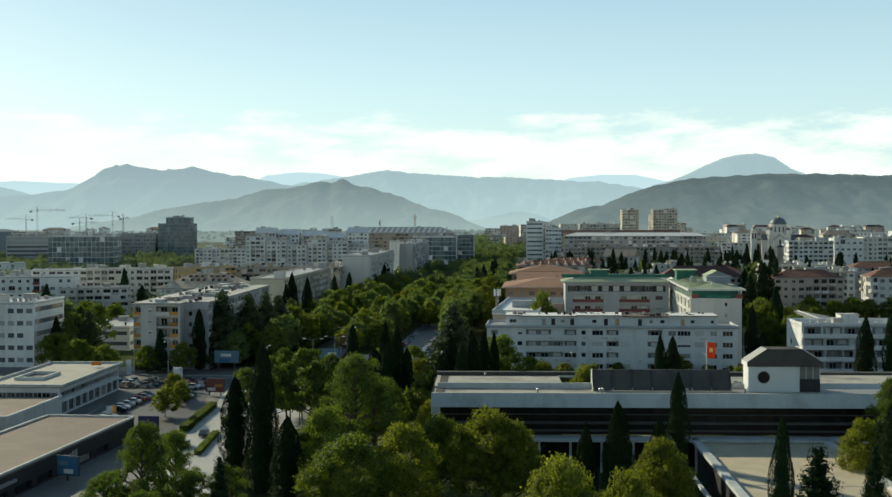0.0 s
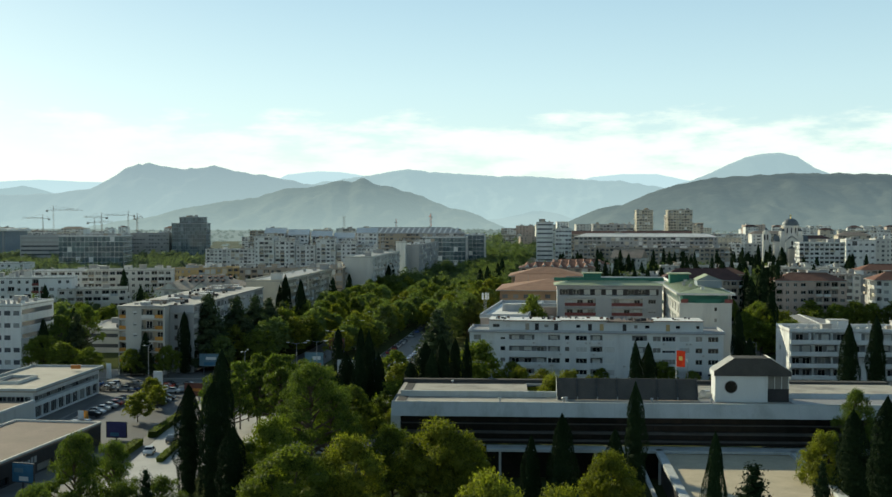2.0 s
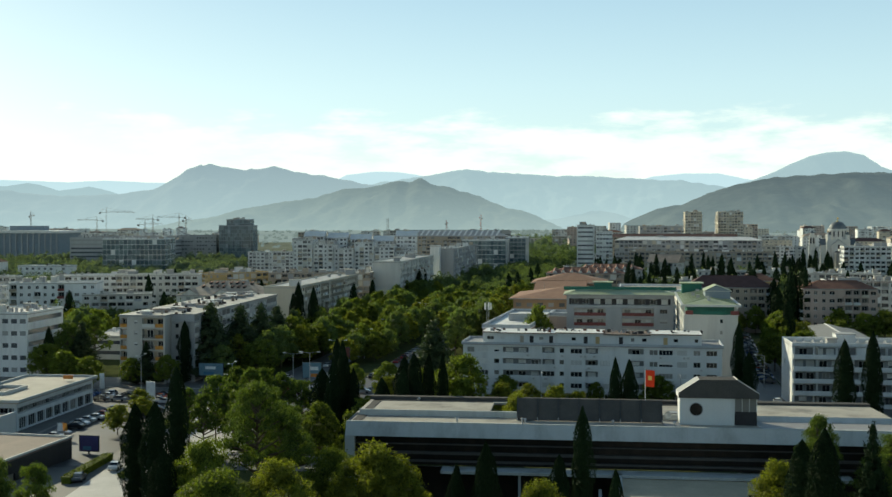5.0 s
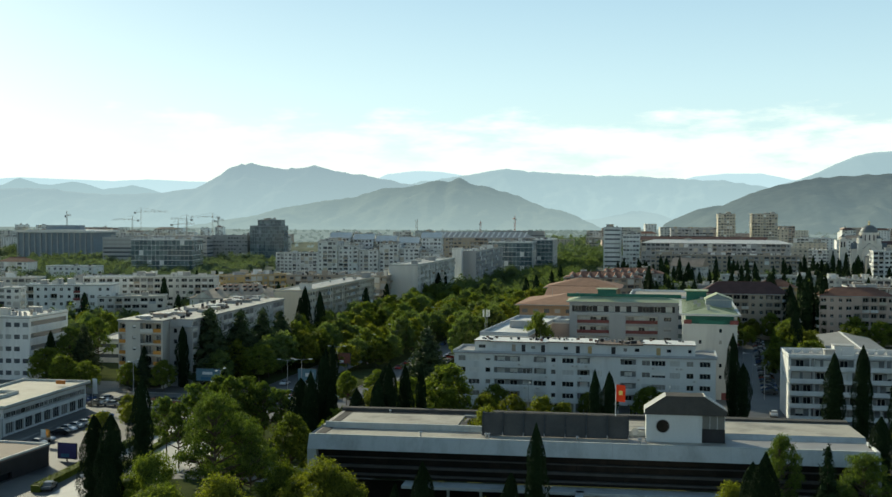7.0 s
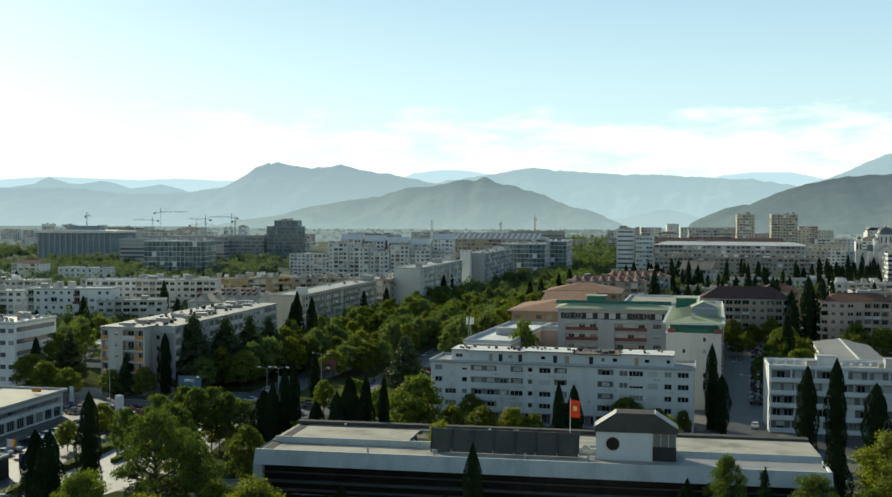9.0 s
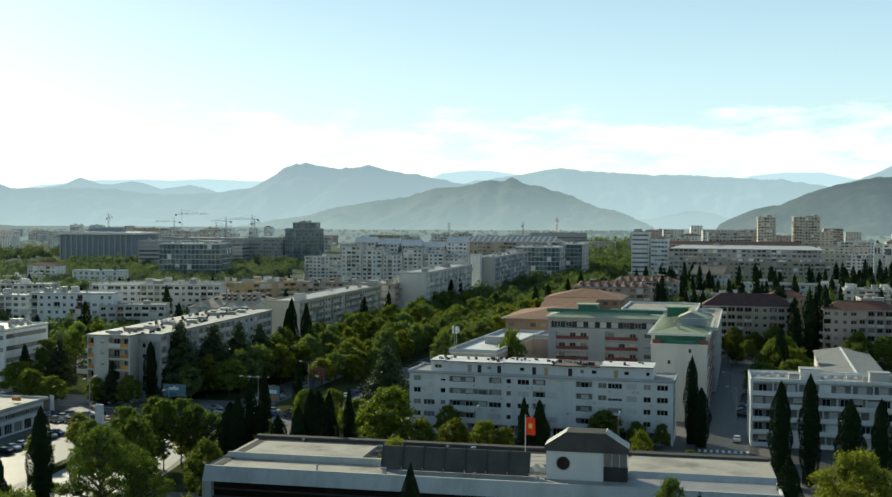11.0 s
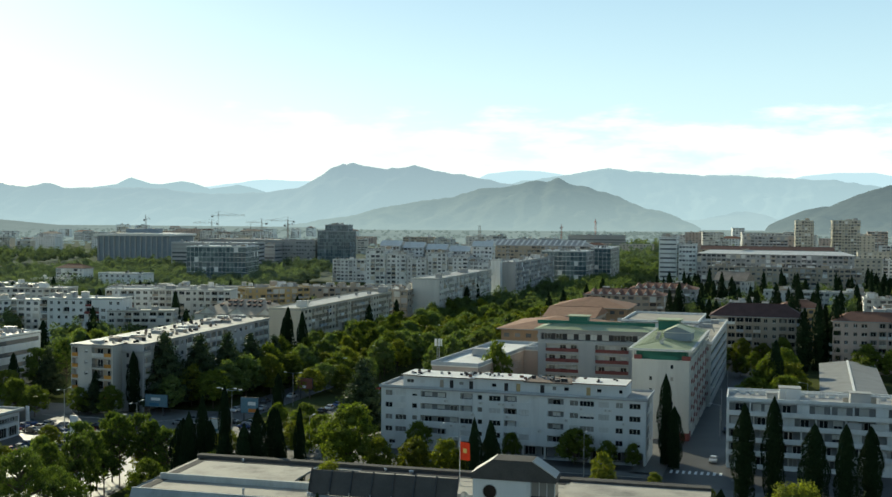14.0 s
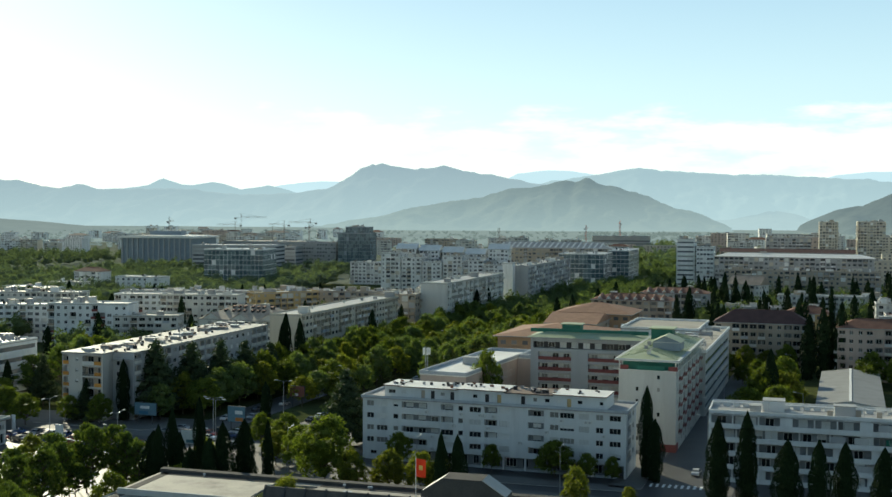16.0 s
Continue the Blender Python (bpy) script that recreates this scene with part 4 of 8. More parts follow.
        s.box(-0.1, ww + 0.1, -0.75, 9.0, hh, hh + 0.22, M["darkwall" if i == 3 else "roofbrown"], top=M[rm])
        part("roof_slab", s, root, "thin overhanging roof slab", at=pose(a, 2.2, h + 0.18))
    for i in range(52):
        c = Geo()
        u, v = r.uniform(6, 56), r.uniform(3, 9)
        hc = r.uniform(0.35, 0.8)
        c.box(0, r.uniform(0.3, 0.9), 0, 0.5, 0, hc, M[r.choice(("roofbrown", "darkwall", "grey", "tile_red", "darkwall"))])
        c.box(-0.06, 0.5, -0.05, 0.55, hc, hc + 0.07, M[r.choice(("concrete", "darkwall"))])
        part("chimney", c, root, at=pose(u, v, h + 2.95))
    for i in range(20):                                  # air-conditioning boxes on the front
        c = Geo()
        c.box(0, 0.8, -0.32, 0.0, 0, 0.55, M["offwhite"])
        c.box(0.1, 0.5, -0.335, -0.32, 0.08, 0.47, M["grey"])
        part("air_conditioner", c, root, at=pose(r.uniform(16, 60), -0.02, 3.1 + 2.88 * r.randrange(4) + 0.25))
    return root


white_block()
FOOT += [(27.1, 279.2, -9.0, 63.6, 13.4), (107.9, 272.8, -7.0, 66, 15), (-69.6, 311.4, -6.2, 20.0, 92), (60.3, 350.6, -7.5, 34, 13), (86.7, 302, -9, 15.8, 130), (86, 402, -9, 28, 38), (7.2, 181.2, -5.8, 89, 25), (32.6, 321.5, -12, 24, 58), (141.8, 344, -10, 17.3, 72)]


# ---------------------------------------------------------------- the white balcony block
def balcony_block():
    r = random.Random(8)
    root = thing("apartment_block", "white five-storey apartment block with continuous balcony bands", "apartment block", 107.9, 272.8, 0, -7.0)
    w, d, h = 66.0, 15.0, 15.1
    g = Geo()
    at = side(0, 0, 0)
    ops = []
    for j in range(5):
        z0 = 0.2 + j * 2.98
        u = 0.6
        while u < w - 5:
            ww = r.choice((4.4, 5.2, 6.0))
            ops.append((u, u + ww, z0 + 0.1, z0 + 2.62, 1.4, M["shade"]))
            put_loggia(root, at, u, u + ww, z0 + 0.1, z0 + 2.62, M["whitewash"], r, None, depth=1.4)
            u += ww + r.choice((0.3, 0.3, 2.6))
    wall_face(g, at, w, 0, h, ops, M["whitewash"])
    wall_face(g, side(w, 0, 90), d, 0, h, [], M["whitewash"])
    wall_face(g, side(w, d, 180), w, 0, h, [], M["whitewash"])
    wall_face(g, side(0, d, 270), d, 0, h, [(4, 5.4, 9.5, 10.7, 0.25, M["glass"])], M["whitewash"])
    part("wall", g, root)
    for j in range(5):
        q = Geo()
        z0 = 0.2 + j * 2.98
        q.box(0.15, w - 0.1, -0.85, -0.02, z0 - 0.1, z0 + 0.1, M["whitewash"])
        q.box(0.15, w - 0.1, -0.85, -0.73, z0 + 0.1, z0 + 0.98, M["whitewash"])
        q.box(0.15, 0.27, -0.73, -0.02, z0 + 0.1, z0 + 0.98, M["whitewash"])
        part("balcony_band", q, root, "continuous white balcony parapet")
        for u in np.arange(6.0, w - 3, 7.4):
            s = Geo()
            s.box(0, 0.1, -0.72, 1.2, z0 + 0.1, z0 + 2.62, M["offwhite"])
            if r.random() < 0.6:
                part("balcony_divider", s, root, at=pose(u, 0, 0))
    for i in range(7):
        s = Geo()
        ww = r.uniform(2.4, 4.5)
        s.box(0, ww, -0.8, -0.7, 1.05, 2.4, M[r.choice(("blind", "greendark", "grey"))])
        part("awning", s, root, "lowered balcony awning", at=pose(r.uniform(3, w - 8), -0.02, 0.2 + 2.98 * r.randrange(1, 5)))
    flat_roof(root, w, d, h, M["roofpale"], M["whitewash"], 0.75, 0.3)
    q = Geo()
    for i in range(int(w / 2.2)):
        q.box(i * 2.2 + 0.4, i * 2.2 + 1.9, 10.2, 10.6, 0, 0.8, M["whitewash"])
    q.box(0.3, w - 0.3, 10.15, 10.65, 0.8, 0.95, M["whitewash"])
    part("roof_parapet", q, root, "pierced white parapet along the roof", at=pose(0, 0, h))
    for u in (11.5, 39.5, 62):
        q = Geo()
        q.box(0, 4.6, 0, 4.2, 0, 2.4, M["whitewash"])
        q.box(-0.15, 4.75, -0.15, 4.35, 2.4, 2.55, M["roofpale"])
        part("rooftop_house", q, root, "white lift house", at=pose(u, 5.5, h))
    roof_clutter(root, w, 8, h, 33, 16, mats=("concrete", "tan", "grey"))
    return root


balcony_block()


# ---------------------------------------------------------------- slab with the orange balconies
def orange_slab():
    r = random.Random(11)
    root = thing("apartment_block", "grey-beige six-storey slab with orange balcony panels", "apartment block", -69.6, 311.4, 0, -6.2)
    w, d, h, L = 13.2, 10.0, 18.95, 92.0
    g = Geo()
    at = side(0, 0, 0)
    ops = []
    for j in range(6):
        z0 = 0.3 + j * 3.1
        if j == 0:
            # the ground-floor recess has its shade painted on the back
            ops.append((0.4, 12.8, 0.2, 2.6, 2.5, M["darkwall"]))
            continue
        ops.append((0.25, 2.1, z0 + 0.1, z0 + 2.7, 1.3, M["tan"]))
        put_loggia(root, at, 0.25, 2.1, z0 + 0.1, z0 + 2.7, M["orange"], r)
        ops.append((6.6, 12.7, z0 + 0.1, z0 + 2.7, 1.5, M["tan"]))
        put_loggia(root, at, 6.6, 10.3, z0 + 0.1, z0 + 2.7, M["offwhite"], r, r.choice(("solid", "rail")), depth=1.5)
        put_loggia(root, at, 10.45, 12.7, z0 + 0.1, z0 + 2.7, M["orange"], r, depth=1.5)
        if j in (3, 4, 5):
            ops.append((4.2, 5.2, z0 + 1.1, z0 + 2.1, 0.25, None))
            put_window(root, at, 4.2, z0 + 1.1, 1.0, 1.0, r.choice((1, 2)))
    wall_face(g, at, w, 0, h, ops, M["warmgrey"])
    atr = side(w, 0, 90)
    opr = []
    wall_face(g, atr, 5.0, 0, h, opr, M["warmgrey"])
    # setback wall takes a darker grey to put its shade into the colour
    wall_face(g, side(w, 5.0, 0), 6.8, 0, h, [(1.2, 2.2, 3 + 3.1 * j, 4.2 + 3.1 * j, 0.25, M["glass"]) for j in range(5)], M["grey"])
    atl = side(w + 6.8, 5.0, 90)
    opl = []
    cols = int((L - 5) / 4.1)
    for i in range(cols):
        t = r.choice("wlwl")
        for j in range(6):
            z0 = 0.3 + j * 3.1
            u = 0.5 + i * 4.1
            if t == "l":
                opl.append((u, u + 3.4, z0 + 0.1, z0 + 2.7, 1.2, M["tan"]))
                if j > 1:
                    put_loggia(root, atl, u, u + 3.4, z0 + 0.1, z0 + 2.7, M["offwhite"], r, depth=1.2)
            else:
                opl.append((u + 0.8, u + 2.6, z0 + 1.0, z0 + 2.3, 0.25, None))
                if j > 1:
                    put_window(root, atl, u + 0.8, z0 + 1.0, 1.8, 1.3, r.choice((0, 0, 1, 2)))
    wall_face(g, atl, L - 5, 0, h, opl, M["grey"])
    wall_face(g, side(w + 6.8, L, 180), w + 6.8, 0, h, [], M["offwhite"])
    wall_face(g, side(0, L, 270), L, 0, h, [], M["offwhite"])
    part("wall", g, root)
    q = Geo()
    q.box(-0.3, w + 0.3, -0.3, 5.0, h, h + 0.45, M["concrete"], top=M["roofslab"])
    q.box(-0.3, w + 7.1, 5.0, L + 0.3, h, h + 0.45, M["concrete"], top=M["roofslab"])
    part("roof", q, root, "flat pale roof with a concrete edge")
    s = Geo()
    s.box(w + 0.3, w + 7.2, 4.2, 9.0, h - 2.2, h - 1.6, M["concrete"])
    part("canopy", s, root, "concrete stair canopy")
    for i in range(96):
        v = 2 + i * 0.92
        c = Geo()
        a = r.random()
        if a < 0.2:
            ww, dd = r.uniform(2.2, 3.6), r.uniform(1.6, 2.6)
            c.box(0, ww, 0, dd, 0, 0.8, M[r.choice(("grey", "concrete", "roofgrey"))])
            c.box(-0.2, ww + 0.2, -0.2, dd + 0.2, 0.8, 0.95, M[r.choice(("roofgrey", "whiteroof", "roofbrown", "whiteroof"))])
            part("rooftop_house", c, root, "low roof hatch with a bright sheet lid", at=pose(r.uniform(3, 13), v, h + 0.45))
        else:
            c.box(0, r.uniform(0.4, 1.1), 0, 0.6, 0, r.uniform(0.4, 1.1), M[r.choice(("concrete", "roofbrown", "darkwall", "darkwall", "tan"))])
            part("chimney", c, root, at=pose(r.uniform(2, 16), v, h + 0.45))
    return root


orange_slab()


# ---------------------------------------------------------------- green-roofed building
def ridge_roof(root, w, d, h, rise, mat, o):
    """A hipped sheet roof whose ridge runs away from the front, with standing seams."""
    g = Geo()
    e = 0.9
    c = w / 2
    a, b = w / 2 + e, d - w / 2
    p = [(-e, -e, h), (w + e, -e, h), (w + e, d, h), (-e, d, h)]
    r0, r1 = (c, a - e, h + rise), (c, b + w / 2, h + rise)
    g.poly([p[0], p[1], r0], mat)
    g.poly([p[1], p[2], r1, r0], mat)
    g.poly([p[3], p[0], r0, r1], mat)
    g.poly([p[2], p[3], r1], mat)
    g.box(-e, w + e, -e, d, h - 0.35, h - 0.02, M["offwhite"])
    for x0, x1, y0, y1 in ((-e, w + e, -e, -e + 0.45), (-e, -e + 0.7, -e + 0.45, d), (w + e - 0.8, w + e, -e + 0.45, d)):
        g.box(x0, x1, y0, y1, h - 0.02, h + 0.16, M["fascia"])
    roof = part("roof", g, root, "green sheet hipped roof with pale eaves", at=o)
    for v in np.arange(0.6, d, 1.2):
        k = min(1.0, (v + e) / (a))
        for s in (-1, 1):
            x0, x1 = c + s * (c + e), c + s * (c + e) * (1 - k)
            q = Geo()
            q.poly([(x0, v, h + 0.03), (x0, v + 0.1, h + 0.03), (x1, v + 0.1, h + rise * k + 0.1), (x1, v, h + rise * k + 0.1)][::s], mat)
            q.poly([(x0, v, h + 0.03), (x1, v, h + rise * k + 0.1), (x1, v, h + rise * k), (x0, v, h - 0.05)], mat)
            part("roof_rib", q, roof)


def green_building():
    r = random.Random(21)
    root = thing("apartment_building", "grey and white apartment building with green sheet roofs and red balconies", "apartment building", 60.3, 350.6, 0, -7.5)
    # wing across, facing the white block
    w, d, h = 33.4, 13.0, 22.4
    g = Geo()
    at = side(0, 0, 0)
    ops = []
    for j in range(7):
        z0 = 0.2 + j * 3.13
        if j == 6:
            ops.append((0.8, w - 1.0, z0 + 0.4, z0 + 2.4, 1.6, M["darkwall"]))
            for i in range(9):
                put_window(root, at, 1.6 + i * 3.5, z0 + 0.5, 2.0, 1.7, r.choice((0, 0, 2)), 1.5)
            continue
        for a, b in ((2.4, 12.3), (17.4, 27.2)):
            ops.append((a, b, z0 + 0.1, z0 + 2.45, 1.5, M["offwhite"]))
            put_loggia(root, at, a, b, z0 + 0.1, z0 + 2.45, M["redpaint"], r, depth=1.5)
        ops.append((29.0, 31.4, z0 + 0.9, z0 + 2.3, 0.25, None))
        put_window(root, at, 29.0, z0 + 0.9, 2.4, 1.4, r.choice((0, 1)))
    wall_face(g, at, w, 0, h, ops, M["grey"])
    wall_face(g, side(w, 0, 90), d, 0, h, [], M["grey"])
    wall_face(g, side(w, d, 180), w, 0, h, [], M["grey"])
    wall_face(g, side(0, d, 270), d, 0, h, [(3, 4.5, 3 + 2.8 * j, 4.4 + 2.8 * j, 0.25, M["glass"]) for j in range(6)], M["grey"])
    part("wall", g, root)
    hip_roof(root, w, d, h + 0.3, 1.9, M["roofgreen"], 1.0, ribs=True)
    q = Geo()
    q.box(-1.0, w + 1.0, 4.2, 4.6, h + 1.4, h + 2.5, M["greendark"])
    part("roof_screen", q, root, "dark green sheet band on the roof")
    q = Geo()
    q.box(0, 5.6, 0, 4.4, 0, 2.6, M["greendark"])
    q.box(-0.5, 6.1, -0.5, 4.9, 2.6, 2.85, M["roofgreen"])
    part("rooftop_house", q, root, "dark green roof house", at=pose(8.6, 4.6, h + 1.2))
    # tall wing along the side street, and a banded wing behind it
    o = pose(33.2, -44.2, 0, 0, 0, -1.8)
    w2, d2, h2 = 14.3, 54.0, 22.9
    g = Geo()
    atf = o @ side(0, 0, 0)
    opf = []
    for j in range(6):
        for u in (4.3, 9.6):
            if (j + int(u)) % 3:
                opf.append((u, u + 0.7, 2.6 + 3.1 * j, 3.6 + 3.1 * j, 0.2, M["glass"]))
    wall_face(g, atf, w2, 0, h2 - 2.6, opf, M["palegrey"])
    for k, turn, ox, oy in (("r", 90, w2, 0), ("l", 270, 0, d2)):
        ats = o @ side(ox, oy, turn)
        ops = []
        for i in range(12):
            for j in range(6):
                z0 = 0.3 + j * 3.35
                u = 0.8 + i * 4.4
                if i % 2 and j:
                    ops.append((u, u + 3.2, z0 + 0.1, z0 + 2.7, 1.2, M["shade"]))
                    if k == "r":
                        put_loggia(root, ats, u, u + 3.2, z0 + 0.1, z0 + 2.7, M["redpaint"], r, depth=1.2)
                        b = Geo()
                        b.box(0, 3.2, -0.6, -0.1, 0, 0.14, M["offwhite"])
                        b.box(0, 3.2, -0.6, -0.52, 0.14, 1.05, M["redpaint"])
                        part("balcony", b, root, "projecting red balcony", at=ats @ pose(u, 0, z0 + 0.1))
                else:
                    ops.append((u + 0.8, u + 2.2, z0 + 1.0, z0 + 2.5, 0.25, None))
                    if k == "r" or j > 3:
                        put_window(root, ats, u + 0.8, z0 + 1.0, 1.4, 1.5, r.choice((0, 0, 1)))
        wall_face(g, ats, d2, 0, h2 - 2.6, ops, M["palegrey"])
    wall_face(g, o @ side(w2, d2, 180), w2, 0, h2 - 2.6, [], M["offwhite"])
    part("wall", g, root, "pale rendered wall of the tall wing")
    q = Geo()
    q.box(w2 - 4.0, w2 + 0.12, -0.12, 4.0, 0, 2.0, M["redpaint"], o)
    part("plinth", q, root, "red corner plinth")
    q = Geo()                                          # recessed top storey: dark green panels
    q.box(0.9, w2 - 0.9, 0.9, d2 - 0.9, h2 - 2.6, h2, M["greendark"], o)
    q.box(-0.2, w2 + 0.2, -0.2, d2 + 0.2, h2 - 2.75, h2 - 2.6, M["offwhite"], o)
    part("top_storey", q, root, "recessed dark green top storey")
    for a, b, mt in ((0.4, 2.4, "redpaint"), (4.4, 11.4, "greendark"), (12.4, 14.6, "redpaint")):
        q = Geo()
        q.box(a, b, -0.1, 0.1, h2 - 2.6, h2 - 1.5, M[mt], o)
        part("balcony_parapet", q, root)
    for u in np.arange(0.3, d2, 4.4):
        for x0 in (0, w2 - 0.3):
            q = Geo()
            q.box(x0, x0 + 0.3, u, u + 0.3, h2 - 2.6, h2, M["offwhite"], o)
            part("post", q, root)
    deck = Geo()
    deck.box(-0.3, w2 + 0.3, -0.3, d2 + 0.3, h2 - 0.25, h2 - 0.05, M["concrete"])
    sub = part("roof_deck", deck, root, at=o)
    ridge_roof(root, w2, d2, h2, 1.5, M["roofgreen"], o)
    o3 = o @ pose(0.9, d2 + 0.3, 0)
    w3, d3, h3 = 14.6, 76.0, 18.7
    g = Geo()
    bands = [(0.6, d3 - 0.6, 1.9 + 3.2 * j, 3.5 + 3.2 * j, 0.3, M["tealglass"]) for j in range(5)]
    wall_face(g, o3 @ side(0, 0, 0), w3, 0, h3, [], M["palegrey"])
    wall_face(g, o3 @ side(w3, 0, 90), d3, 0, h3, bands, M["palegrey"])
    wall_face(g, o3 @ side(w3, d3, 180), w3, 0, h3, [], M["palegrey"])
    wall_face(g, o3 @ side(0, d3, 270), d3, 0, h3, bands, M["palegrey"])
    part("wall", g, root, "white wall with dark glazed bands")
    flat_roof(root, w3, d3, h3, M["membrane"], M["white"], 0.9, 0.35, over=0.3, at=o3)
    for i in range(9):
        q = Geo()
        a = r.uniform(2.0, 3.6)
        q.box(0, a, 0, 2.2, 0, 1.2, M[r.choice(("grey", "concrete", "roofsheet"))])
        q.box(-0.15, a + 0.15, -0.15, 2.35, 1.2, 1.35, M["roofpale"])
        part("plant_box", q, root, "grey roof plant box", at=o3 @ pose(r.uniform(2, 11), 3 + i * 8, h3))
    q = Geo()                                          # bent pipe arches on the roof
    for k in range(4):
        for n in range(8):
            t0, t1 = math.pi * n / 8, math.pi * (n + 1) / 8
            q.tube((4 * math.cos(t0), k * 1.6, 2.4 * math.sin(t0)), (4 * math.cos(t1), k * 1.6, 2.4 * math.sin(t1)), 0.07, 0.07, M["steel"], 5)
    part("pipe_arch", q, root, "bent steel pipe arches", at=o3 @ pose(9.0, 34.0, h3))
    q = Geo()                                          # stair house with its gable to the front
    q.box(0, 7.0, 0, 8.0, 0, 2.3, M["leadgrey"])
    q.poly([(0, 0, 2.3), (7.0, 0, 2.3), (3.0, 0, 3.7)], M["leadgrey"])
    q.poly([(7.0, 8, 2.3), (0, 8, 2.3), (3.0, 8, 3.7)], M["leadgrey"])
    q.poly([(-0.4, -0.4, 2.2), (3.0, -0.4, 3.8), (3.0, 8.4, 3.8), (-0.4, 8.4, 2.2)][::-1], M["roofgreen"])
    q.poly([(3.0, -0.4, 3.8), (7.4, -0.4, 2.2), (7.4, 8.4, 2.2), (3.0, 8.4, 3.8)][::-1], M["roofgreen"])
    q.box(-0.4, 7.4, -0.45, -0.35, 2.05, 2.2, M["offwhite"])
    part("rooftop_house", q, sub, "gabled blue-grey stair house with a green sheet roof", at=pose(6.4, 13.6, h2 + 0.9))
    q = Geo()
    q.box(0, 6.0, 0, 6.0, 0, 3.0, M["greendark"])
    q.box(-0.6, 6.6, -0.6, 6.6, 3.0, 3.3, M["roofgreen"])
    part("rooftop_house", q, sub, "square green roof house with a pale flat lid", at=pose(1.2, 44.0, h2 + 0.4))
    g = Geo()                                          # low white wing across the back
    o4 = pose(17.7, 62.2, 0, 0, 0, -1.5)
    wall_face(g, o4 @ side(0, 0, 0), 26, 0, 20.0, [(0.8, 25.2, 1.9 + 3.4 * j, 3.5 + 3.4 * j, 0.3, M["tealglass"]) for j in range(5)], M["white"])
    wall_face(g, o4 @ side(26, 0, 90), 36, 0, 20.0, [], M["white"])
    wall_face(g, o4 @ side(26, 36, 180), 26, 0, 20.0, [], M["white"])
    wall_face(g, o4 @ side(0, 36, 270), 36, 0, 20.0, [(0.8, 35.2, 1.9 + 3.4 * j, 3.5 + 3.4 * j, 0.3, M["tealglass"]) for j in range(5)], M["white"])
    part("wall", g, root, "white wall of the rear wing")
    flat_roof(root, 26, 36, 20.0, M["rooflight"], M["white"], 0.7, 0.4, over=0.3, at=o4)
    for i in range(9):
        c = Geo()
        c.box(0, 0.9, 0, 0.8, 0, 1.3, M[r.choice(("grey", "roofgreen", "offwhite"))])
        c.box(-0.1, 1.0, -0.1, 0.9, 1.3, 1.42, M["concrete"])
        part("chimney", c, sub, at=pose(3 + r.random() * 8, 4 + i * 5.2, h2 + 0.5))
    return root


green_building()

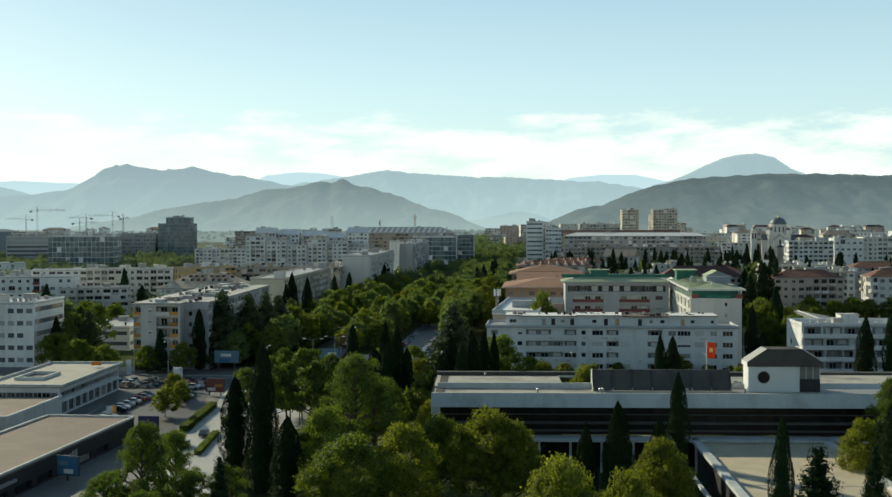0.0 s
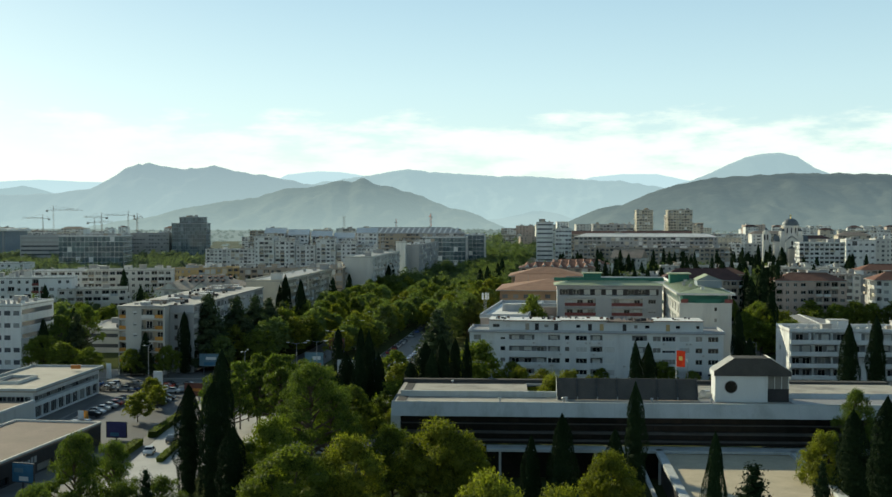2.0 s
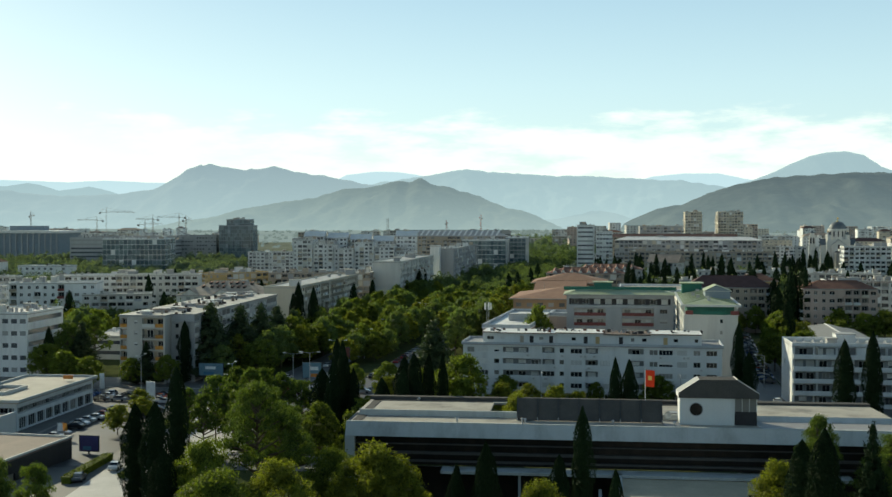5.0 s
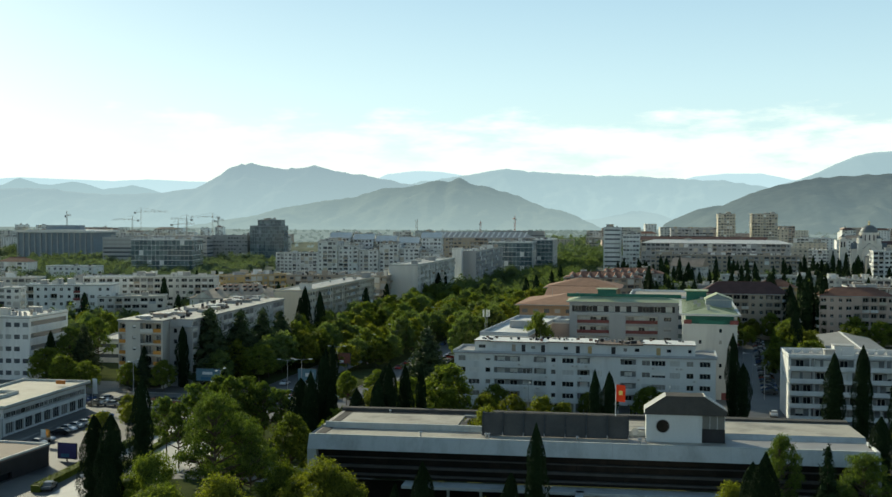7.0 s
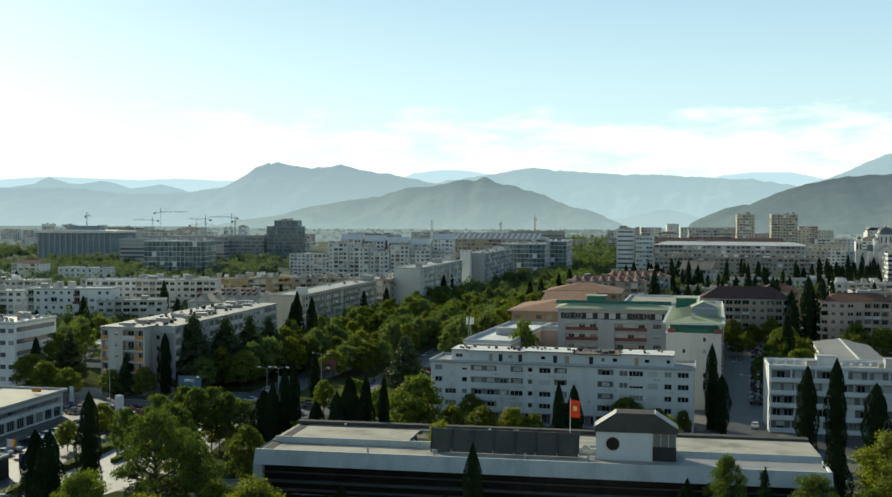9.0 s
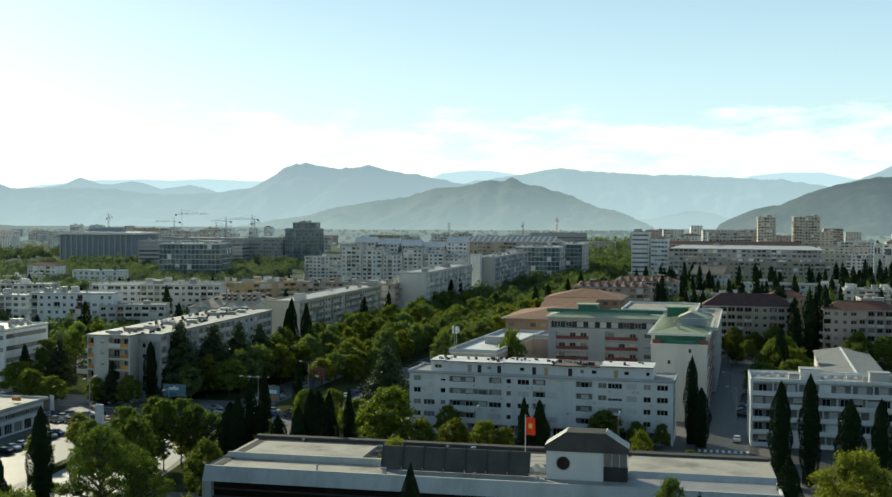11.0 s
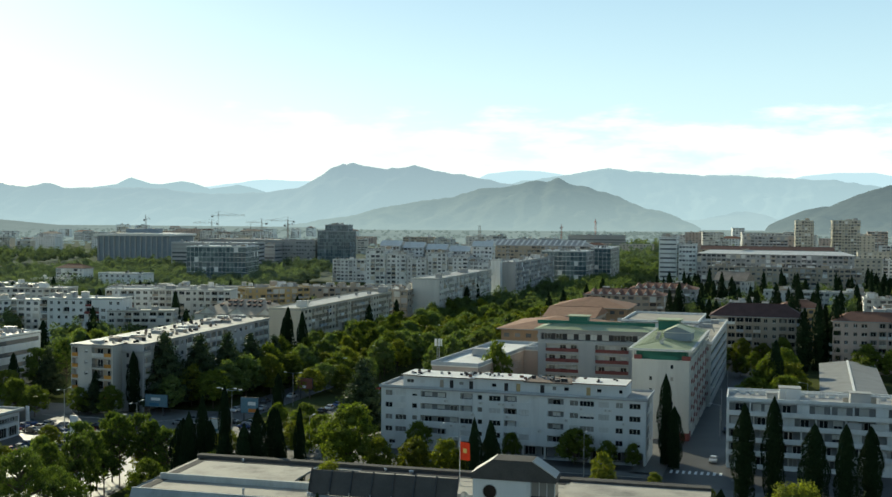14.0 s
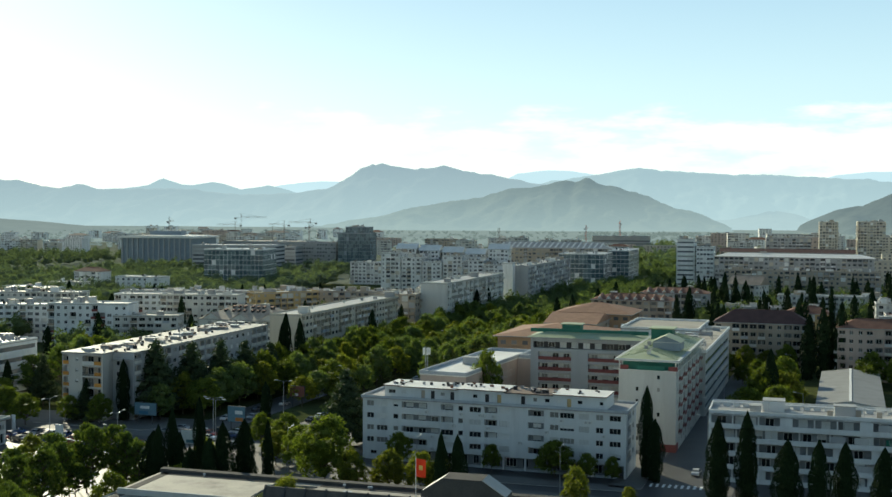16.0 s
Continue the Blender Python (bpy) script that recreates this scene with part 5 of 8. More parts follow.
# ---------------------------------------------------------------- long low public building with the flag
def public_building():
    root = thing("public_building", "long low white building with dark glazed front and terraced roofs", "public building", 9.1, 181.0, 0.6, -5.8)
    w, e0 = 87.0, -1.9
    g = Geo()                                          # slanting white fascia and the sloping end frames
    g.poly([(e0, 0, 10.1), (w, 0, 10.1), (w, 1.1, 12.2), (e0, 1.1, 12.2)], M["fascia"])
    g.poly([(e0, 0, 10.1), (e0, 1.3, 10.1), (w, 1.3, 10.1), (w, 0, 10.1)], M["fascia"])
    g.box(e0, w, 1.1, 1.5, 11.9, 12.35, M["fascia"])
    part("fascia", g, root, "white slanting concrete fascia")
    for u, s in ((e0, 1), (w, -1)):
        e = Geo()
        a, b = min(u, u + s * 1.5), max(u, u + s * 1.5)
        e.poly([(a, 0, -0.6), (b, 0, -0.6), (b, 0, 10.1), (a, 0, 10.1)], M["fascia"])
        e.poly([(u, 0, -0.6), (u, 0, 10.1), (u, 1.1, 12.2), (u, 24.6, 12.2), (u, 24.6, -0.6)], M["fascia"])
        e.poly([(a if s < 0 else b, 0, 0), (a if s < 0 else b, 2.0, 0), (a if s < 0 else b, 2.0, 10.1), (a if s < 0 else b, 0, 10.1)], M["fascia"])
        part("end_wall", e, root, "white end wall with a slanting top")
    gl = Geo()                                         # dark glazed storey
    gl.box(e0 + 1.5, w - 1.5, 1.2, 1.6, 5.4, 10.1, M["darkglazing"])
    front = part("glazed_front", gl, root, "dark glazed storey under the fascia")
    for z, t in ((5.95, 0.3), (7.2, 0.42), (8.75, 0.14)):      # brown sun-shade ledges across the glass
        b = Geo()
        b.box(e0 + 1.5, w - 1.5, 0.55, 1.2, z, z + t, M["screen"])
        part("transom", b, front)
    b = Geo()
    b.box(0, 0.1, 1.08, 1.18, 5.4, 10.1, M["blackmetal"])
    me = b.mesh("mullion")
    for u in np.arange(0.6, w - 1.5, 2.4):
        part("mullion", me, front, at=pose(u, 0, 0))
    c = Geo()
    c.box(14.0, w - 9, -2.0, 1.6, 4.7, 5.15, M["fascia"])
    part("canopy", c, root, "white projecting canopy band")
    c = Geo()
    c.box(e0 + 1.5, w - 1.5, 3.0, 3.4, -0.6, 4.7, M["darkglazing"])
    part("ground_floor", c, root, "dark recessed ground floor")
    c = Geo()
    c.box(0, 0.4, 0, 0.4, -0.6, 4.7, M["fascia"])
    me = c.mesh("column")
    for u in np.arange(16, w - 9, 5.2):
        part("column", me, root, at=pose(u, -1.4, 0))
    r = Geo()
    r.box(e0 + 0.2, w - 0.2, 1.5, 8.6, 11.6, 12.0, M["concrete"], top=M["membrane"])
    part("roof", r, root, "pale lit front roof terrace")
    r = Geo()
    r.box(e0 + 0.8, 64.6, 8.6, 9.0, 11.6, 13.0, M["fascia"])
    r.box(e0 + 0.8, 64.6, 9.0, 9.5, 12.6, 12.85, M["screen"])
    part("roof_step", r, root, "low white wall along the roof step")
    r = Geo()
    r.box(e0 + 0.2, 21, 9.0, 24.4, 12.0, 12.35, M["concrete"], top=M["membrane"])
    r.box(29, 64.6, 9.0, 24.4, 12.0, 12.35, M["concrete"], top=M["membrane"])
    r.box(21, 29, 9.0, 12.2, 12.0, 12.35, M["concrete"], top=M["membrane"])
    r.box(21, 29, 21.5, 24.4, 12.0, 12.35, M["concrete"], top=M["membrane"])
    part("roof", r, root, "pale rear roof with a planted court")
    r = Geo()
    r.box(e0 + 0.2, 64.6, 23.0, 23.3, 12.35, 12.95, M["screen"])
    r.box(e0, 64.6, 23.3, 24.6, 11.6, 12.95, M["screen"])
    part("rear_parapet", r, root, "dark capped rear parapet")
    r = Geo()
    r.box(21, 29, 12.2, 21.5, 6.5, 7.0, M["grass"])
    part("court", r, root, "planted roof court")
    r = Geo()                                          # raised roof beside the stair house: low sloping wall, bright top, dark rear kerb
    a, b = 64.65, w - 0.3
    r.poly([(a, 8.6, 12.0), (b, 8.6, 12.0), (b, 9.6, 12.9), (a, 9.6, 12.9)], M["fascia"])
    r.poly([(a, 9.6, 12.9), (b, 9.6, 12.9), (b, 22.6, 12.6), (a, 22.6, 12.6)], M["membrane"])
    r.box(a, b, 22.6, 24.6, 12.0, 13.0, M["screen"])
    r.poly([(b, 8.6, 12.0), (b, 22.6, 12.0), (b, 22.6, 12.6), (b, 9.6, 12.9)], M["whitewash"])
    r.poly([(a, 22.6, 12.0), (a, 8.6, 12.0), (a, 9.6, 12.9), (a, 22.6, 12.6)], M["fascia"])
    r.poly([(b, 24.6, 12.0), (b, 24.6, -0.6), (a, 24.6, -0.6), (a, 24.6, 12.0)][::-1], M["fascia"])
    part("raised_roof", r, root, "raised roof with a white sloping wall and dark back slope")
    r = Geo()
    r.box(b - 0.1, b + 0.25, 1.6, 8.6, 12.0, 12.4, M["whitewash"])
    part("end_kerb", r, root, "white roof end kerb")
    for u0, u1 in ((49.6, 52.2), (64.7, w - 0.6)):           # grey strips paint the shadow on the roof round the stair house
        q = Geo()
        q.box(u0, u1, 2.3, 8.55, 12.0, 12.1, M["roofgrey"])
        part("roof_strip", q, root)
    for u0, u1, v0, v1 in ((e0 + 0.6, 25.6, 1.6, 2.7), (e0 + 0.6, e0 + 2.2, 2.7, 8.5), (49.6, w - 0.6, 1.6, 2.2)):   # dark strips paint the parapet's inner shadow along the roof edge
        q = Geo()
        q.box(u0, u1, v0, v1, 12.0, 12.06, M["screen"])
        part("roof_gutter", q, root)
    # more dark strips framing the rear roof
    for u0, u1, v0, v1 in ((e0 + 0.9, 20.8, 9.5, 10.3), (e0 + 0.9, e0 + 2.4, 10.3, 22.9), (e0 + 0.9, 20.8, 21.6, 22.9), (29.2, 64, 21.4, 22.9)):
        q = Geo()
        q.box(u0, u1, v0, v1, 12.35, 12.41, M["screen"])
        part("roof_gutter", q, root)
    # tilted dark screens, panel by panel
    p = Geo()
    pw = 3.38
    p.poly([(0.06, 0, 0), (pw - 0.06, 0, 0), (pw - 0.06, 1.7, 3.4), (0.06, 1.7, 3.4)], M["screen"])
    p.poly([(pw - 0.06, 0.3, 0), (0.06, 0.3, 0), (0.06, 2.0, 3.4), (pw - 0.06, 2.0, 3.4)], M["screen"])
    p.poly([(0.06, 1.7, 3.4), (pw - 0.06, 1.7, 3.4), (pw - 0.06, 2.0, 3.4), (0.06, 2.0, 3.4)], M["screen"])
    me = p.mesh("screen_panel")
    f = Geo()
    f.box(-0.07, 0.07, -0.25, 0.1, 0, 0.5, M["steel"])
    f.poly([(-0.07, -0.25, 0), (0.07, -0.25, 0), (0.07, 1.55, 3.65), (-0.07, 1.55, 3.65)], M["darksteel"])
    f.poly([(-0.07, 0.1, 0), (-0.07, -0.25, 0), (-0.07, 1.55, 3.65), (-0.07, 2.1, 3.5)], M["darksteel"])
    f.poly([(0.07, -0.25, 0), (0.07, 0.1, 0), (0.07, 2.1, 3.5), (0.07, 1.55, 3.65)], M["darksteel"])
    mf = f.mesh("screen_rib")
    for i in range(7):
        part("screen_panel", me, root, "dark tilted roof screen" if i == 0 else "", at=pose(25.9 + i * pw, 5.9, 12.1))
    for i in range(8):
        part("screen_rib", mf, root, at=pose(25.9 + i * pw, 5.9, 12.1))
    e = Geo()
    e.poly([(25.85, 5.9, 12.0), (25.85, 7.6, 15.5), (25.85, 9.4, 15.5), (25.85, 9.4, 12.0)], M["fascia"])
    part("screen_end", e, root, "white end of the roof screens")
    # stair house with the round window
    s = Geo()
    x0, x1, x2, y0, y1 = 52.3, 61.0, 64.6, 5.3, 8.9
    s.box(x0, x1, y0, y1, 12.0, 16.4, M["whitewash"])
    house = part("stair_house", s, root, "white roof house with a round window and dark hipped roof")
    s = Geo()
    s.box(x1, x2, y0 + 0.4, y1, 12.0, 14.2, M["darkwall"])
    s.box(x1, x2, y0 + 0.5, y1, 14.2, 16.4, M["glass"])
    part("glazed_bay", s, house, "glazed bay over a dark base")
    for u in (x1 + 0.05, x1 + 1.2, x1 + 2.35, x2 - 0.1):
        q = Geo()
        q.box(u, u + 0.1, y0 + 0.35, y0 + 0.5, 14.2, 16.4, M["frame"])
        part("mullion", q, house)
    s = Geo()
    a0, a1, b0, b1 = x0 - 0.25, x2 + 0.25, y0 - 0.25, y1 + 0.25
    c0, c1 = x0 + 3.1, x2 - 3.3
    s.poly([(a0, b0, 16.4), (a1, b0, 16.4), (a1, b0, 17.2), (c1, b0, 19.4), (c0, b0, 19.4), (a0, b0, 17.2)], M["screen"])
    s.poly([(c1, b1, 19.4), (c0, b1, 19.4), (a0, b1, 17.2), (a1, b1, 17.2)], M["screen"])
    # dark flat top stands in for the shaded well inside the roof
    s.poly([(c0, b0, 19.4), (c1, b0, 19.4), (c1, b1, 19.4), (c0, b1, 19.4)], M["screen"])
    s.poly([(a0, b1, 16.4), (a0, b0, 16.4), (a0, b0, 17.2), (a0, b1, 17.2)], M["whitewash"])
    s.poly([(a1, b0, 16.4), (a1, b1, 16.4), (a1, b1, 17.2), (a1, b0, 17.2)], M["screen"])
    part("roof", s, house, "dark truncated roof")
    for sgn, (u0, u1) in ((1, (a0, c0)), (-1, (a1, c1))):
        s = Geo()
        s.poly([(u0, b0, 17.22), (u1, b0, 19.44), (u1, b1, 19.44), (u0, b1, 17.22)][::sgn], M["roofpale"])
        part("roof_slope", s, house, "sheet side slope")
    s = Geo()
    s.poly([(c1, b0 - 0.02, 19.42), (a1, b0 - 0.02, 17.18), (a1 + 0.12, b0 - 0.02, 17.3), (c1 + 0.1, b0 - 0.02, 19.56)], M["offwhite"])
    s.poly([(c1, b0 - 0.02, 19.42), (c1 + 0.1, b0 - 0.02, 19.56), (c1 + 0.1, b1, 19.56), (c1, b1, 19.42)][::-1], M["offwhite"])
    part("roof_trim", s, house, "pale metal roof edge")
    s = Geo()
    s.tube((x0 + 2.6, y0 - 0.06, 14.55), (x0 + 2.6, y0 + 0.05, 14.55), 1.05, 1.05, M["darkglazing"], 28)
    part("round_window", s, house, "round dark window")
    s = Geo()
    n = 28
    for i in range(n):
        t0, t1 = 2 * math.pi * i / n, 2 * math.pi * (i + 1) / n
        pts = [(x0 + 2.6 + rr * math.cos(t), y0 - 0.08, 14.55 + rr * math.sin(t)) for rr, t in ((1.0, t0), (1.14, t0), (1.14, t1), (1.0, t1))]
        s.poly(pts, M["grey"])
    part("window_ring", s, house)
    r = random.Random(14)
    for i in range(16):                                # vents and hatches
        c = Geo()
        if i % 3:
            c.tube((0, 0, 0), (0, 0, 0.7), 0.16, 0.16, M["steel"], 8)
            c.tube((0, 0, 0.7), (0, 0, 0.9), 0.3, 0.2, M["steel"], 8)
            part("roof_vent", c, root, at=pose(r.uniform(3, 62), r.choice((r.uniform(10, 11.8), r.uniform(22, 22.8), r.uniform(3, 4))), 12.0))
        else:
            c.box(0, 1.3, 0, 1.0, 0, 0.5, M["concrete"])
            c.box(-0.08, 1.38, -0.08, 1.08, 0.5, 0.6, M["steel"])
            part("roof_hatch", c, root, at=pose(r.uniform(32, 60), r.uniform(10, 20), 12.35))
    c = Geo()                                          # aerial dish by the flag
    for k in range(12):
        t0, t1 = math.pi * k / 6, math.pi * (k + 1) / 6
        c.poly([(0, 0.25, 0), (0.6 * math.cos(t0), 0, 0.6 * math.sin(t0)), (0.6 * math.cos(t1), 0, 0.6 * math.sin(t1))], M["offwhite"])
    c.tube((0, 0.25, 0), (0, 0.3, -1.2), 0.05, 0.05, M["steel"], 6)
    part("dish", c, root, "small white aerial dish", at=pose(50.6, 7.2, 13.2))
    for v in (10.4, 16.0, 19.2):                       # seams across the rear roof
        c = Geo()
        c.box(30, 64, v, v + 0.1, 12.35, 12.4, M["concrete"])
        part("roof_seam", c, root)
    for u in np.arange(5, 86, 6.0):
        c = Geo()
        c.poly([(u, -0.015, 10.1), (u + 0.07, -0.015, 10.1), (u + 0.07, 1.085, 12.2), (u, 1.085, 12.2)], M["grey"])
        part("fascia_joint", c, root)
    return root


public_building()


def terrace():
    root = thing("terrace_wing", "low wing with a wide pale roof terrace and white parapets", "building wing", 42.6, 108.0, 0, -7.3)
    w, d, h = 20.6, 68.6, 5.2
    g = Geo()
    g.box(0, w, 0, d, 0, h - 0.3, M["darkwall"])
    part("wall", g, root, "dark glazed side wall")
    g = Geo()
    g.box(-0.1, w + 0.1, 0, d, h - 0.3, h, M["concrete"], top=M["terrace"])
    part("roof", g, root, "tan felt terrace roof")
    for u in (-1.0, w - 0.2):
        g = Geo()
        g.box(u, u + 1.2, 0, d, h, h + 0.55, M["fascia"])
        part("parapet", g, root, "wide white parapet")
    g = Geo()
    g.box(-3.4, -2.9, 0, d, 2.6, 3.1, M["fascia"])
    part("ledge", g, root, "lower white ledge")
    g = Geo()
    for v in (15, 38):
        g.box(0.3, w, v, v + 0.12, h, h + 0.05, M["concrete"])
    part("joint", g, root)
    return root


terrace()


# ---------------------------------------------------------------- shops by the car park
def shop_building():
    root = thing("shop_building", "white two-storey shop building with a flat pale roof and window bands", "shop building", -86.5, 241.2, 0, -6.0)
    w, d, h = 16.6, 38.0, 6.5
    g = Geo()
    at, atr = side(0, 0, 0), side(w, 0, 90)
    ops, opr = [(0.5, w - 0.5, 3.7, 5.1, 0.9, M["shade"])], [(0.5, d - 0.5, 3.7, 5.1, 0.9, M["shade"])]
    for i in range(8):
        put_window(root, at, 0.6 + i * 1.95, 3.75, 1.8, 1.3, 0, 0.85)
    for i in range(18):
        put_window(root, atr, 0.6 + i * 2.05, 3.75, 1.9, 1.3, 0, 0.85)
    for i in range(9):
        opr.append((0.9 + i * 4.1, 4.6 + i * 4.1, 0.3, 2.8, 0.5, None))
        put_window(root, atr, 0.9 + i * 4.1, 0.3, 3.7, 2.5, 0, 0.4)
    wall_face(g, at, w, 0, h, ops, M["whitewash"])
    wall_face(g, atr, d, 0, h, opr, M["whitewash"])
    wall_face(g, side(w, d, 180), w, 0, h, [], M["whitewash"])
    wall_face(g, side(0, d, 270), d, 0, h, [], M["whitewash"])
    part("wall", g, root)
    flat_roof(root, w, d, h, M["rooflight"], M["fascia"], 0.5, 0.4, over=0.9)
    q = Geo()
    q.box(0, 6.5, 0, 0.4, 0, 0.7, M["offwhite"])
    q.box(0, 6.5, 10, 10.4, 0, 0.7, M["offwhite"])
    q.box(0, 0.4, 0.4, 10, 0, 0.7, M["offwhite"])
    q.box(6.1, 6.5, 0.4, 10, 0, 0.7, M["offwhite"])
    q.box(0.4, 6.1, 0.4, 10, -0.02, 0.04, M["darkwall"])
    part("skylight_well", q, root, "dark roof well with a pale kerb", at=pose(2.6, 9, h))
    return root


shop_building()


def dark_shop():
    root = thing("shop_building", "low dark-fronted shop with a brown flat roof and pale edge", "shop building", -76.0, 162.0, 0, -10.6)
    w, d, h = 17.5, 55.0, 4.1
    g = Geo()
    atr = side(w, 0, 90)
    wall_face(g, side(0, 0, 0), w, 0, h, [(1, 16, 0.3, 2.8, 0.4, M["glass"])], M["whitewash"])
    wall_face(g, atr, d, 0, h, [(2 + i * 7.2, 7.4 + i * 7.2, 0.2, 1.5, 0.4, M["glass"]) for i in range(6)], M["darkwall"])
    wall_face(g, side(w, d, 180), w, 0, h, [], M["darkwall"])
    wall_face(g, side(0, d, 270), d, 0, h, [], M["darkwall"])
    part("wall", g, root)
    flat_roof(root, w, d, h, M["roofbrown"], M["offwhite"], 0.35, 0.35, over=0.1)
    # unreadable sign lettering as pale bars
    r = random.Random(3)
    for a, n, hh in ((2.0, 12, 0.7), (23.0, 7, 1.15)):
        u = a
        for i in range(n):
            b = Geo()
            ww = hh * 0.62
            b.box(u, u + ww, -0.14, -0.04, 2.5 - hh * 0.4, 2.5 + hh * r.choice((0.3, 0.5, 0.5)), M["grey"])
            part("sign_letter", b, root, "pale raised sign bar" if i == 0 else "", at=atr)
            u += ww * 1.55
    return root


dark_shop()
link = Geo()
link.box(0, 12, 0, 26, 0, 4.6, M["offwhite"], top=M["roofbrown"])
link.box(-0.2, 12.2, -0.2, 0.3, 4.6, 5.1, M["whitewash"])
link.box(11.9, 12.3, 0.3, 26, 4.6, 5.1, M["whitewash"])
solo("shop_building", link, "low white link between the two shops", "shop building", pose(-84, 212, 0, 0, 0, -7))
link = Geo()
link.box(0, 9, 0, 22, 0, 5.4, M["offwhite"], top=M["roofgrey"])
link.box(8.8, 9.2, 0, 22, 5.4, 6.0, M["whitewash"])
link.box(0, 9.2, -0.3, 0, 5.4, 6.0, M["whitewash"])
solo("shop_building", link, "low white shop with a grey roof and parapet", "shop building", pose(-86, 190, 0, 0, 0, -7))


# ---------------------------------------------------------------- flat-roofed school and brown-roofed houses by the avenue
def school():
    root = thing("school", "low pink-beige building with bright flat roofs in an L", "school", 33.0, 319.0, 0, -12)
    h = 15.2
    g = Geo()
    g.box(0, 13.5, 0, 58, 0, h - 0.35, M["pinkish"])
    g.box(13.5, 24.0, 44, 58, 0, h - 0.35, M["pinkish"])
    part("wall", g, root)
    flat_roof(root, 13.5, 58, h, M["whiteroof"], M["ledge"], 0.9, 0.4, over=0.2)
    flat_roof(root, 10.5, 14, h + 0.01, M["whiteroof"], M["ledge"], 0.9, 0.4, x=13.9, y=44.2)
    q = Geo()
    q.box(0, 9, 0, 3, 0, 2.2, M["grey"])
    part("rooftop_house", q, root, "long grey roof house", at=pose(4, 22, h))
    for j in range(3):
        for i in range(12):
            put_window(root, side(13.5, 0, 90), 1.2 + i * 3.5, 1.8 + j * 4.3, 2.4, 1.9, 0, -0.03)
    return root


school()
block("civic_building", "burnt orange three-storey building with a low brown hipped roof", 45.4, 388.5, -9, 34, 36, 18.8, "burnt", "hip", "tile_warm", 3.4, 3.6, "plain", 61, clutter=2, rise=3.2, over=1.4, category="civic building")
block("civic_building", "tan building with a broad brown hipped roof", 58.5, 471.5, -8, 30, 26, 19.8, "burnt", "hip", "tile_warm", 3.4, 3.6, "plain", 62, clutter=2, rise=3.6, over=1.4, category="civic building")
block("civic_building", "tan hall with a small red gabled roof", 57, 440, -9, 19, 28, 18.5, "tan", "gable", "tile_warm", 3.4, 3.6, "plain", 63, clutter=0, rise=3.0, over=0.8, category="civic building")
ribbed_a = block("apartment_block", "grey-tan block with a ribbed red-brown roof", 69.6, 538.5, -8, 37, 16, 20.6, "tan", "hip", "tile_red", 3.0, 3.4, "slab", 64, clutter=4, rise=2.6)
ribbed_b = block("apartment_block", "grey block with a faded red roof", 92, 600, -8, 34, 16, 20, "grey", "hip", "tile_red", 3.0, 3.4, "slab", 65, clutter=4, rise=2.6)

# ---------------------------------------------------------------- sports shed and red-roofed blocks to the east
ridge = Geo()                                          # cross ridges along the tiled roofs
ridge.poly([(0, 0, 0), (1.3, 0, 1.5), (1.3, 7, 2.6), (0, 7, 1.6)], M["tile_red"])
ridge.poly([(1.3, 0, 1.5), (2.6, 0, 0), (2.6, 7, 1.6), (1.3, 7, 2.6)], M["tile_warm"])
ridge.poly([(0, 0, 0), (2.6, 0, 0), (1.3, 0, 1.5)], M["offwhite"])
ridge = ridge.mesh("cross_ridge")
for owner, count, top in ((ribbed_a, 8, 20.7), (ribbed_b, 7, 20.1)):
    for k in range(count):
        part("cross_ridge", ridge, owner, at=pose(2.5 + k * 4.1, 0.4, top))


def shed():
    root = thing("sports_hall", "grey sheet-roofed hall with a pale ridge strip", "hall", 141.8, 344.0, 0, -10)
    w, d, h = 17.3, 72, 6.2
    g = Geo()
    g.box(0, w, 0, d, 0, h, M["offwhite"])
    g.poly([(0, 0, h), (w, 0, h), (w / 2, 0, h + 1.2)], M["offwhite"])
    g.poly([(w, d, h), (0, d, h), (w / 2, d, h + 1.2)], M["offwhite"])
    part("wall", g, root)
    n = 36
    p = Geo()
    p.poly([(0, 0, 0), (0, d / n - 0.06, 0), (w / 2 + 0.6, d / n - 0.06, 1.35), (w / 2 + 0.6, 0, 1.35)][::-1], M["shedroof"])
    p.poly([(0, 0, 0), (w / 2 + 0.6, 0, 1.35), (w / 2 + 0.6, 0, 1.2), (0, 0, -0.15)], M["shedroof"])
    ml = p.mesh("roof_sheet")
    p = Geo()
    p.poly([(0, 0, 1.35), (0, d / n - 0.06, 1.35), (w / 2 + 0.6, d / n - 0.06, 0), (w / 2 + 0.6, 0, 0)][::-1], M["shedroof"])
    p.poly([(0, 0, 1.35), (w / 2 + 0.6, 0, 0), (w / 2 + 0.6, 0, -0.15), (0, 0, 1.2)], M["shedroof"])
    mr = p.mesh("roof_sheet")
    for i in range(n):
        part("roof_sheet", ml, root, at=pose(-0.6, i * d / n, h + 0.05))
        part("roof_sheet", mr, root, at=pose(w / 2, i * d / n, h + 0.05))
    q = Geo()
    q.box(w / 2 - 0.35, w / 2 + 0.35, 0, d, h + 1.32, h + 1.5, M["paint"])
    part("ridge_strip", q, root, "pale ridge strip")
    return root


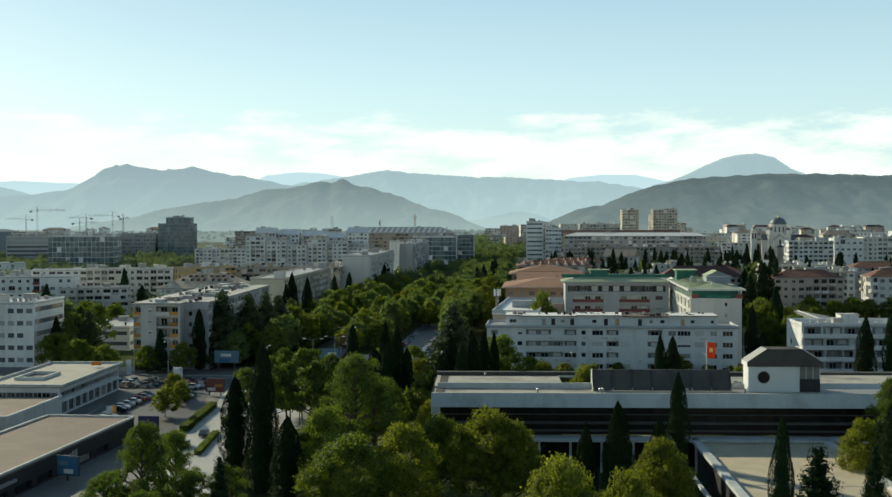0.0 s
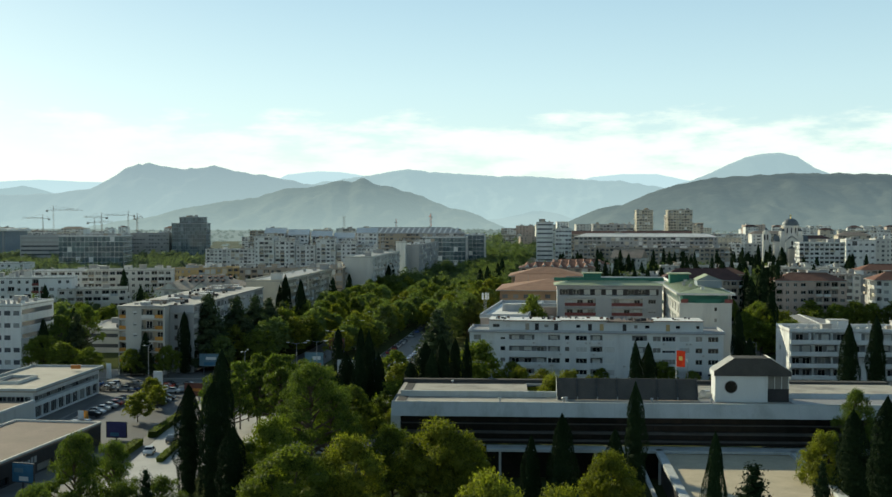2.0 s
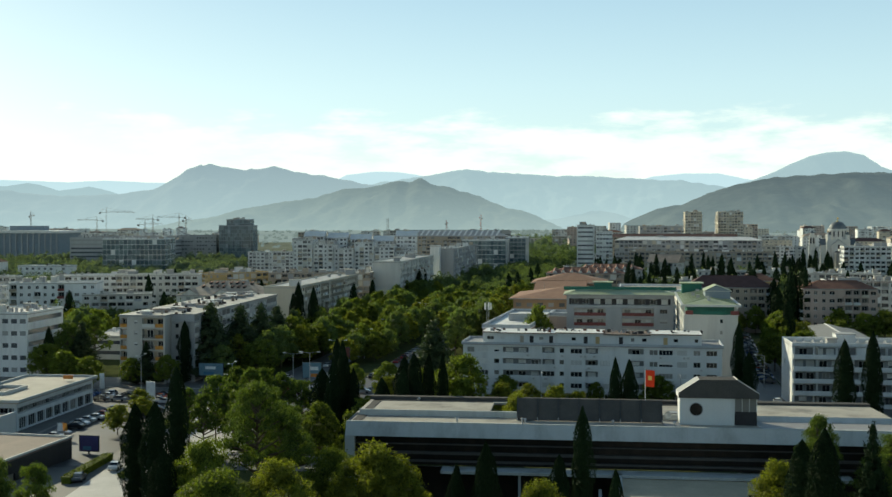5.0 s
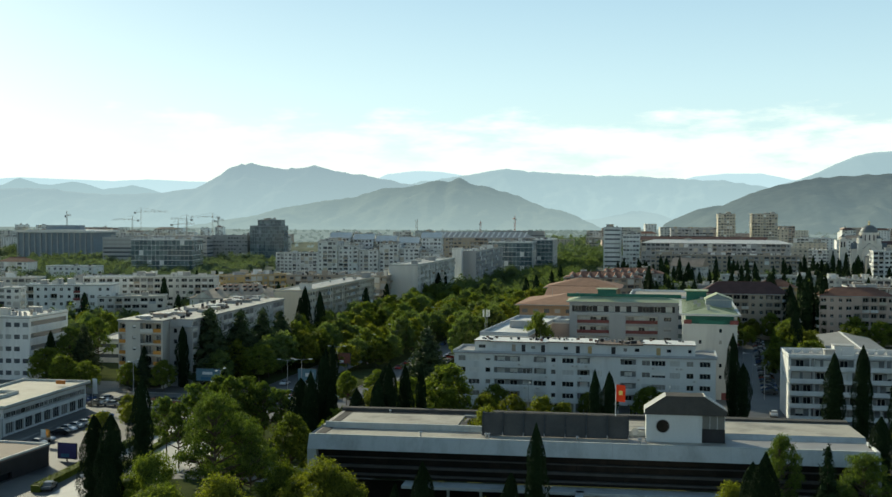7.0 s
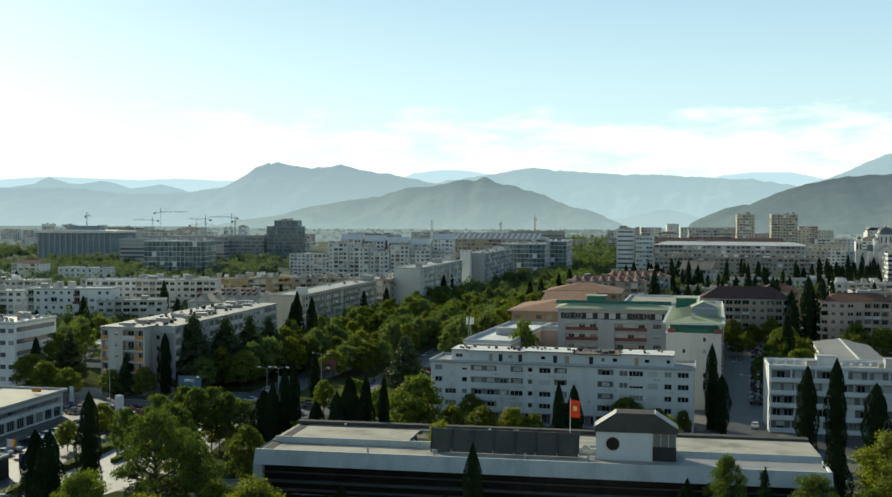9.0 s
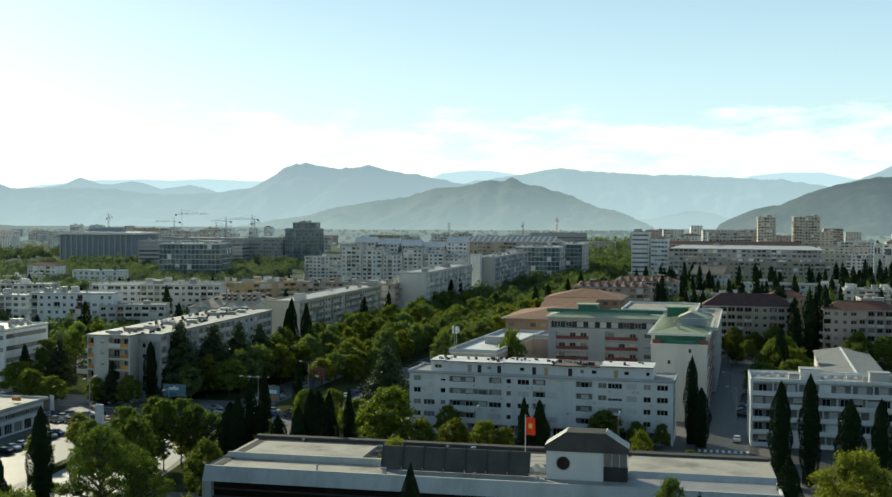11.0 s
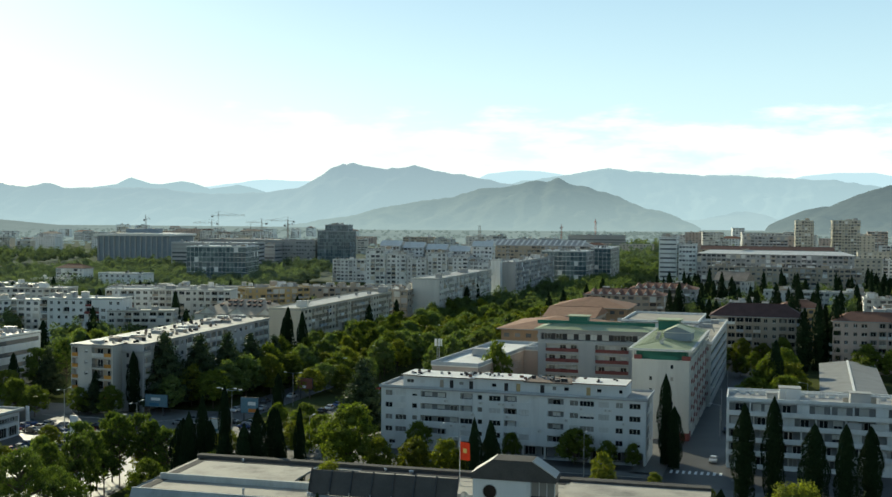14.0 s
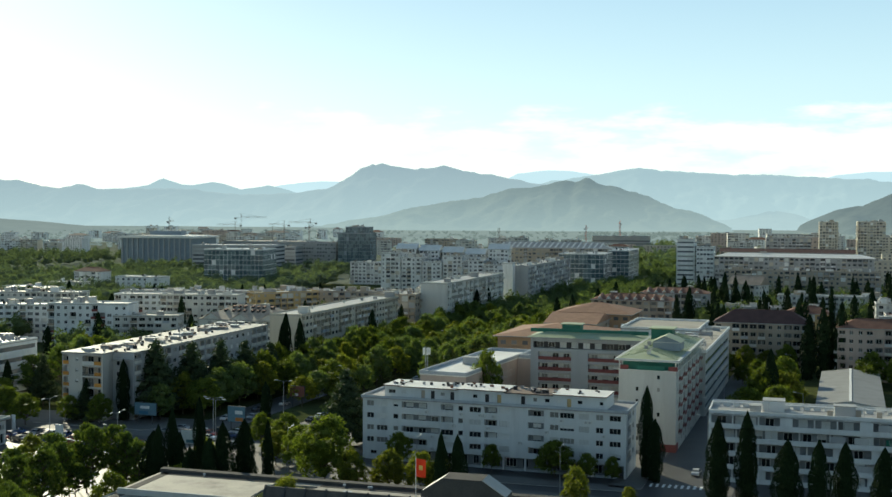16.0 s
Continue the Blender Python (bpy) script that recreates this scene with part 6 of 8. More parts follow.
shed()
block("apartment_block", "pale four-storey block with a red tiled hipped roof", 162.5, 437.5, -8, 28, 13, 19.2, "pinkish", "hip", "tile_red", 2.9, 3.2, "slab", 71, near="mid", clutter=3, rise=3.0)
block("apartment_block", "pale four-storey block with a dark red tiled roof", 120.5, 457.5, -8, 35.0, 14, 18.6, "tan", "hip", "tile_dark", 2.9, 3.2, "slab", 72, near="mid", clutter=3, rise=4.6)
block("apartment_block", "pale block with a red tiled roof", 203.0, 437.0, -8, 32, 13, 19.4, "offwhite", "hip", "tile_red", 2.9, 3.2, "slab", 73, clutter=3, rise=3.2)

# ---------------------------------------------------------------- west side of the avenue
block("office_building", "white five-storey office building with ribbon windows", -119.5, 325.5, -6, 19, 23, 18.6, "white", "flat", "roofpale", 3.4, 2.7, "mixed", 81, clutter=5, category="office building")
block("low_building", "low white building with a curved pale roof", -98.0, 366.0, -6, 16, 34, 7.5, "offwhite", "flat", "roofpale", 3.4, 3.4, "ribbon", 82, clutter=1, category="low building")
block("apartment_block", "long slab with a cream end wall and white lift houses", -50.0, 432.0, -7.5, 13.6, 108, 20.0, "cream", "flat", "roofpale", 2.85, 3.6, "slab", 83, near="mid", clutter=9, sides="r")
block("apartment_block", "tall slab with a cream end wall and crowded balconies", -17.5, 566, -7.5, 14.5, 110, 25.0, "offwhite", "flat", "roofpale", 2.9, 3.6, "slab", 84, near="mid", clutter=12, sides="r")
block("apartment_block", "dark tan low slab with flat roof", -40, 560, -7.5, 22, 30, 19.5, "tan", "flat", "roofpale", 2.9, 3.4, "slab", 85, clutter=6)
block("apartment_block", "tall slab with a thin white end wall", 9.0, 690, -7.5, 6, 6, 30, "white", "flat", "roofpale", 2.9, 3.4, "plain", 86, clutter=1, sides="", category="apartment block")
block("apartment_block", "long grey slab beside the avenue", 10.0, 697, -7.5, 14, 130, 28, "grey", "flat", "roofpale", 2.9, 3.6, "slab", 87, clutter=10, sides="r")
block("apartment_block", "long pale slab with stacked balconies", -134, 515, 5, 38, 13, 20.6, "offwhite", "flat", "roofpale", 2.9, 3.3, "slab", 88, near="mid", clutter=8, sides="f")
block("apartment_block", "ochre slab with a flat pale roof", -98, 548, 40, 34, 13, 19.6, "yellow", "flat", "roofpale", 2.9, 3.4, "slab", 89, clutter=5)
villa = block("villa", "broad house with a pale tiled hip roof and many small gables", -92.0, 462, -8, 38, 24, 14.9, "offwhite", "hip", "tile_pale", 3.0, 3.6, "plain", 90, clutter=5, rise=5.6, category="house")
for u, k in ((2.0, 8.0), (15.5, 8.5), (29.0, 7.5)):      # cross gables along the front
    gable = Geo()
    gable.poly([(0, 0, 0), (k, 0, 0), (k / 2, 0, 2.6)], M["offwhite"])
    gable.poly([(-0.4, -0.4, -0.25), (k / 2, -0.4, 2.75), (k / 2, 9, 2.75), (-0.4, 9, -0.25)][::-1], M["tile_pale"])
    gable.poly([(k / 2, -0.4, 2.75), (k + 0.4, -0.4, -0.25), (k + 0.4, 9, -0.25), (k / 2, 9, 2.75)][::-1], M["tile_pale"])
    part("gable", gable, villa, at=pose(u, -0.3, 15.0))
dormer = Geo()
dormer.box(0, 1.1, 0, 2.2, -0.6, 0.6, M["darkwall"])
dormer.poly([(-0.15, -0.25, 0.6), (1.25, -0.25, 0.6), (1.25, 2.4, 0.95), (-0.15, 2.4, 0.95)], M["tile_red"])
dormer = dormer.mesh("dormer")
for i in range(14):
    part("dormer", dormer, villa, at=pose(9 + (i % 7) * 3.0 + (i // 7) * 1.4 + (i * 5 % 3) * 0.4, 5.6 + (i // 7) * 3.2, 17.9 + (i // 7) * 1.4))
block("apartment_block", "low white slab with a flat roof", -133, 466, 12, 28, 12, 14.6, "offwhite", "flat", "rooflight", 2.9, 3.3, "slab", 91, near="mid", sides="fr", clutter=6)
block("apartment_block", "white slab with dark red balcony fronts", -164, 466, 6, 36, 14, 19.5, "white", "flat", "roofpale", 2.9, 3.4, "slab", 92, near="mid", sides="f", clutter=7, accent="redpaint")
block("apartment_block", "white stepped slab with red balconies", -160, 520, 10, 42, 13, 20, "white", "flat", "roofpale", 2.9, 3.4, "slab", 93, near="mid", sides="f", clutter=8, accent="redpaint")
block("apartment_block", "long low slab behind the stepped blocks", -190, 585, 8, 90, 13, 17, "grey", "flat", "roofpale", 2.9, 3.4, "slab", 94, clutter=12)
block("apartment_block", "long flat slab at the edge of the park", -110, 600, 2, 80, 14, 17.5, "tan", "flat", "roofpale", 2.9, 3.4, "slab", 95, clutter=12)
block("apartment_block", "white slab on a side street", -230, 480, 6, 55, 13, 17, "white", "flat", "roofpale", 2.9, 3.4, "slab", 96, clutter=9)
block("apartment_block", "off-white slab standing among trees", -255, 545, 6, 60, 13, 18, "offwhite", "flat", "roofpale", 2.9, 3.4, "slab", 97, clutter=9)
# stepped terrace flats
for i in range(6):
    block("apartment_block", "white terraced flats with stepped roofs", -92 + i * 14.5, 790 + i * 3.0, -3, 14, 26, 31 - (i % 3) * 2.5 - i * 0.7, "white", "flat", "roofpale", 2.9, 3.2, "slab", 120 + i, clutter=5, group="terraced flats")
for i in range(5):
    block("apartment_block", "white terraced flats with pitched caps", -88 + i * 17, 822 + i * 2, -3, 15, 14, 33 - (i * 5 % 4) * 1.2, "white", "gable", "whiteroof", 2.9, 3.2, "slab", 130 + i, clutter=2, rise=4, group="terraced flats")
ribbed = block("apartment_block", "long building with a ribbed pale roof", -28, 915, -2, 96, 24, 31, "tan", "hip", "roofpale", 3.0, 3.6, "slab", 140, clutter=8, rise=5)
rib = Geo()
rib.poly([(0, 0, 0), (1.6, 0, 0), (4.0, 9, 4.1), (2.4, 9, 4.1)], M["whiteroof"])
rib.poly([(0, 0, 0), (2.4, 9, 4.1), (2.4, 9, 3.3), (0, 0, -0.6)], M["whiteroof"])
rib = rib.mesh("skylight")
for k in range(19):
    part("skylight", rib, ribbed, "pale slanted roof skylight" if k == 0 else "", at=pose(5 + k * 4.5, 1.0, 31.6))
block("office_building", "white and green glass building beside the avenue", 30, 858, -6, 34, 60, 29, "white", "flat", "roofsheet", 3.4, 3.0, "glass", 141, clutter=4, category="office building")
block("office_building", "white framed glass building with a sheet roof", 66, 900, -6, 16, 70, 30, "white", "flat", "roofsheet", 3.4, 3.0, "glass", 142, clutter=4, category="office building")
# business quarter and stadium
block("office_tower", "dark green glass office tower with a stepped top", -213, 1104, 0, 34, 26, 37, "leadgrey", "flat", "roofgrey", 3.6, 2.2, "glass", 150, clutter=2, category="office tower")
block("office_tower", "upper part of the dark glass tower", -206, 1108, 0, 24, 20, 43, "leadgrey", "flat", "roofgrey", 3.6, 2.2, "glass", 151, clutter=2, category="office tower")
block("office_building", "grey unfinished concrete office block", -255, 1110, 0, 38, 30, 27, "concrete", "flat", "roofgrey", 3.6, 3.0, "plain", 152, clutter=5, category="office building")
block("office_building", "grey office block with a dark top", -282, 1085, 0, 30, 30, 23, "grey", "flat", "roofgrey", 3.6, 3.0, "ribbon", 153, clutter=4, category="office building")
block("office_building", "wide white office building with pale blue glass and a pale roof", -238, 818, 4, 46, 40, 31.0, "white", "flat", "roofsheet", 3.8, 3.0, "glass", 154, clutter=5, category="office building")
block("office_building", "long grey office block with glass bands", -330, 1010, 4, 80, 40, 27, "grey", "flat", "roofsheet", 3.8, 3.4, "ribbon", 155, clutter=5, category="office building")
ring = block("stadium", "broad grey stadium with a bright roof edge", -482, 1168, 0, 84, 70, 29, "leadgrey", "flat", "rooflight", 6.0, 5.0, "plain", 156, clutter=3, sides="", category="stadium")
# white rim stands in for the sun glint along the stand roof
slab = Geo()
for k in range(24):
    a0, a1 = math.pi * k / 24, math.pi * (k + 1) / 24
    x0, x1 = 42 - 45 * math.cos(a0), 42 - 45 * math.cos(a1)
    slab.box(x0, x1, -3, 73, 28.2, 29.8 + 1.4 * math.sin((a0 + a1) / 2), M["whiteroof"])
pier = Geo()
pier.box(0, 1.4, -1.6, -0.1, 0, 28.0, M["grey"])
pier = pier.mesh("pier")
for k in range(14):
    part("pier", pier, ring, "grey concrete pier" if k == 0 else "", at=pose(1.0 + k * 6.2, 0, 0))
part("roof_rim", slab, ring, "bright shallow-arched stand roof")
slab = Geo()
slab.box(20, 58, 30, 44, 29.4, 36, M["leadgrey"])
part("roof_box", slab, ring, "dark box above the stand roof")
block("stadium", "long low stand with a bright flat roof", -390, 1240, 0, 96, 60, 23, "grey", "flat", "rooflight", 6.0, 5.0, "ribbon", 157, clutter=3, category="stadium")
block("apartment_block", "white apartment block beside the park", -146, 905, -2, 48, 14, 18, "white", "flat", "roofpale", 2.9, 3.4, "slab", 158, clutter=6)
block("apartment_block", "reddish tan block of many storeys", -160, 1290, 0, 36, 18, 26, "tan", "flat", "roofpale", 2.9, 3.4, "slab", 159, clutter=3)
for i in range(5):
    block("apartment_tower", "pale tower block with dark window bands", -118 + i * 30, 1260 + (i % 2) * 50, 0, 22, 18, 25 + (i % 3) * 2, "offwhite", "flat", "roofpale", 2.9, 3.4, "slab", 160 + i, clutter=3, group="tower blocks beyond the terraces", category="apartment tower")
block("office_building", "long grey concrete shell of a building", 24, 1540, 0, 78, 30, 24, "concrete", "flat", "roofgrey", 3.6, 4.0, "ribbon", 170, clutter=3, category="office building")

# ---------------------------------------------------------------- east side
block("apartment_tower", "white and teal glazed corner tower with bands of windows", 116.8, 836, -8, 13, 16, 41, "white", "flat", "roofpale", 3.3, 2.8, "ribbon", 180, clutter=3, category="apartment tower")
block("apartment_tower", "white gridded tower beside the glazed one", 130.5, 829, -8, 12, 18, 36, "white", "flat", "roofpale", 3.3, 2.6, "plain", 181, clutter=2, category="apartment tower")
block("apartment_block", "very long block with a pale vaulted sheet roof", 142, 812, -14, 104, 16, 30.6, "grey", "hip", "whiteroof", 3.0, 3.4, "slab", 182, clutter=10, rise=2.4)
block("apartment_block", "long lower grey block in front of the vaulted roof", 146, 768, -12, 96, 14, 23.5, "tan", "flat", "roofgrey", 3.0, 3.4, "slab", 183, clutter=14)
block("apartment_block", "tall grey block behind the long roof", 150, 880, -12, 96, 16, 31, "tan", "gable", "tile_dark", 3.0, 3.4, "slab", 184, rise=2.6, clutter=4)
block("apartment_block", "grey stepped block near the towers", 205, 1080, -4, 40, 16, 36, "grey", "flat", "roofpale", 2.9, 3.2, "slab", 188, clutter=5)
block("apartment_block", "white block with a low tiled roof among cypresses", 141, 668, -30, 19, 12, 21, "offwhite", "gable", "tile_grey", 2.9, 3.2, "slab", 189, clutter=6, rise=5)
block("apartment_block", "low flat grey block among cypresses", 130, 590, -6, 50, 12, 14, "grey", "flat", "roofpale", 2.9, 3.4, "slab", 190, clutter=8)
block("apartment_block", "low white block among cypresses", 165, 640, -10, 52, 12, 17, "offwhite", "flat", "roofpale", 2.9, 3.4, "slab", 191, clutter=8)
block("apartment_block", "pale block with a cluttered stepped roof", 191, 495, -8, 30, 14, 19, "offwhite", "flat", "tile_red", 2.9, 3.2, "slab", 195, clutter=12)
block("apartment_block", "stepped pale block with roof huts", 197, 545, -8, 36, 14, 20, "offwhite", "flat", "roofpale", 2.9, 3.2, "slab", 196, clutter=12)
block("apartment_block", "grey block with a windowless concrete end", 222, 500, -8, 26, 14, 18, "concrete", "flat", "roofpale", 2.9, 3.2, "slab", 197, clutter=4)
block("apartment_block", "pale block with a red tiled hip roof", 250, 560, -8, 34, 14, 18, "pinkish", "hip", "tile_red", 2.9, 3.2, "slab", 198, clutter=4)
block("apartment_block", "low tan house with dark red tiles", 128, 520, -8, 30, 12, 13, "tan", "hip", "tile_dark", 2.9, 3.2, "slab", 199, clutter=4)
block("apartment_block", "ochre block with a red tiled roof behind cypresses", 152, 500, -8, 18, 12, 19, "yellow", "hip", "tile_red", 2.9, 3.2, "slab", 200, clutter=4)

block("apartment_tower", "tall cream tower block with pale vertical strips", 261.0, 1136, -6, 17, 18, 55.5 - ground_z(261, 1136), "cream", "flat", "roofpale", 2.9, 3.0, "slab", 185, clutter=3, category="apartment tower", group="pair of towers")
block("apartment_tower", "tall cream and grey tower block with pale strips", 301.5, 1165, -6, 26, 18, 56.0 - ground_z(301, 1165), "cream", "flat", "roofpale", 2.9, 3.0, "slab", 186, clutter=3, category="apartment tower", group="pair of towers")
block("apartment_tower", "grey tower block between the taller pair", 318, 1240, -6, 10, 16, 51 - ground_z(318, 1240), "grey", "flat", "roofpale", 2.9, 3.0, "slab", 187, clutter=2, category="apartment tower")
block("apartment_block", "cream white block with deep balconies lit along its roof", 272.5, 705, -8, 29, 13, 29.5 - ground_z(272, 705), "white", "flat", "roofpale", 2.9, 3.2, "slab", 192, near="mid", clutter=8, sides="fl")
block("public_hall", "plain white building with two rows of square windows", 306.5, 712, -8, 19, 15, 31.0 - ground_z(306, 712), "white", "flat", "roofpale", 4.2, 3.6, "plain", 193, clutter=2, sides="fl", category="public building")
block("apartment_block", "off-white apartment block beside the hall", 329, 718, -8, 46, 13, 31.5 - ground_z(329, 718), "offwhite", "flat", "roofpale", 2.9, 3.2, "slab", 194, clutter=6, sides="fl")


# ---------------------------------------------------------------- church
def church(x, y):
    z = ground_z(x, y)
    root = thing("church", "pale stone domed church with a grey dome and a gilded cross", "church", x, y, z, -14)
    u = 18.0 - z                                       # level of the church yard above the ground there
    g = Geo()
    g.box(-8, 8, -8, 8, 0, u + 15, M["stone"])
    part("nave", g, root)
    for a in range(4):
        g = Geo()
        at = pose(0, 0, 0, 0, 0, 90 * a)
        g.box(-4.6, 4.6, -11.5, -8, 0, u + 11, M["stone"], at)
        g.poly([(-5, -11.9, u + 11), (0, -11.9, u + 15.4), (0, -4, u + 15.4), (-5, -4, u + 11)], M["leadroof"], at)
        g.poly([(5, -4, u + 11), (0, -4, u + 15.4), (0, -11.9, u + 15.4), (5, -11.9, u + 11)], M["leadroof"], at)
        g.poly([(-4.6, -11.5, u + 11), (4.6, -11.5, u + 11), (0, -11.5, u + 15)], M["stone"], at)
        g.tube((0, -11.5, 0), (0, -11.5, u + 6), 3.2, 3.2, M["stone"], 16)
        g.tube((0, -11.5, u + 6), (0, -11.5, u + 8), 3.4, 0.2, M["leadroof"], 16)
        arm = part("arm", g, root)
        w = Geo()
        w.box(-0.6, 0.6, -11.62, -11.5, u + 8.4, u + 11.4, M["darkwall"], at)
        part("window", w, arm)
    for sx, sy in ((-1, -1), (1, -1), (-1, 1), (1, 1)):
        g = Geo()
        g.tube((sx * 6.2, sy * 6.2, u + 15), (sx * 6.2, sy * 6.2, u + 18.5), 1.5, 1.5, M["stone"], 12)
        g.tube((sx * 6.2, sy * 6.2, u + 18.5), (sx * 6.2, sy * 6.2, u + 20.6), 1.6, 0.15, M["leadroof"], 12)
        g.tube((sx * 6.2, sy * 6.2, u + 20.4), (sx * 6.2, sy * 6.2, u + 21.8), 0.14, 0.1, M["gold"], 6)
        part("turret", g, root)
    g = Geo()
    g.tube((0, 0, u + 15), (0, 0, u + 22), 6.6, 6.4, M["stone"], 28)
    g.tube((0, 0, u + 22), (0, 0, u + 22.6), 6.9, 6.7, M["stone"], 28)
    drum = part("drum", g, root)
    for i in range(14):
        w = Geo()
        w.box(-0.4, 0.4, -6.7, -6.5, u + 17, u + 21, M["darkwall"], pose(0, 0, 0, 0, 0, 360 / 14 * i))
        part("window", w, drum)
    g = Geo()
    rad, hz = 6.0, 5.4
    for j in range(8):
        a0, a1 = math.pi / 2 * j / 8, math.pi / 2 * (j + 1) / 8
        for i in range(24):
            t0, t1 = 2 * math.pi * i / 24, 2 * math.pi * (i + 1) / 24
            g.poly([(rad * math.cos(a) * math.cos(t), rad * math.cos(a) * math.sin(t), u + 22.6 + hz * math.sin(a)) for a, t in ((a0, t0), (a0, t1), (a1, t1), (a1, t0))], M["leadroof"])
    part("dome", g, root, "grey lead dome")
    g = Geo()
    g.tube((0, 0, u + 27.8), (0, 0, u + 28.8), 0.9, 0.3, M["gold"], 8)
    g.box(-0.15, 0.15, -0.1, 0.1, u + 28.6, u + 31, M["gold"])
    g.box(-0.9, 0.9, -0.1, 0.1, u + 29.7, u + 30.1, M["gold"])
    part("cross", g, root, "gilded cross")
    g = Geo()
    tx, ty = -17.0, 4.0
    g.box(tx - 2.2, tx + 2.2, ty - 2.2, ty + 2.2, 0, u + 17.4, M["stone"])
    g.box(tx - 2.5, tx + 2.5, ty - 2.5, ty + 2.5, u + 17.4, u + 17.9, M["stone"])
    tw = part("bell_tower", g, root)
    g = Geo()
    g.tube((tx, ty, u + 17.9), (tx, ty, u + 19.4), 1.7, 1.6, M["stone"], 10)
    g.tube((tx, ty, u + 19.4), (tx, ty, u + 21.2), 1.8, 0.2, M["leadroof"], 10)
    part("cap", g, tw, "small grey cap")
    for dx in (-1.0, 1.0):
        w = Geo()
        w.box(tx + dx - 0.5, tx + dx + 0.5, ty - 2.3, ty - 2.2, u + 12, u + 16, M["darkwall"])
        part("opening", w, tw)
    return root


church(298, 791)


# ---------------------------------------------------------------- the town beyond: many small blocks
def town():
    r = random.Random(77)
    walls = ("white", "offwhite", "white", "cream", "pinkish", "offwhite", "cream", "white")
    zones = [(-620, -260, 420, 760, 20, 9, 19), (330, 640, 500, 800, 16, 9, 18), (250, 420, 600, 760, 7, 10, 17), (330, 760, 900, 1300, 46, 14, 30),
             (150, 420, 1200, 1700, 38, 14, 34), (-760, -330, 1320, 1800, 36, 12, 24), (-120, 60, 620, 760, 0, 10, 16), (-300, 200, 1360, 1500, 14, 12, 20),
             (100, 330, 930, 1060, 12, 12, 26), (330, 560, 880, 1000, 12, 14, 24), (420, 900, 1300, 2000, 26, 14, 30), (-1100, -480, 1350, 2300, 46, 10, 20)]
    for x0, x1, y0, y1, n, h0, h1 in zones:
        for i in range(n):
            x, y = r.uniform(x0, x1), r.uniform(y0, y1)
            if not (clear(x, y, 6) and clear(x + 20, y, 4) and clear(x + 30, y + 8, 4)):
                continue
            hip = r.random() < 0.16
            block("house", "pale distant town block with rows of windows", x, y, r.choice((-8, -8, 6, 2, -16)), r.uniform(16, 44), r.uniform(11, 15), r.uniform(h0, h1),
                  r.choice(walls), "hip" if hip else "flat", r.choice(("tile_red", "tile_grey", "tile_dark")) if hip else "roofpale", 2.9, 4.2, r.choice(("slab", "plain")),
                  1000 + int(x * 7 + y), clutter=r.choice((0, 1, 2)) if not hip else 0, sides="f", category="town block", group="blocks of the distant town")


town()

# ---------------------------------------------------------------- trees
def leaf_mesh(name, centres, normals_out, size, mat, seed, core=None, stretch=(1, 1, 1)):
    """Many small folded leaves or sprays round the given points."""
    rs = np.random.RandomState(seed)
    n = len(centres)
    c = np.asarray(centres)
    a = rs.normal(size=(n, 3))
    a /= np.linalg.norm(a, axis=1)[:, None]
    o = np.asarray(normals_out) + rs.normal(scale=0.62, size=(n, 3))
    o /= np.linalg.norm(o, axis=1)[:, None] + 1e-9
    u = np.cross(o, a)
    u /= np.linalg.norm(u, axis=1)[:, None] + 1e-9
    v = np.cross(o, u)
    s = size * rs.uniform(0.6, 1.35, size=(n, 1))
    st = np.asarray(stretch)
    p0, p1, p2 = c - u * s * st, c + (v * 0.6 + u * 0.25) * s * st, c + (u * 0.8 - v * 0.45) * s * st
    verts = np.stack([p0, p1, p2], 1).reshape(-1, 3)
    faces = np.arange(3 * n).reshape(-1, 3).tolist()
    verts = verts.tolist()
    if core is not None:
        k = len(verts)
        verts += core[0]
        faces += [tuple(i + k for i in f) for f in core[1]]
    me = bpy.data.meshes.new(name)
    me.from_pydata(verts, [], faces)
    me.materials.append(mat)
    me.update()
    return me


def lumps_core(lumps, shrink=0.72, n=6):
    """Rough dark inner bodies of the crown, so that it is not see-through."""
    verts, faces = [], []
    for (cx, cy, cz), (rx, ry, rz) in lumps:
        k = len(verts)
        m = n + 2
        for j in range(1, n):
            t = math.pi * j / n
            for i in range(m):
                p = 2 * math.pi * (i + 0.5 * (j % 2)) / m
                w = shrink * (0.85 + 0.3 * noise.noise(Vector((cx + math.cos(p), cy + math.sin(p), cz + t))))
                verts.append((cx + rx * w * math.sin(t) * math.cos(p), cy + ry * w * math.sin(t) * math.sin(p), cz + rz * w * math.cos(t)))
        for j in range(n - 2):
            for i in range(m):
                faces.append((k + j * m + i, k + j * m + (i + 1) % m, k + (j + 1) * m + (i + 1) % m, k + (j + 1) * m + i))
        faces.append(tuple(k + i for i in range(m)))
        faces.append(tuple(k + (n - 2) * m + i for i in reversed(range(m))))
    return verts, faces


def on_lumps(lumps, count, rs, down=0.35, reach=(0.7, 1.1)):
    """Points on the upper and outer shells of the lumps."""
    vol = np.array([r[0] * r[1] + r[1] * r[2] for _, r in lumps])
    pick = rs.choice(len(lumps), size=count, p=vol / vol.sum())
    d = rs.normal(size=(count, 3))
    d /= np.linalg.norm(d, axis=1)[:, None]
    d[:, 2] = np.where(d[:, 2] < -down, -d[:, 2], d[:, 2])
    c = np.array([l[0] for l in lumps])[pick]
    r = np.array([l[1] for l in lumps])[pick]
    f = rs.uniform(*reach, size=(count, 1))
    return c + d * r * f, d


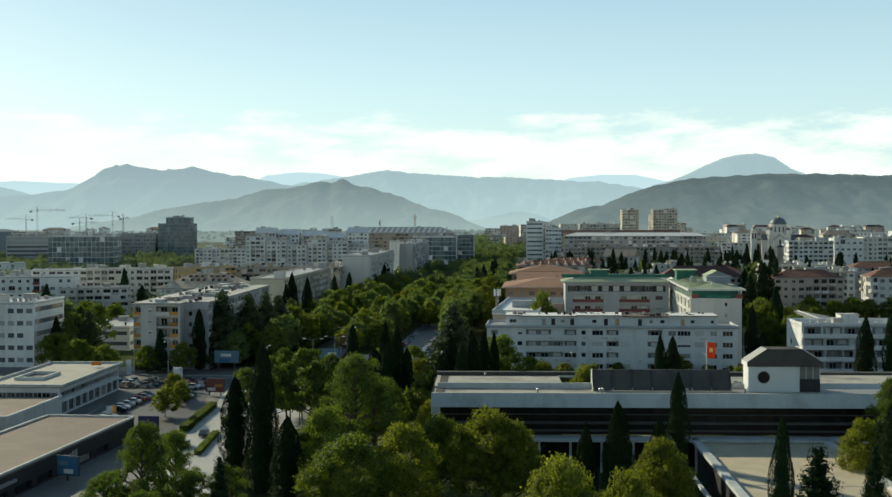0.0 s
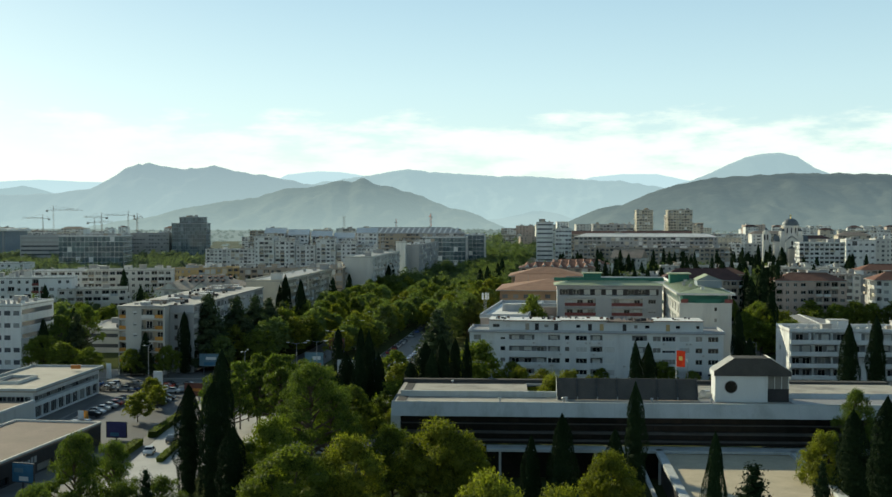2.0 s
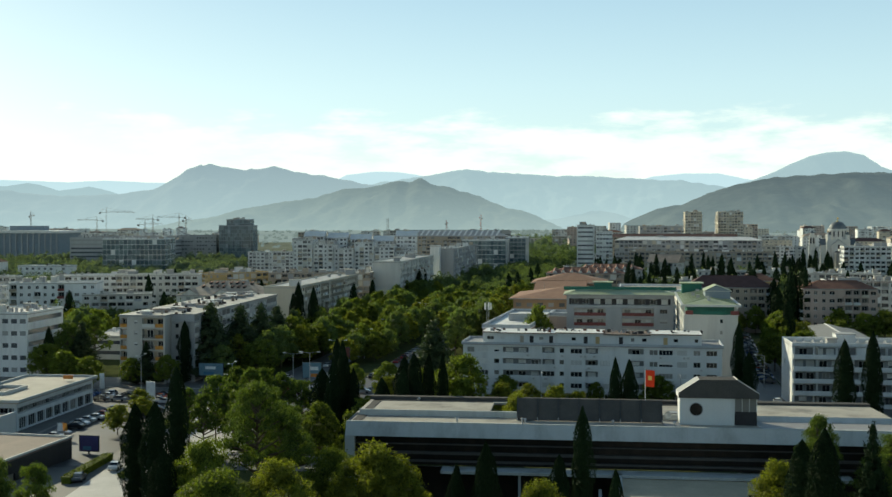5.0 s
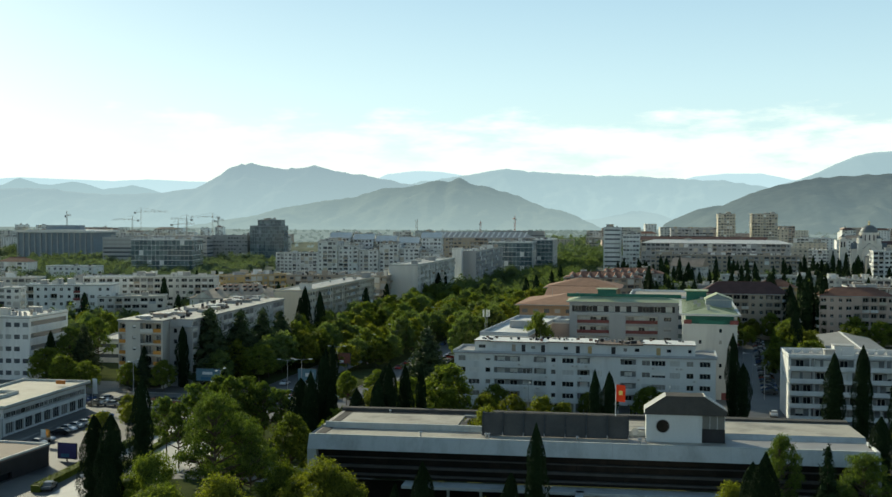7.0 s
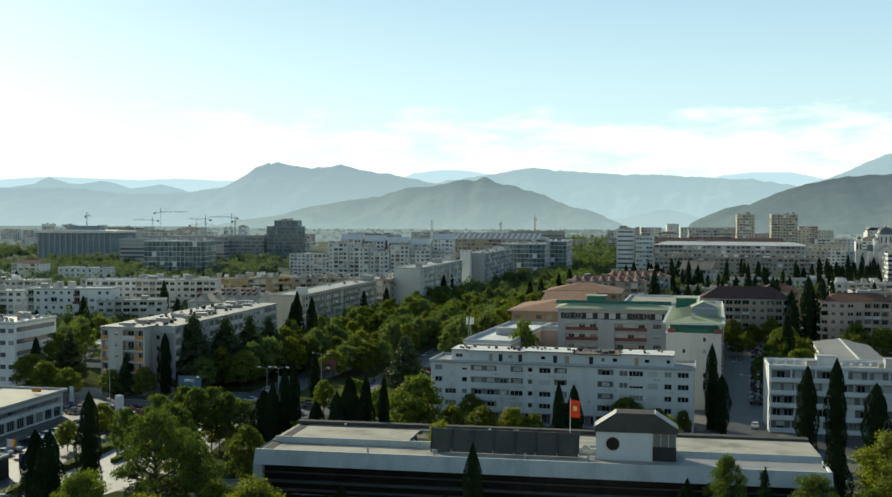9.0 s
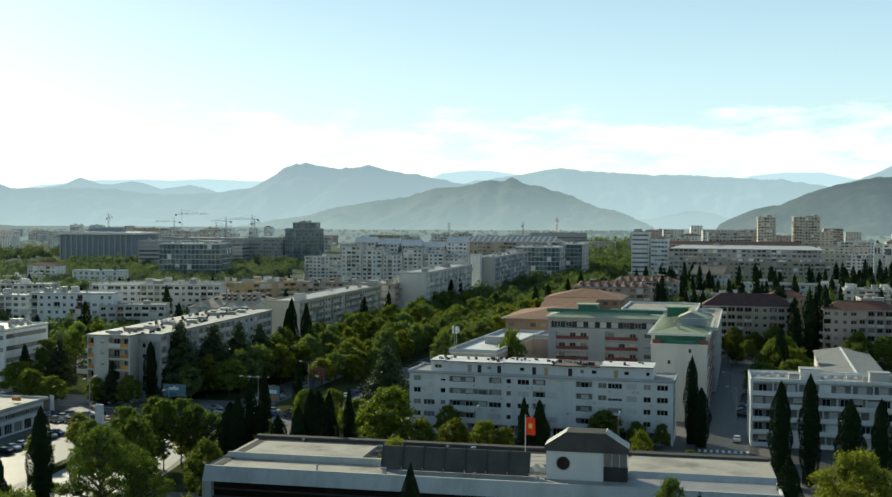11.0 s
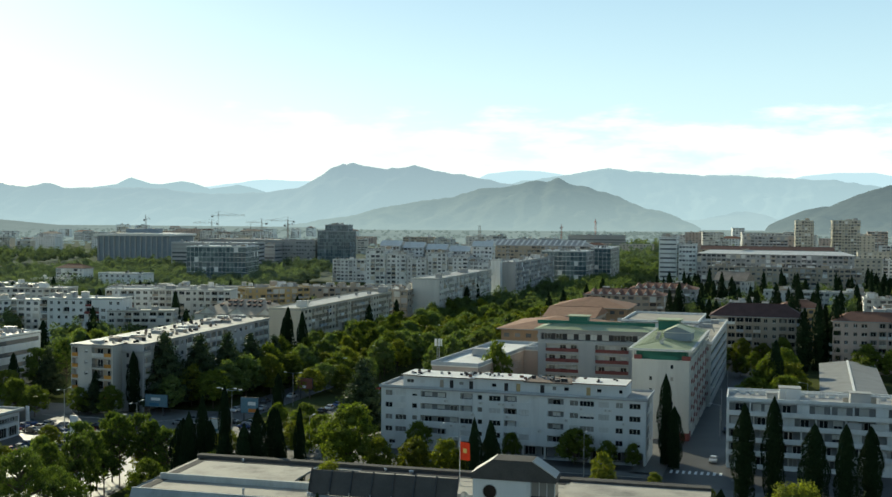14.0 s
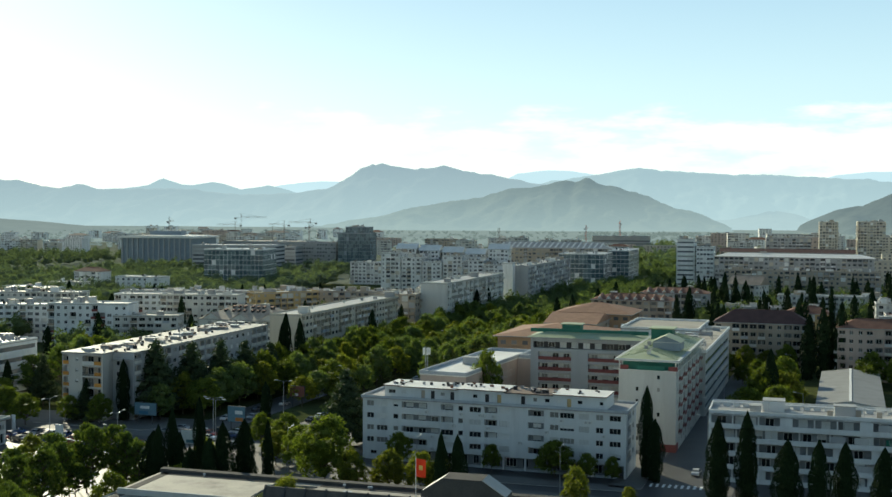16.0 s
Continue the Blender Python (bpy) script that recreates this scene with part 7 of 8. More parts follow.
def trunk_geo(h, r0, limbs, mat):
    g = Geo()
    g.tube((0, 0, 0), (0.1 * r0, 0, h * 0.5), r0, r0 * 0.75, mat, 8)
    g.tube((0.1 * r0, 0, h * 0.5), (0, 0.2, h), r0 * 0.75, r0 * 0.4, mat, 8)
    for p, q, r in limbs:
        g.tube(p, q, r, r * 0.4, mat, 6)
    return g


def make_tree(name, label, kind, height, width, seed, leaves, size, mat):
    """A tree at the origin: trunk with limbs, and a crown of many leaves with an uneven outline."""
    rs = np.random.RandomState(seed)
    root = thing(name, label, "tree")
    lumps, limbs = [], []
    if kind == "broad":
        th = height * 0.3
        n = 44                                         # boughs, each a leafy dome of its own
        for i in range(n):
            a, k = 2.4 * i + rs.uniform(-0.4, 0.4), (i + 0.5) / n
            zc = height * (0.22 + 0.66 * k)
            rad = width * 0.37 * math.sqrt(max(0.02, 1 - (1.75 * k - 0.6) ** 2 * 0.8)) * rs.uniform(0.75, 1.1)
            q = width * rs.uniform(0.08, 0.145)
            c = (rad * math.cos(a), rad * math.sin(a), zc)
            lumps.append((c, (q * 1.1, q * 1.1, q * rs.uniform(0.65, 0.9))))
            if i % 4 == 0:
                limbs.append(((0, 0, th * rs.uniform(0.6, 1.2)), (c[0] * 0.8, c[1] * 0.8, c[2]), 0.12))
        for i in range(5):
            lumps.append(((rs.uniform(-1, 1) * width * 0.13, rs.uniform(-1, 1) * width * 0.13, height * rs.uniform(0.82, 0.92)), (width * 0.13, width * 0.13, width * 0.1)))
        lumps.append(((0, 0, height * 0.5), (width * 0.3, width * 0.3, height * 0.3)))
    elif kind == "pine":
        for i in range(30):
            a, k = 2.4 * i + rs.uniform(-0.5, 0.5), (i + 0.5) / 30
            zc = height * (0.4 + 0.55 * k)
            rad = width * 0.43 * (1 - 0.7 * k * k) * rs.uniform(0.45, 1.1)
            q = width * rs.uniform(0.07, 0.125)
            c = (rad * math.cos(a), rad * math.sin(a), zc)
            lumps.append((c, (q * 1.25, q * 1.25, q * 0.5)))
            limbs.append(((0, 0, zc - height * 0.1), c, 0.12))
        lumps.append(((0.2, 0, height * 0.93), (width * 0.13, width * 0.13, height * 0.07)))
        th = height * 0.9
    elif kind == "fir":
        th = height * 0.9
        for i in range(36):
            k = (i + 0.5) / 36
            a = 2.4 * i
            zc = height * (0.1 + 0.86 * k)
            rad = width * 0.36 * (1 - k)
            q = width * (0.19 * (1 - k) + 0.075)
            c = (rad * math.cos(a), rad * math.sin(a), zc)
            lumps.append((c, (q, q, q * 0.7)))
        lumps.append(((0, 0, height * 0.4), (width * 0.22, width * 0.22, height * 0.38)))
    else:                                              # cypress: narrow spindle
        th = height * 0.5
        for i in range(9):
            k = (i + 0.5) / 9
            lumps.append(((0, 0, height * (0.03 + 0.93 * k)), (width * 0.42 * spindle(k),) * 2 + (height * 0.085,)))
    if kind == "cypress":
        k = rs.uniform(0.0, 1.0, leaves) ** 0.85
        a = rs.uniform(0, 2 * math.pi, leaves)
        bulge = 1 + 0.13 * np.sin(3 * a + 6 * k + seed) + 0.12 * np.sin(21 * k + 2 * a + seed) + rs.normal(scale=0.06, size=leaves)
        rad = width * 0.5 * np.array([spindle(t) for t in k]) * bulge
        pts = np.stack([rad * np.cos(a), rad * np.sin(a), height * (0.02 + 0.98 * k)], 1)
        out = np.stack([np.cos(a), np.sin(a), np.full(leaves, 0.35)], 1)
    else:
        tufts = leaves // 9                            # leaves sit in tufts at the ends of twigs
        pts, out = on_lumps(lumps[:-1] if kind == "broad" else lumps, tufts, rs, 0.25, (0.8, 1.1))
        pts = np.repeat(pts, 9, 0) + rs.normal(scale=(0.011 if kind == "pine" else 0.017) * width + 0.05, size=(tufts * 9, 3)) * (1, 1, 0.8)
        out = np.repeat(out, 9, 0)
    core = lumps if kind == "cypress" else lumps[::2] + lumps[-1:] if kind == "broad" else lumps[::3] if kind == "pine" else lumps
    me = leaf_mesh("crown", pts, out, size, mat, seed + 3, lumps_core(core, 1.08 if kind == "cypress" else 0.6 if kind == "pine" else 0.78, 4 if kind != "cypress" else 5), (1, 1, 1.7 if kind == "cypress" else 1))
    part("trunk", trunk_geo(th, max(0.12, height * 0.018), limbs, M["bark"]), root, "brown bark trunk and limbs")
    part("crown", me, root)
    return root


def spindle(k):
    """Half width of a cypress at a share of its height: full low down, tapering to a point."""
    return 0.68 + 0.8 * k if k < 0.4 else (1 - min(1.0, (k - 0.4) / 0.6) ** 2.3) ** 0.85


def plant(proto, x, y, height, width, turn=0.0, z=None):
    """A copy of a model tree, which is 10 m high and 10 m wide (cypress 3 m), at its own size."""
    m = Matrix.LocRotScale((x, y, ground_z(x, y) if z is None else z), Euler((0, 0, turn)), (width, width, height))
    return copy_thing(proto, m)


def prototypes(name, label, kind, count, leaves, size, mats, width=10.0, seed=0):
    out = []
    for i in range(count):
        t = make_tree(name, label, kind, 10.0, width, seed + 17 * i, leaves, size, mats[i % len(mats)])
        out.append(t)
    return out


TREE_G, TREE_P = "dense green broadleaf tree with a rounded uneven crown", "open-crowned pine with clumped green needles"
NEARB = prototypes("broadleaf_tree", TREE_G, "broad", 4, 15000, 0.15, [M["leaf_green"], M["leaf_lime"]], seed=100)
BROAD = prototypes("broadleaf_tree", TREE_G, "broad", 4, 5400, 0.25, [M["leaf_green"], M["leaf_lime"]], seed=150)
NEARP = prototypes("pine_tree", TREE_P, "pine", 3, 18000, 0.115, [M["leaf_pine"]], seed=200)
PINE = prototypes("pine_tree", TREE_P, "pine", 2, 4500, 0.26, [M["leaf_pine"]], seed=250)
CEDAR = prototypes("cedar_tree", "broad dark cedar with drooping boughs", "fir", 2, 7200, 0.2, [M["leaf_cedar"]], width=7.0, seed=270)
NEARC = prototypes("cypress_tree", "tall narrow dark green cypress", "cypress", 4, 15000, 0.068, [M["leaf_cypress"]], width=3.0, seed=300)
CYP = prototypes("cypress_tree", "tall narrow dark green cypress", "cypress", 3, 11000, 0.09, [M["leaf_cypress"]], width=3.0, seed=350)
FIR = prototypes("conifer_tree", "dark pointed conifer with layered boughs", "fir", 2, 13500, 0.11, [M["leaf_cypress"]], width=6.0, seed=400)
MIDB = prototypes("avenue_tree", "green avenue tree with a full rounded crown", "broad", 5, 4050, 0.27, [M["leaf_avenue"], M["leaf_green"], M["leaf_avenue"], M["leaf_lime"], M["leaf_green"]], seed=500)
MIDC = prototypes("cypress_tree", "slender dark cypress among the blocks", "cypress", 3, 620, 0.3, [M["leaf_cypress"]], width=3.0, seed=600)


def place(protos, k, x, y, h, w, ref, z=None):
    """A copy of one of the models, turned by chance."""
    rr = random.Random(int(x * 131 + y * 17))
    p = protos[k % len(protos)]
    return plant(p, x, y, h / 10.0, w / ref, rr.uniform(0, 6.28), z)


def cypress(x, y, h, w=3.6):
    return place(NEARC if y < 200 else CYP, int(x * 3 + y), x, y, h, w * 0.86, 3.0)


def broad(x, y, h, w, k=None):
    return place(NEARB if y < 200 else BROAD, int(x * 3 + y) if k is None else k, x, y, h, w, 10.0)


def pine(x, y, h, w):
    return place(NEARP if y < 200 else PINE, int(x * 3 + y), x, y, h, w, 10.0)


def conifer(x, y, h, w):
    return place(FIR, int(x * 3 + y), x, y, h, w, 6.0)


# cypresses near the public building and the crossroads
for x, y, h, w in ((-24.2, 171.3, 17.5, 5.0), (-21.1, 184.4, 21.4, 4.6), (-19.6, 166, 18.6, 5.4), (-14.5, 151.6, 14.6, 5.2), 
                   (2.6, 225, 20.5, 3.4), (0.6, 223, 17.5, 3.6), (4.6, 224, 16, 3.4), (17.2, 214.5, 20.2, 4.6), (20.0, 218, 19.6, 3.6), (22.7, 223.7, 19.2, 2.6), (15.2, 213, 17.5, 4.2), (11, 214, 15.5, 4.6),
                   (57.0, 221, 18.6, 3.2), (59.9, 222, 18.0, 4.2), (43.5, 160, 19.1, 3.6), (29.0, 137, 18.5, 4.4), (25.4, 139.7, 15.3, 3.2), (39.9, 157.2, 12.7, 3.6),
                   (41.3, 112.2, 20.8, 3.2), (70.6, 146.3, 17.0, 5.4), (68.7, 131.8, 21.2, 5.4), (107.4, 235, 20.6, 4.8), (112.6, 233, 22.4, 4.4), (119.5, 230, 18.0, 5.8), (124.7, 228, 18.5, 4.4), (129.6, 230.4, 17.8, 4.8), (136.5, 231, 17.0, 5.2), (144, 229, 18.0, 5.0),
                   (94.4, 271.5, 20.8, 3.8), (96.2, 268.5, 14, 4.2), (-94.1, 323.1, 14.8, 3.6), (-110.4, 486.1, 22.5, 4.4), (-31.1, 395.2, 24.0, 5.0), (-25.6, 394, 22.4, 4.4), (-33.5, 398, 20, 3.6),
                   (-62, 311, 12, 3.4), (0.4, 243.6, 19.6, 3.0), (-2, 226.5, 15.5, 5.6), (14.5, 232.9, 17.2, 5.2), (97.5, 178, 17.5, 5.2), (-8, 309, 13, 3.4)):
    cypress(x, y, h, w)
for x, y, h, w in ((45.9, 113.8, 17.4, 10.0), (-20.0, 122.8, 15.7, 5.2), (59, 128, 14.5, 5.2), (80.7, 148.7, 19.4, 6.0)):
    conifer(x, y, h, w)
# broadleaf trees of the garden
for x, y, h, w, k in ((13.6, 154, 14.6, 13.5, 1), (17.5, 152, 13.4, 9.5, 3), (-6, 143, 13.4, 13.5, 0), (1.5, 147, 13.8, 12.0, 1), (7.5, 160, 13.0, 10.0, 2), (17.8, 115.6, 16.1, 11.0, 3), (26.0, 117, 14.0, 9.5, 1), (36.5, 143, 12.4, 9.5, 3),
                      (-9.4, 153, 15.6, 10.0, 0), (7.7, 216.3, 11.2, 10.5, 0), (0, 205, 12.5, 9, 2), (8, 196, 9.5, 7, 3), (26.5, 249, 15.5, 14.5, 0), (17, 262, 11.0, 10.0, 2), (9, 268, 8.0, 8.0, 1), (35.5, 238, 11.0, 8.0, 1), (35.6, 195.2, 15.2, 9.0, 1),
                      (49.8, 331, 20.6, 11, 0), (41, 246, 9.5, 8.5, 3), (47.5, 248, 9.0, 7.5, 1), (52, 246, 8.0, 7.0, 3), (80.5, 240, 9.0, 6.0, 3), (74.1, 268.5, 8.4, 9.6, 2), (81.5, 267, 6.2, 5.0, 2), (87.0, 266, 6.0, 4.0, 2), (59.5, 271, 6.5, 5.0, 2), (37.5, 273, 8, 7, 2),
                      (69.4, 153.7, 12.4, 8, 1), (109.3, 186.4, 16.8, 15.5, 1), (100, 168, 12, 8, 0), (64, 239, 4, 4, 2), (91, 244, 4.5, 4.0, 3), (101, 238, 3.5, 4, 1),
                      (-49.5, 262, 6.0, 6.5, 1), (-47, 236, 6.5, 7.0, 3), (-46.5, 253, 5.5, 5.0, 1), (-75, 301, 9, 9, 2), (-83, 305, 10, 10, 0), (-65, 306.5, 8.0, 7, 2), (-54.5, 304.5, 9, 8, 2), (-92, 315, 11, 12, 2),
                      (-1, 286, 9, 6.5, 2), (8, 279.4, 10.4, 9, 2), (-15, 240, 8, 8, 1), (-6, 262, 7, 7, 1)):
    broad(x, y, h, w, k)
# pines
for x, y, h, w in ((78.5, 164.5, 16.9, 7.5), (91.7, 167.9, 13.8, 9.5), (85.5, 160, 11.5, 8), (-5.2, 171, 20.6, 13.0), (-2.4, 176, 17, 11), (-15.9, 237, 14.2, 9.0), (-11, 233, 13.6, 8.0), (-7, 230, 12.6, 8.0), (-19.3, 222, 13.2, 8.5), (-13.5, 205, 15.5, 10.0), (-17.5, 231, 15.0, 8.5),
                   (-31.1, 134, 17.0, 9.0), (-34.0, 128, 12.2, 8.0), (-30.0, 127, 11.5, 8.5), (-25.0, 132, 11.5, 7.5), (-21.5, 139, 10.5, 7.0), (-28.5, 122, 11.5, 7.0), (-28.4, 142, 14.6, 6.4), (-23, 212, 12.5, 8.0), (-24, 227, 14, 9.5), (-21, 235, 14.5, 9.0), (-27.5, 219, 12.5, 8.5), (-20.5, 227, 9.5, 8.5), (-23.5, 236, 9.0, 8.0), (-17.5, 224, 9.0, 8.0), (-92, 333, 15, 11), (-86, 340, 17, 11), (-2, 181, 14, 9)):
    pine(x, y, h, w)
# dark cedars along the foot of the orange slab, and one beside the white block
for x, y, h, w in ((-46.5, 322, 22, 17), (-40, 333, 20.5, 16), (-36, 346, 20, 14), (-33, 360, 18.5, 14), (-30, 376, 16, 12), (19.5, 292, 20, 15), (-62, 309, 9, 8), (-86.5, 330, 16, 10)):
    place(CEDAR, int(x), x, y, h, w, 7.0)
cypress(-51.5, 312.5, 17.5, 4.0)

# avenue rows
AV = random.Random(41)
FAR_SPOTS = []
for off, y0, h, w in ((-33, 316, 12.5, 10.0), (-26.0, 324, 13.0, 10.5), (-19.5, 352, 12, 9.5), (-6.0, 348, 12.0, 10.0), (1.5, 356, 12.5, 9.5), (9.5, 432, 11.5, 10.0), (17.5, 452, 12.0, 10.5), (24.0, 376, 13.0, 10.5), (30.0, 405, 13.5, 11.0)):
    y = y0
    while y < 790:
        x, yy = ave(y, off)
        x += AV.uniform(-1.4, 1.4)
        hh, ww = h * AV.uniform(0.72, 1.2), w * AV.uniform(0.85, 1.2)
        if clear(x, yy, 1.5):
            if y < 600:
                place(MIDB, AV.choice((0, 0, 1, 2, 2, 3, 4)), x, yy, hh, ww, 10.0)
            else:
                FAR_SPOTS.append((x, yy, hh, ww / 2))
        y += 9.2 * AV.uniform(0.85, 1.25)
for off, y in ((-34, 470), (-33, 500), (22, 560), (24, 585), (26, 640), (-33, 610), (-36, 640), (25, 700)):
    x, yy = ave(y, off)
    place(MIDC, int(y), x, yy, 19, 4.2, 3.0)
# beyond the bend the avenue dissolves into woods
for i in range(230):
    y = AV.uniform(780, 1350)
    x = 65 + 0.1 * (y - 780) + AV.uniform(-34, 40) * (0.7 + (y - 780) / 700)
    if clear(x, y, 2):
        FAR_SPOTS.append((x, y, AV.uniform(9, 14), AV.uniform(4.5, 6.5)))
# trees and cypresses among the eastern blocks
for i in range(215):
    x, y = AV.uniform(104, 300), AV.uniform(486, 800)
    if not clear(x, y, 2.5):
        continue
    if AV.random() < 0.6:
        place(MIDC, i, x, y, AV.uniform(15, 25), AV.uniform(3.4, 5.4), 3.0)
    else:
        FAR_SPOTS.append((x, y, AV.uniform(8, 13), AV.uniform(3.8, 5.8)))
for x, y, h in ((158, 440, 26), (161, 444, 24), (164, 440, 27), (166.5, 452, 27), (155, 452, 22), (150, 470, 20), (152, 436, 20), (146, 520, 24), (156, 490, 25), (160, 500, 24), (170, 520, 24), (163, 520, 22)):
    place(MIDC, int(x), x, y, h, 5.2, 3.0)
for i in range(260):
    x, y = AV.uniform(112, 270), AV.uniform(560, 775)
    if clear(x, y, 2.0):
        if i % 5 == 0:
            place(MIDC, i, x, y, AV.uniform(19, 26), AV.uniform(3.4, 5.0), 3.0)
        else:
            FAR_SPOTS.append((x, y, AV.uniform(11, 17), AV.uniform(4.5, 6.5)))
# the green pocket beside the side street
for x, y, h, w in ((127.8, 349, 16.0, 12), (122, 336, 12, 12), (130, 334, 13, 12), (134.5, 352, 14, 12), (132, 368, 15, 13), (137.5, 384, 15.0, 12), (126, 322, 10, 9), (133, 325, 10, 9), (140, 400, 12, 10), (124, 312, 8, 8)):
    place(BROAD, int(x * 7), x, y, h, w, 10.0)
place(CYP, 1, 129.5, 348, 21, 4.2, 3.0)
for x, y, h, w in ((117, 446, 10, 9), (124, 449, 9, 8), (131, 447, 11, 9), (139, 449, 9, 9), (146, 446, 12, 9), (134, 432, 8, 7), (128, 420, 7, 7)):
    place(BROAD, int(x * 5), x, y, h, w, 10.0)
for x, y, h, w in ((172, 425, 12, 13), (180, 418, 11, 12), (188, 420, 12, 13), (196, 424, 11, 12), (204, 420, 12, 13), (168, 410, 9, 9), (160, 300, 10, 9), (170, 305, 11, 10), (176, 330, 11, 11)):
    place(BROAD, int(x * 7), x, y, h, w, 10.0)
# trees between the western slabs
for i in range(260):
    x, y = AV.uniform(-290, -62), AV.uniform(385, 660)
    if clear(x, y, 2.5):
        if AV.random() < 0.8:
            FAR_SPOTS.append((x, y, AV.uniform(8, 14), AV.uniform(4.0, 6.0)))
        else:
            place(MIDC, i, x, y, AV.uniform(12, 19), 4.2, 3.0)
for x, y, h, w in ((-104, 350, 13, 10), (-100, 342, 12, 9), (-112, 400, 14, 12), (-104, 398, 14, 12), (-96, 404, 13, 11), (-88, 412, 12, 11), (-118, 412, 13, 12), (-82, 420, 13, 12)):
    place(MIDB, int(-x), x, y, h, w, 10.0)
for p in (*NEARB, *BROAD, *NEARP, *PINE, *CEDAR, *NEARC, *CYP, *FIR, *MIDB, *MIDC):     # the models themselves are not part of the place
    for o in (*p.children_recursive, p):
        bpy.data.objects.remove(o)


def woods(name, label, spots, leaves, size, seed, mat):
    """Far woods: one mesh of many small leafy clumps. spots: x, y, height, half width."""
    rs = np.random.RandomState(seed)
    pts, out = [], []
    cores_v, cores_f = [], []
    for x, y, h, w in spots:
        z = ground_z(x, y)
        shape = ((0.3, 0.85), (0.45, 0.95), (0.55, 0.7), (0.68, 0.75), (0.82, 0.45)) if leaves > 80 else ((0.4, 0.95), (0.7, 0.6))
        lumps = [((x + rs.uniform(-0.5, 0.5) * w, y + rs.uniform(-0.5, 0.5) * w, z + h * k), (w * s, w * s, h * (0.24 if leaves > 80 else 0.34))) for k, s in shape]
        p, d = on_lumps(lumps, leaves, rs, 0.2)
        pts.append(p)
        out.append(d)
        v, f = lumps_core(lumps[1:2] + lumps[3:4] if leaves > 80 else lumps[:1], 0.85, 4)
        k = len(cores_v)
        cores_v += v
        cores_f += [tuple(j + k for j in q) for q in f]
    me = leaf_mesh(name, np.concatenate(pts), np.concatenate(out), size, mat, seed, (cores_v, cores_f))
    return solo(name, me, label, "woods", kind="stuff")


def region(seed, n, x0, x1, y0, y1, h0, h1):
    r = random.Random(seed)
    spots = [(r.uniform(x0, x1), r.uniform(y0, y1), r.uniform(h0, h1), r.uniform(3.2, 6.2)) for _ in range(n)]
    return [s for s in spots if clear(s[0], s[1], 2.5)]


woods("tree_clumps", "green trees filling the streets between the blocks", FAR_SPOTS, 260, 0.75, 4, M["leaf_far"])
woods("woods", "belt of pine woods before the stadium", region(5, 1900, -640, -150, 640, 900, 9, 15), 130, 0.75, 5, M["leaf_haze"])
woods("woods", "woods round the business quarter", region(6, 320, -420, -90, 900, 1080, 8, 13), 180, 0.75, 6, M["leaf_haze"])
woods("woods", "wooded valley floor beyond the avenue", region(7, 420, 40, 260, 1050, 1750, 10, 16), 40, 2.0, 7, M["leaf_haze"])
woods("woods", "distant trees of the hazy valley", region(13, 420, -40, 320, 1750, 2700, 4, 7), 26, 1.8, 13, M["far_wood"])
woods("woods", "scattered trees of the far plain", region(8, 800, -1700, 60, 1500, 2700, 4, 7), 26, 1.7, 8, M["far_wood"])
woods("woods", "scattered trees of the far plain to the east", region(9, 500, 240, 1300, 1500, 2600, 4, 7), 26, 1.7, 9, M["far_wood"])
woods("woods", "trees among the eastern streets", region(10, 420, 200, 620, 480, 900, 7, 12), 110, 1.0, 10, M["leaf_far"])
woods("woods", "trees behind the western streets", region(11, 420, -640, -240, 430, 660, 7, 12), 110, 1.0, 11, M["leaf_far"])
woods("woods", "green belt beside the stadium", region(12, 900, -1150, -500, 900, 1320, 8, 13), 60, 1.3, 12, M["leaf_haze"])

# ---------------------------------------------------------------- flag, lamps, signs
def smooth_sheet(name, fn, nu, nv, mat):
    verts = [fn(i / nu, j / nv) for j in range(nv + 1) for i in range(nu + 1)]
    faces = [(j * (nu + 1) + i, j * (nu + 1) + i + 1, (j + 1) * (nu + 1) + i + 1, (j + 1) * (nu + 1) + i) for j in range(nv) for i in range(nu)]
    me = bpy.data.meshes.new(name)
    me.from_pydata(verts, [], faces)
    me.materials.append(mat)
    me.polygons.foreach_set("use_smooth", [True] * len(faces))
    me.update()
    return me


def flag():
    root = thing("flag", "red flag with a gold emblem on a white pole", "flag", 58.1, 192.9, 12.93, 0)
    g = Geo()
    g.tube((0, 0, 0), (0, 0, 7.4), 0.07, 0.05, M["paint"], 8)
    part("pole", g, root, "slim white pole")
    cloth = part("cloth", smooth_sheet("cloth", lambda u, v: (0.06 + 1.55 * u, 0.16 * math.sin(5 * u + 2 * v) * u, 7.0 - 2.9 * v - 0.15 * u), 12, 16, M["flagred"]), root, "bright red hanging flag cloth")
    part("emblem", smooth_sheet("emblem", lambda u, v: (0.5 + 0.62 * u, 0.16 * math.sin(5 * (0.29 + 0.4 * u) + 2 * (0.35 + 0.28 * v)) * (0.29 + 0.4 * u) - 0.03, 5.95 - 0.75 * v - 0.05 * u), 6, 6, M["gold"]), cloth, "plain gold emblem shape")
    return root


flag()


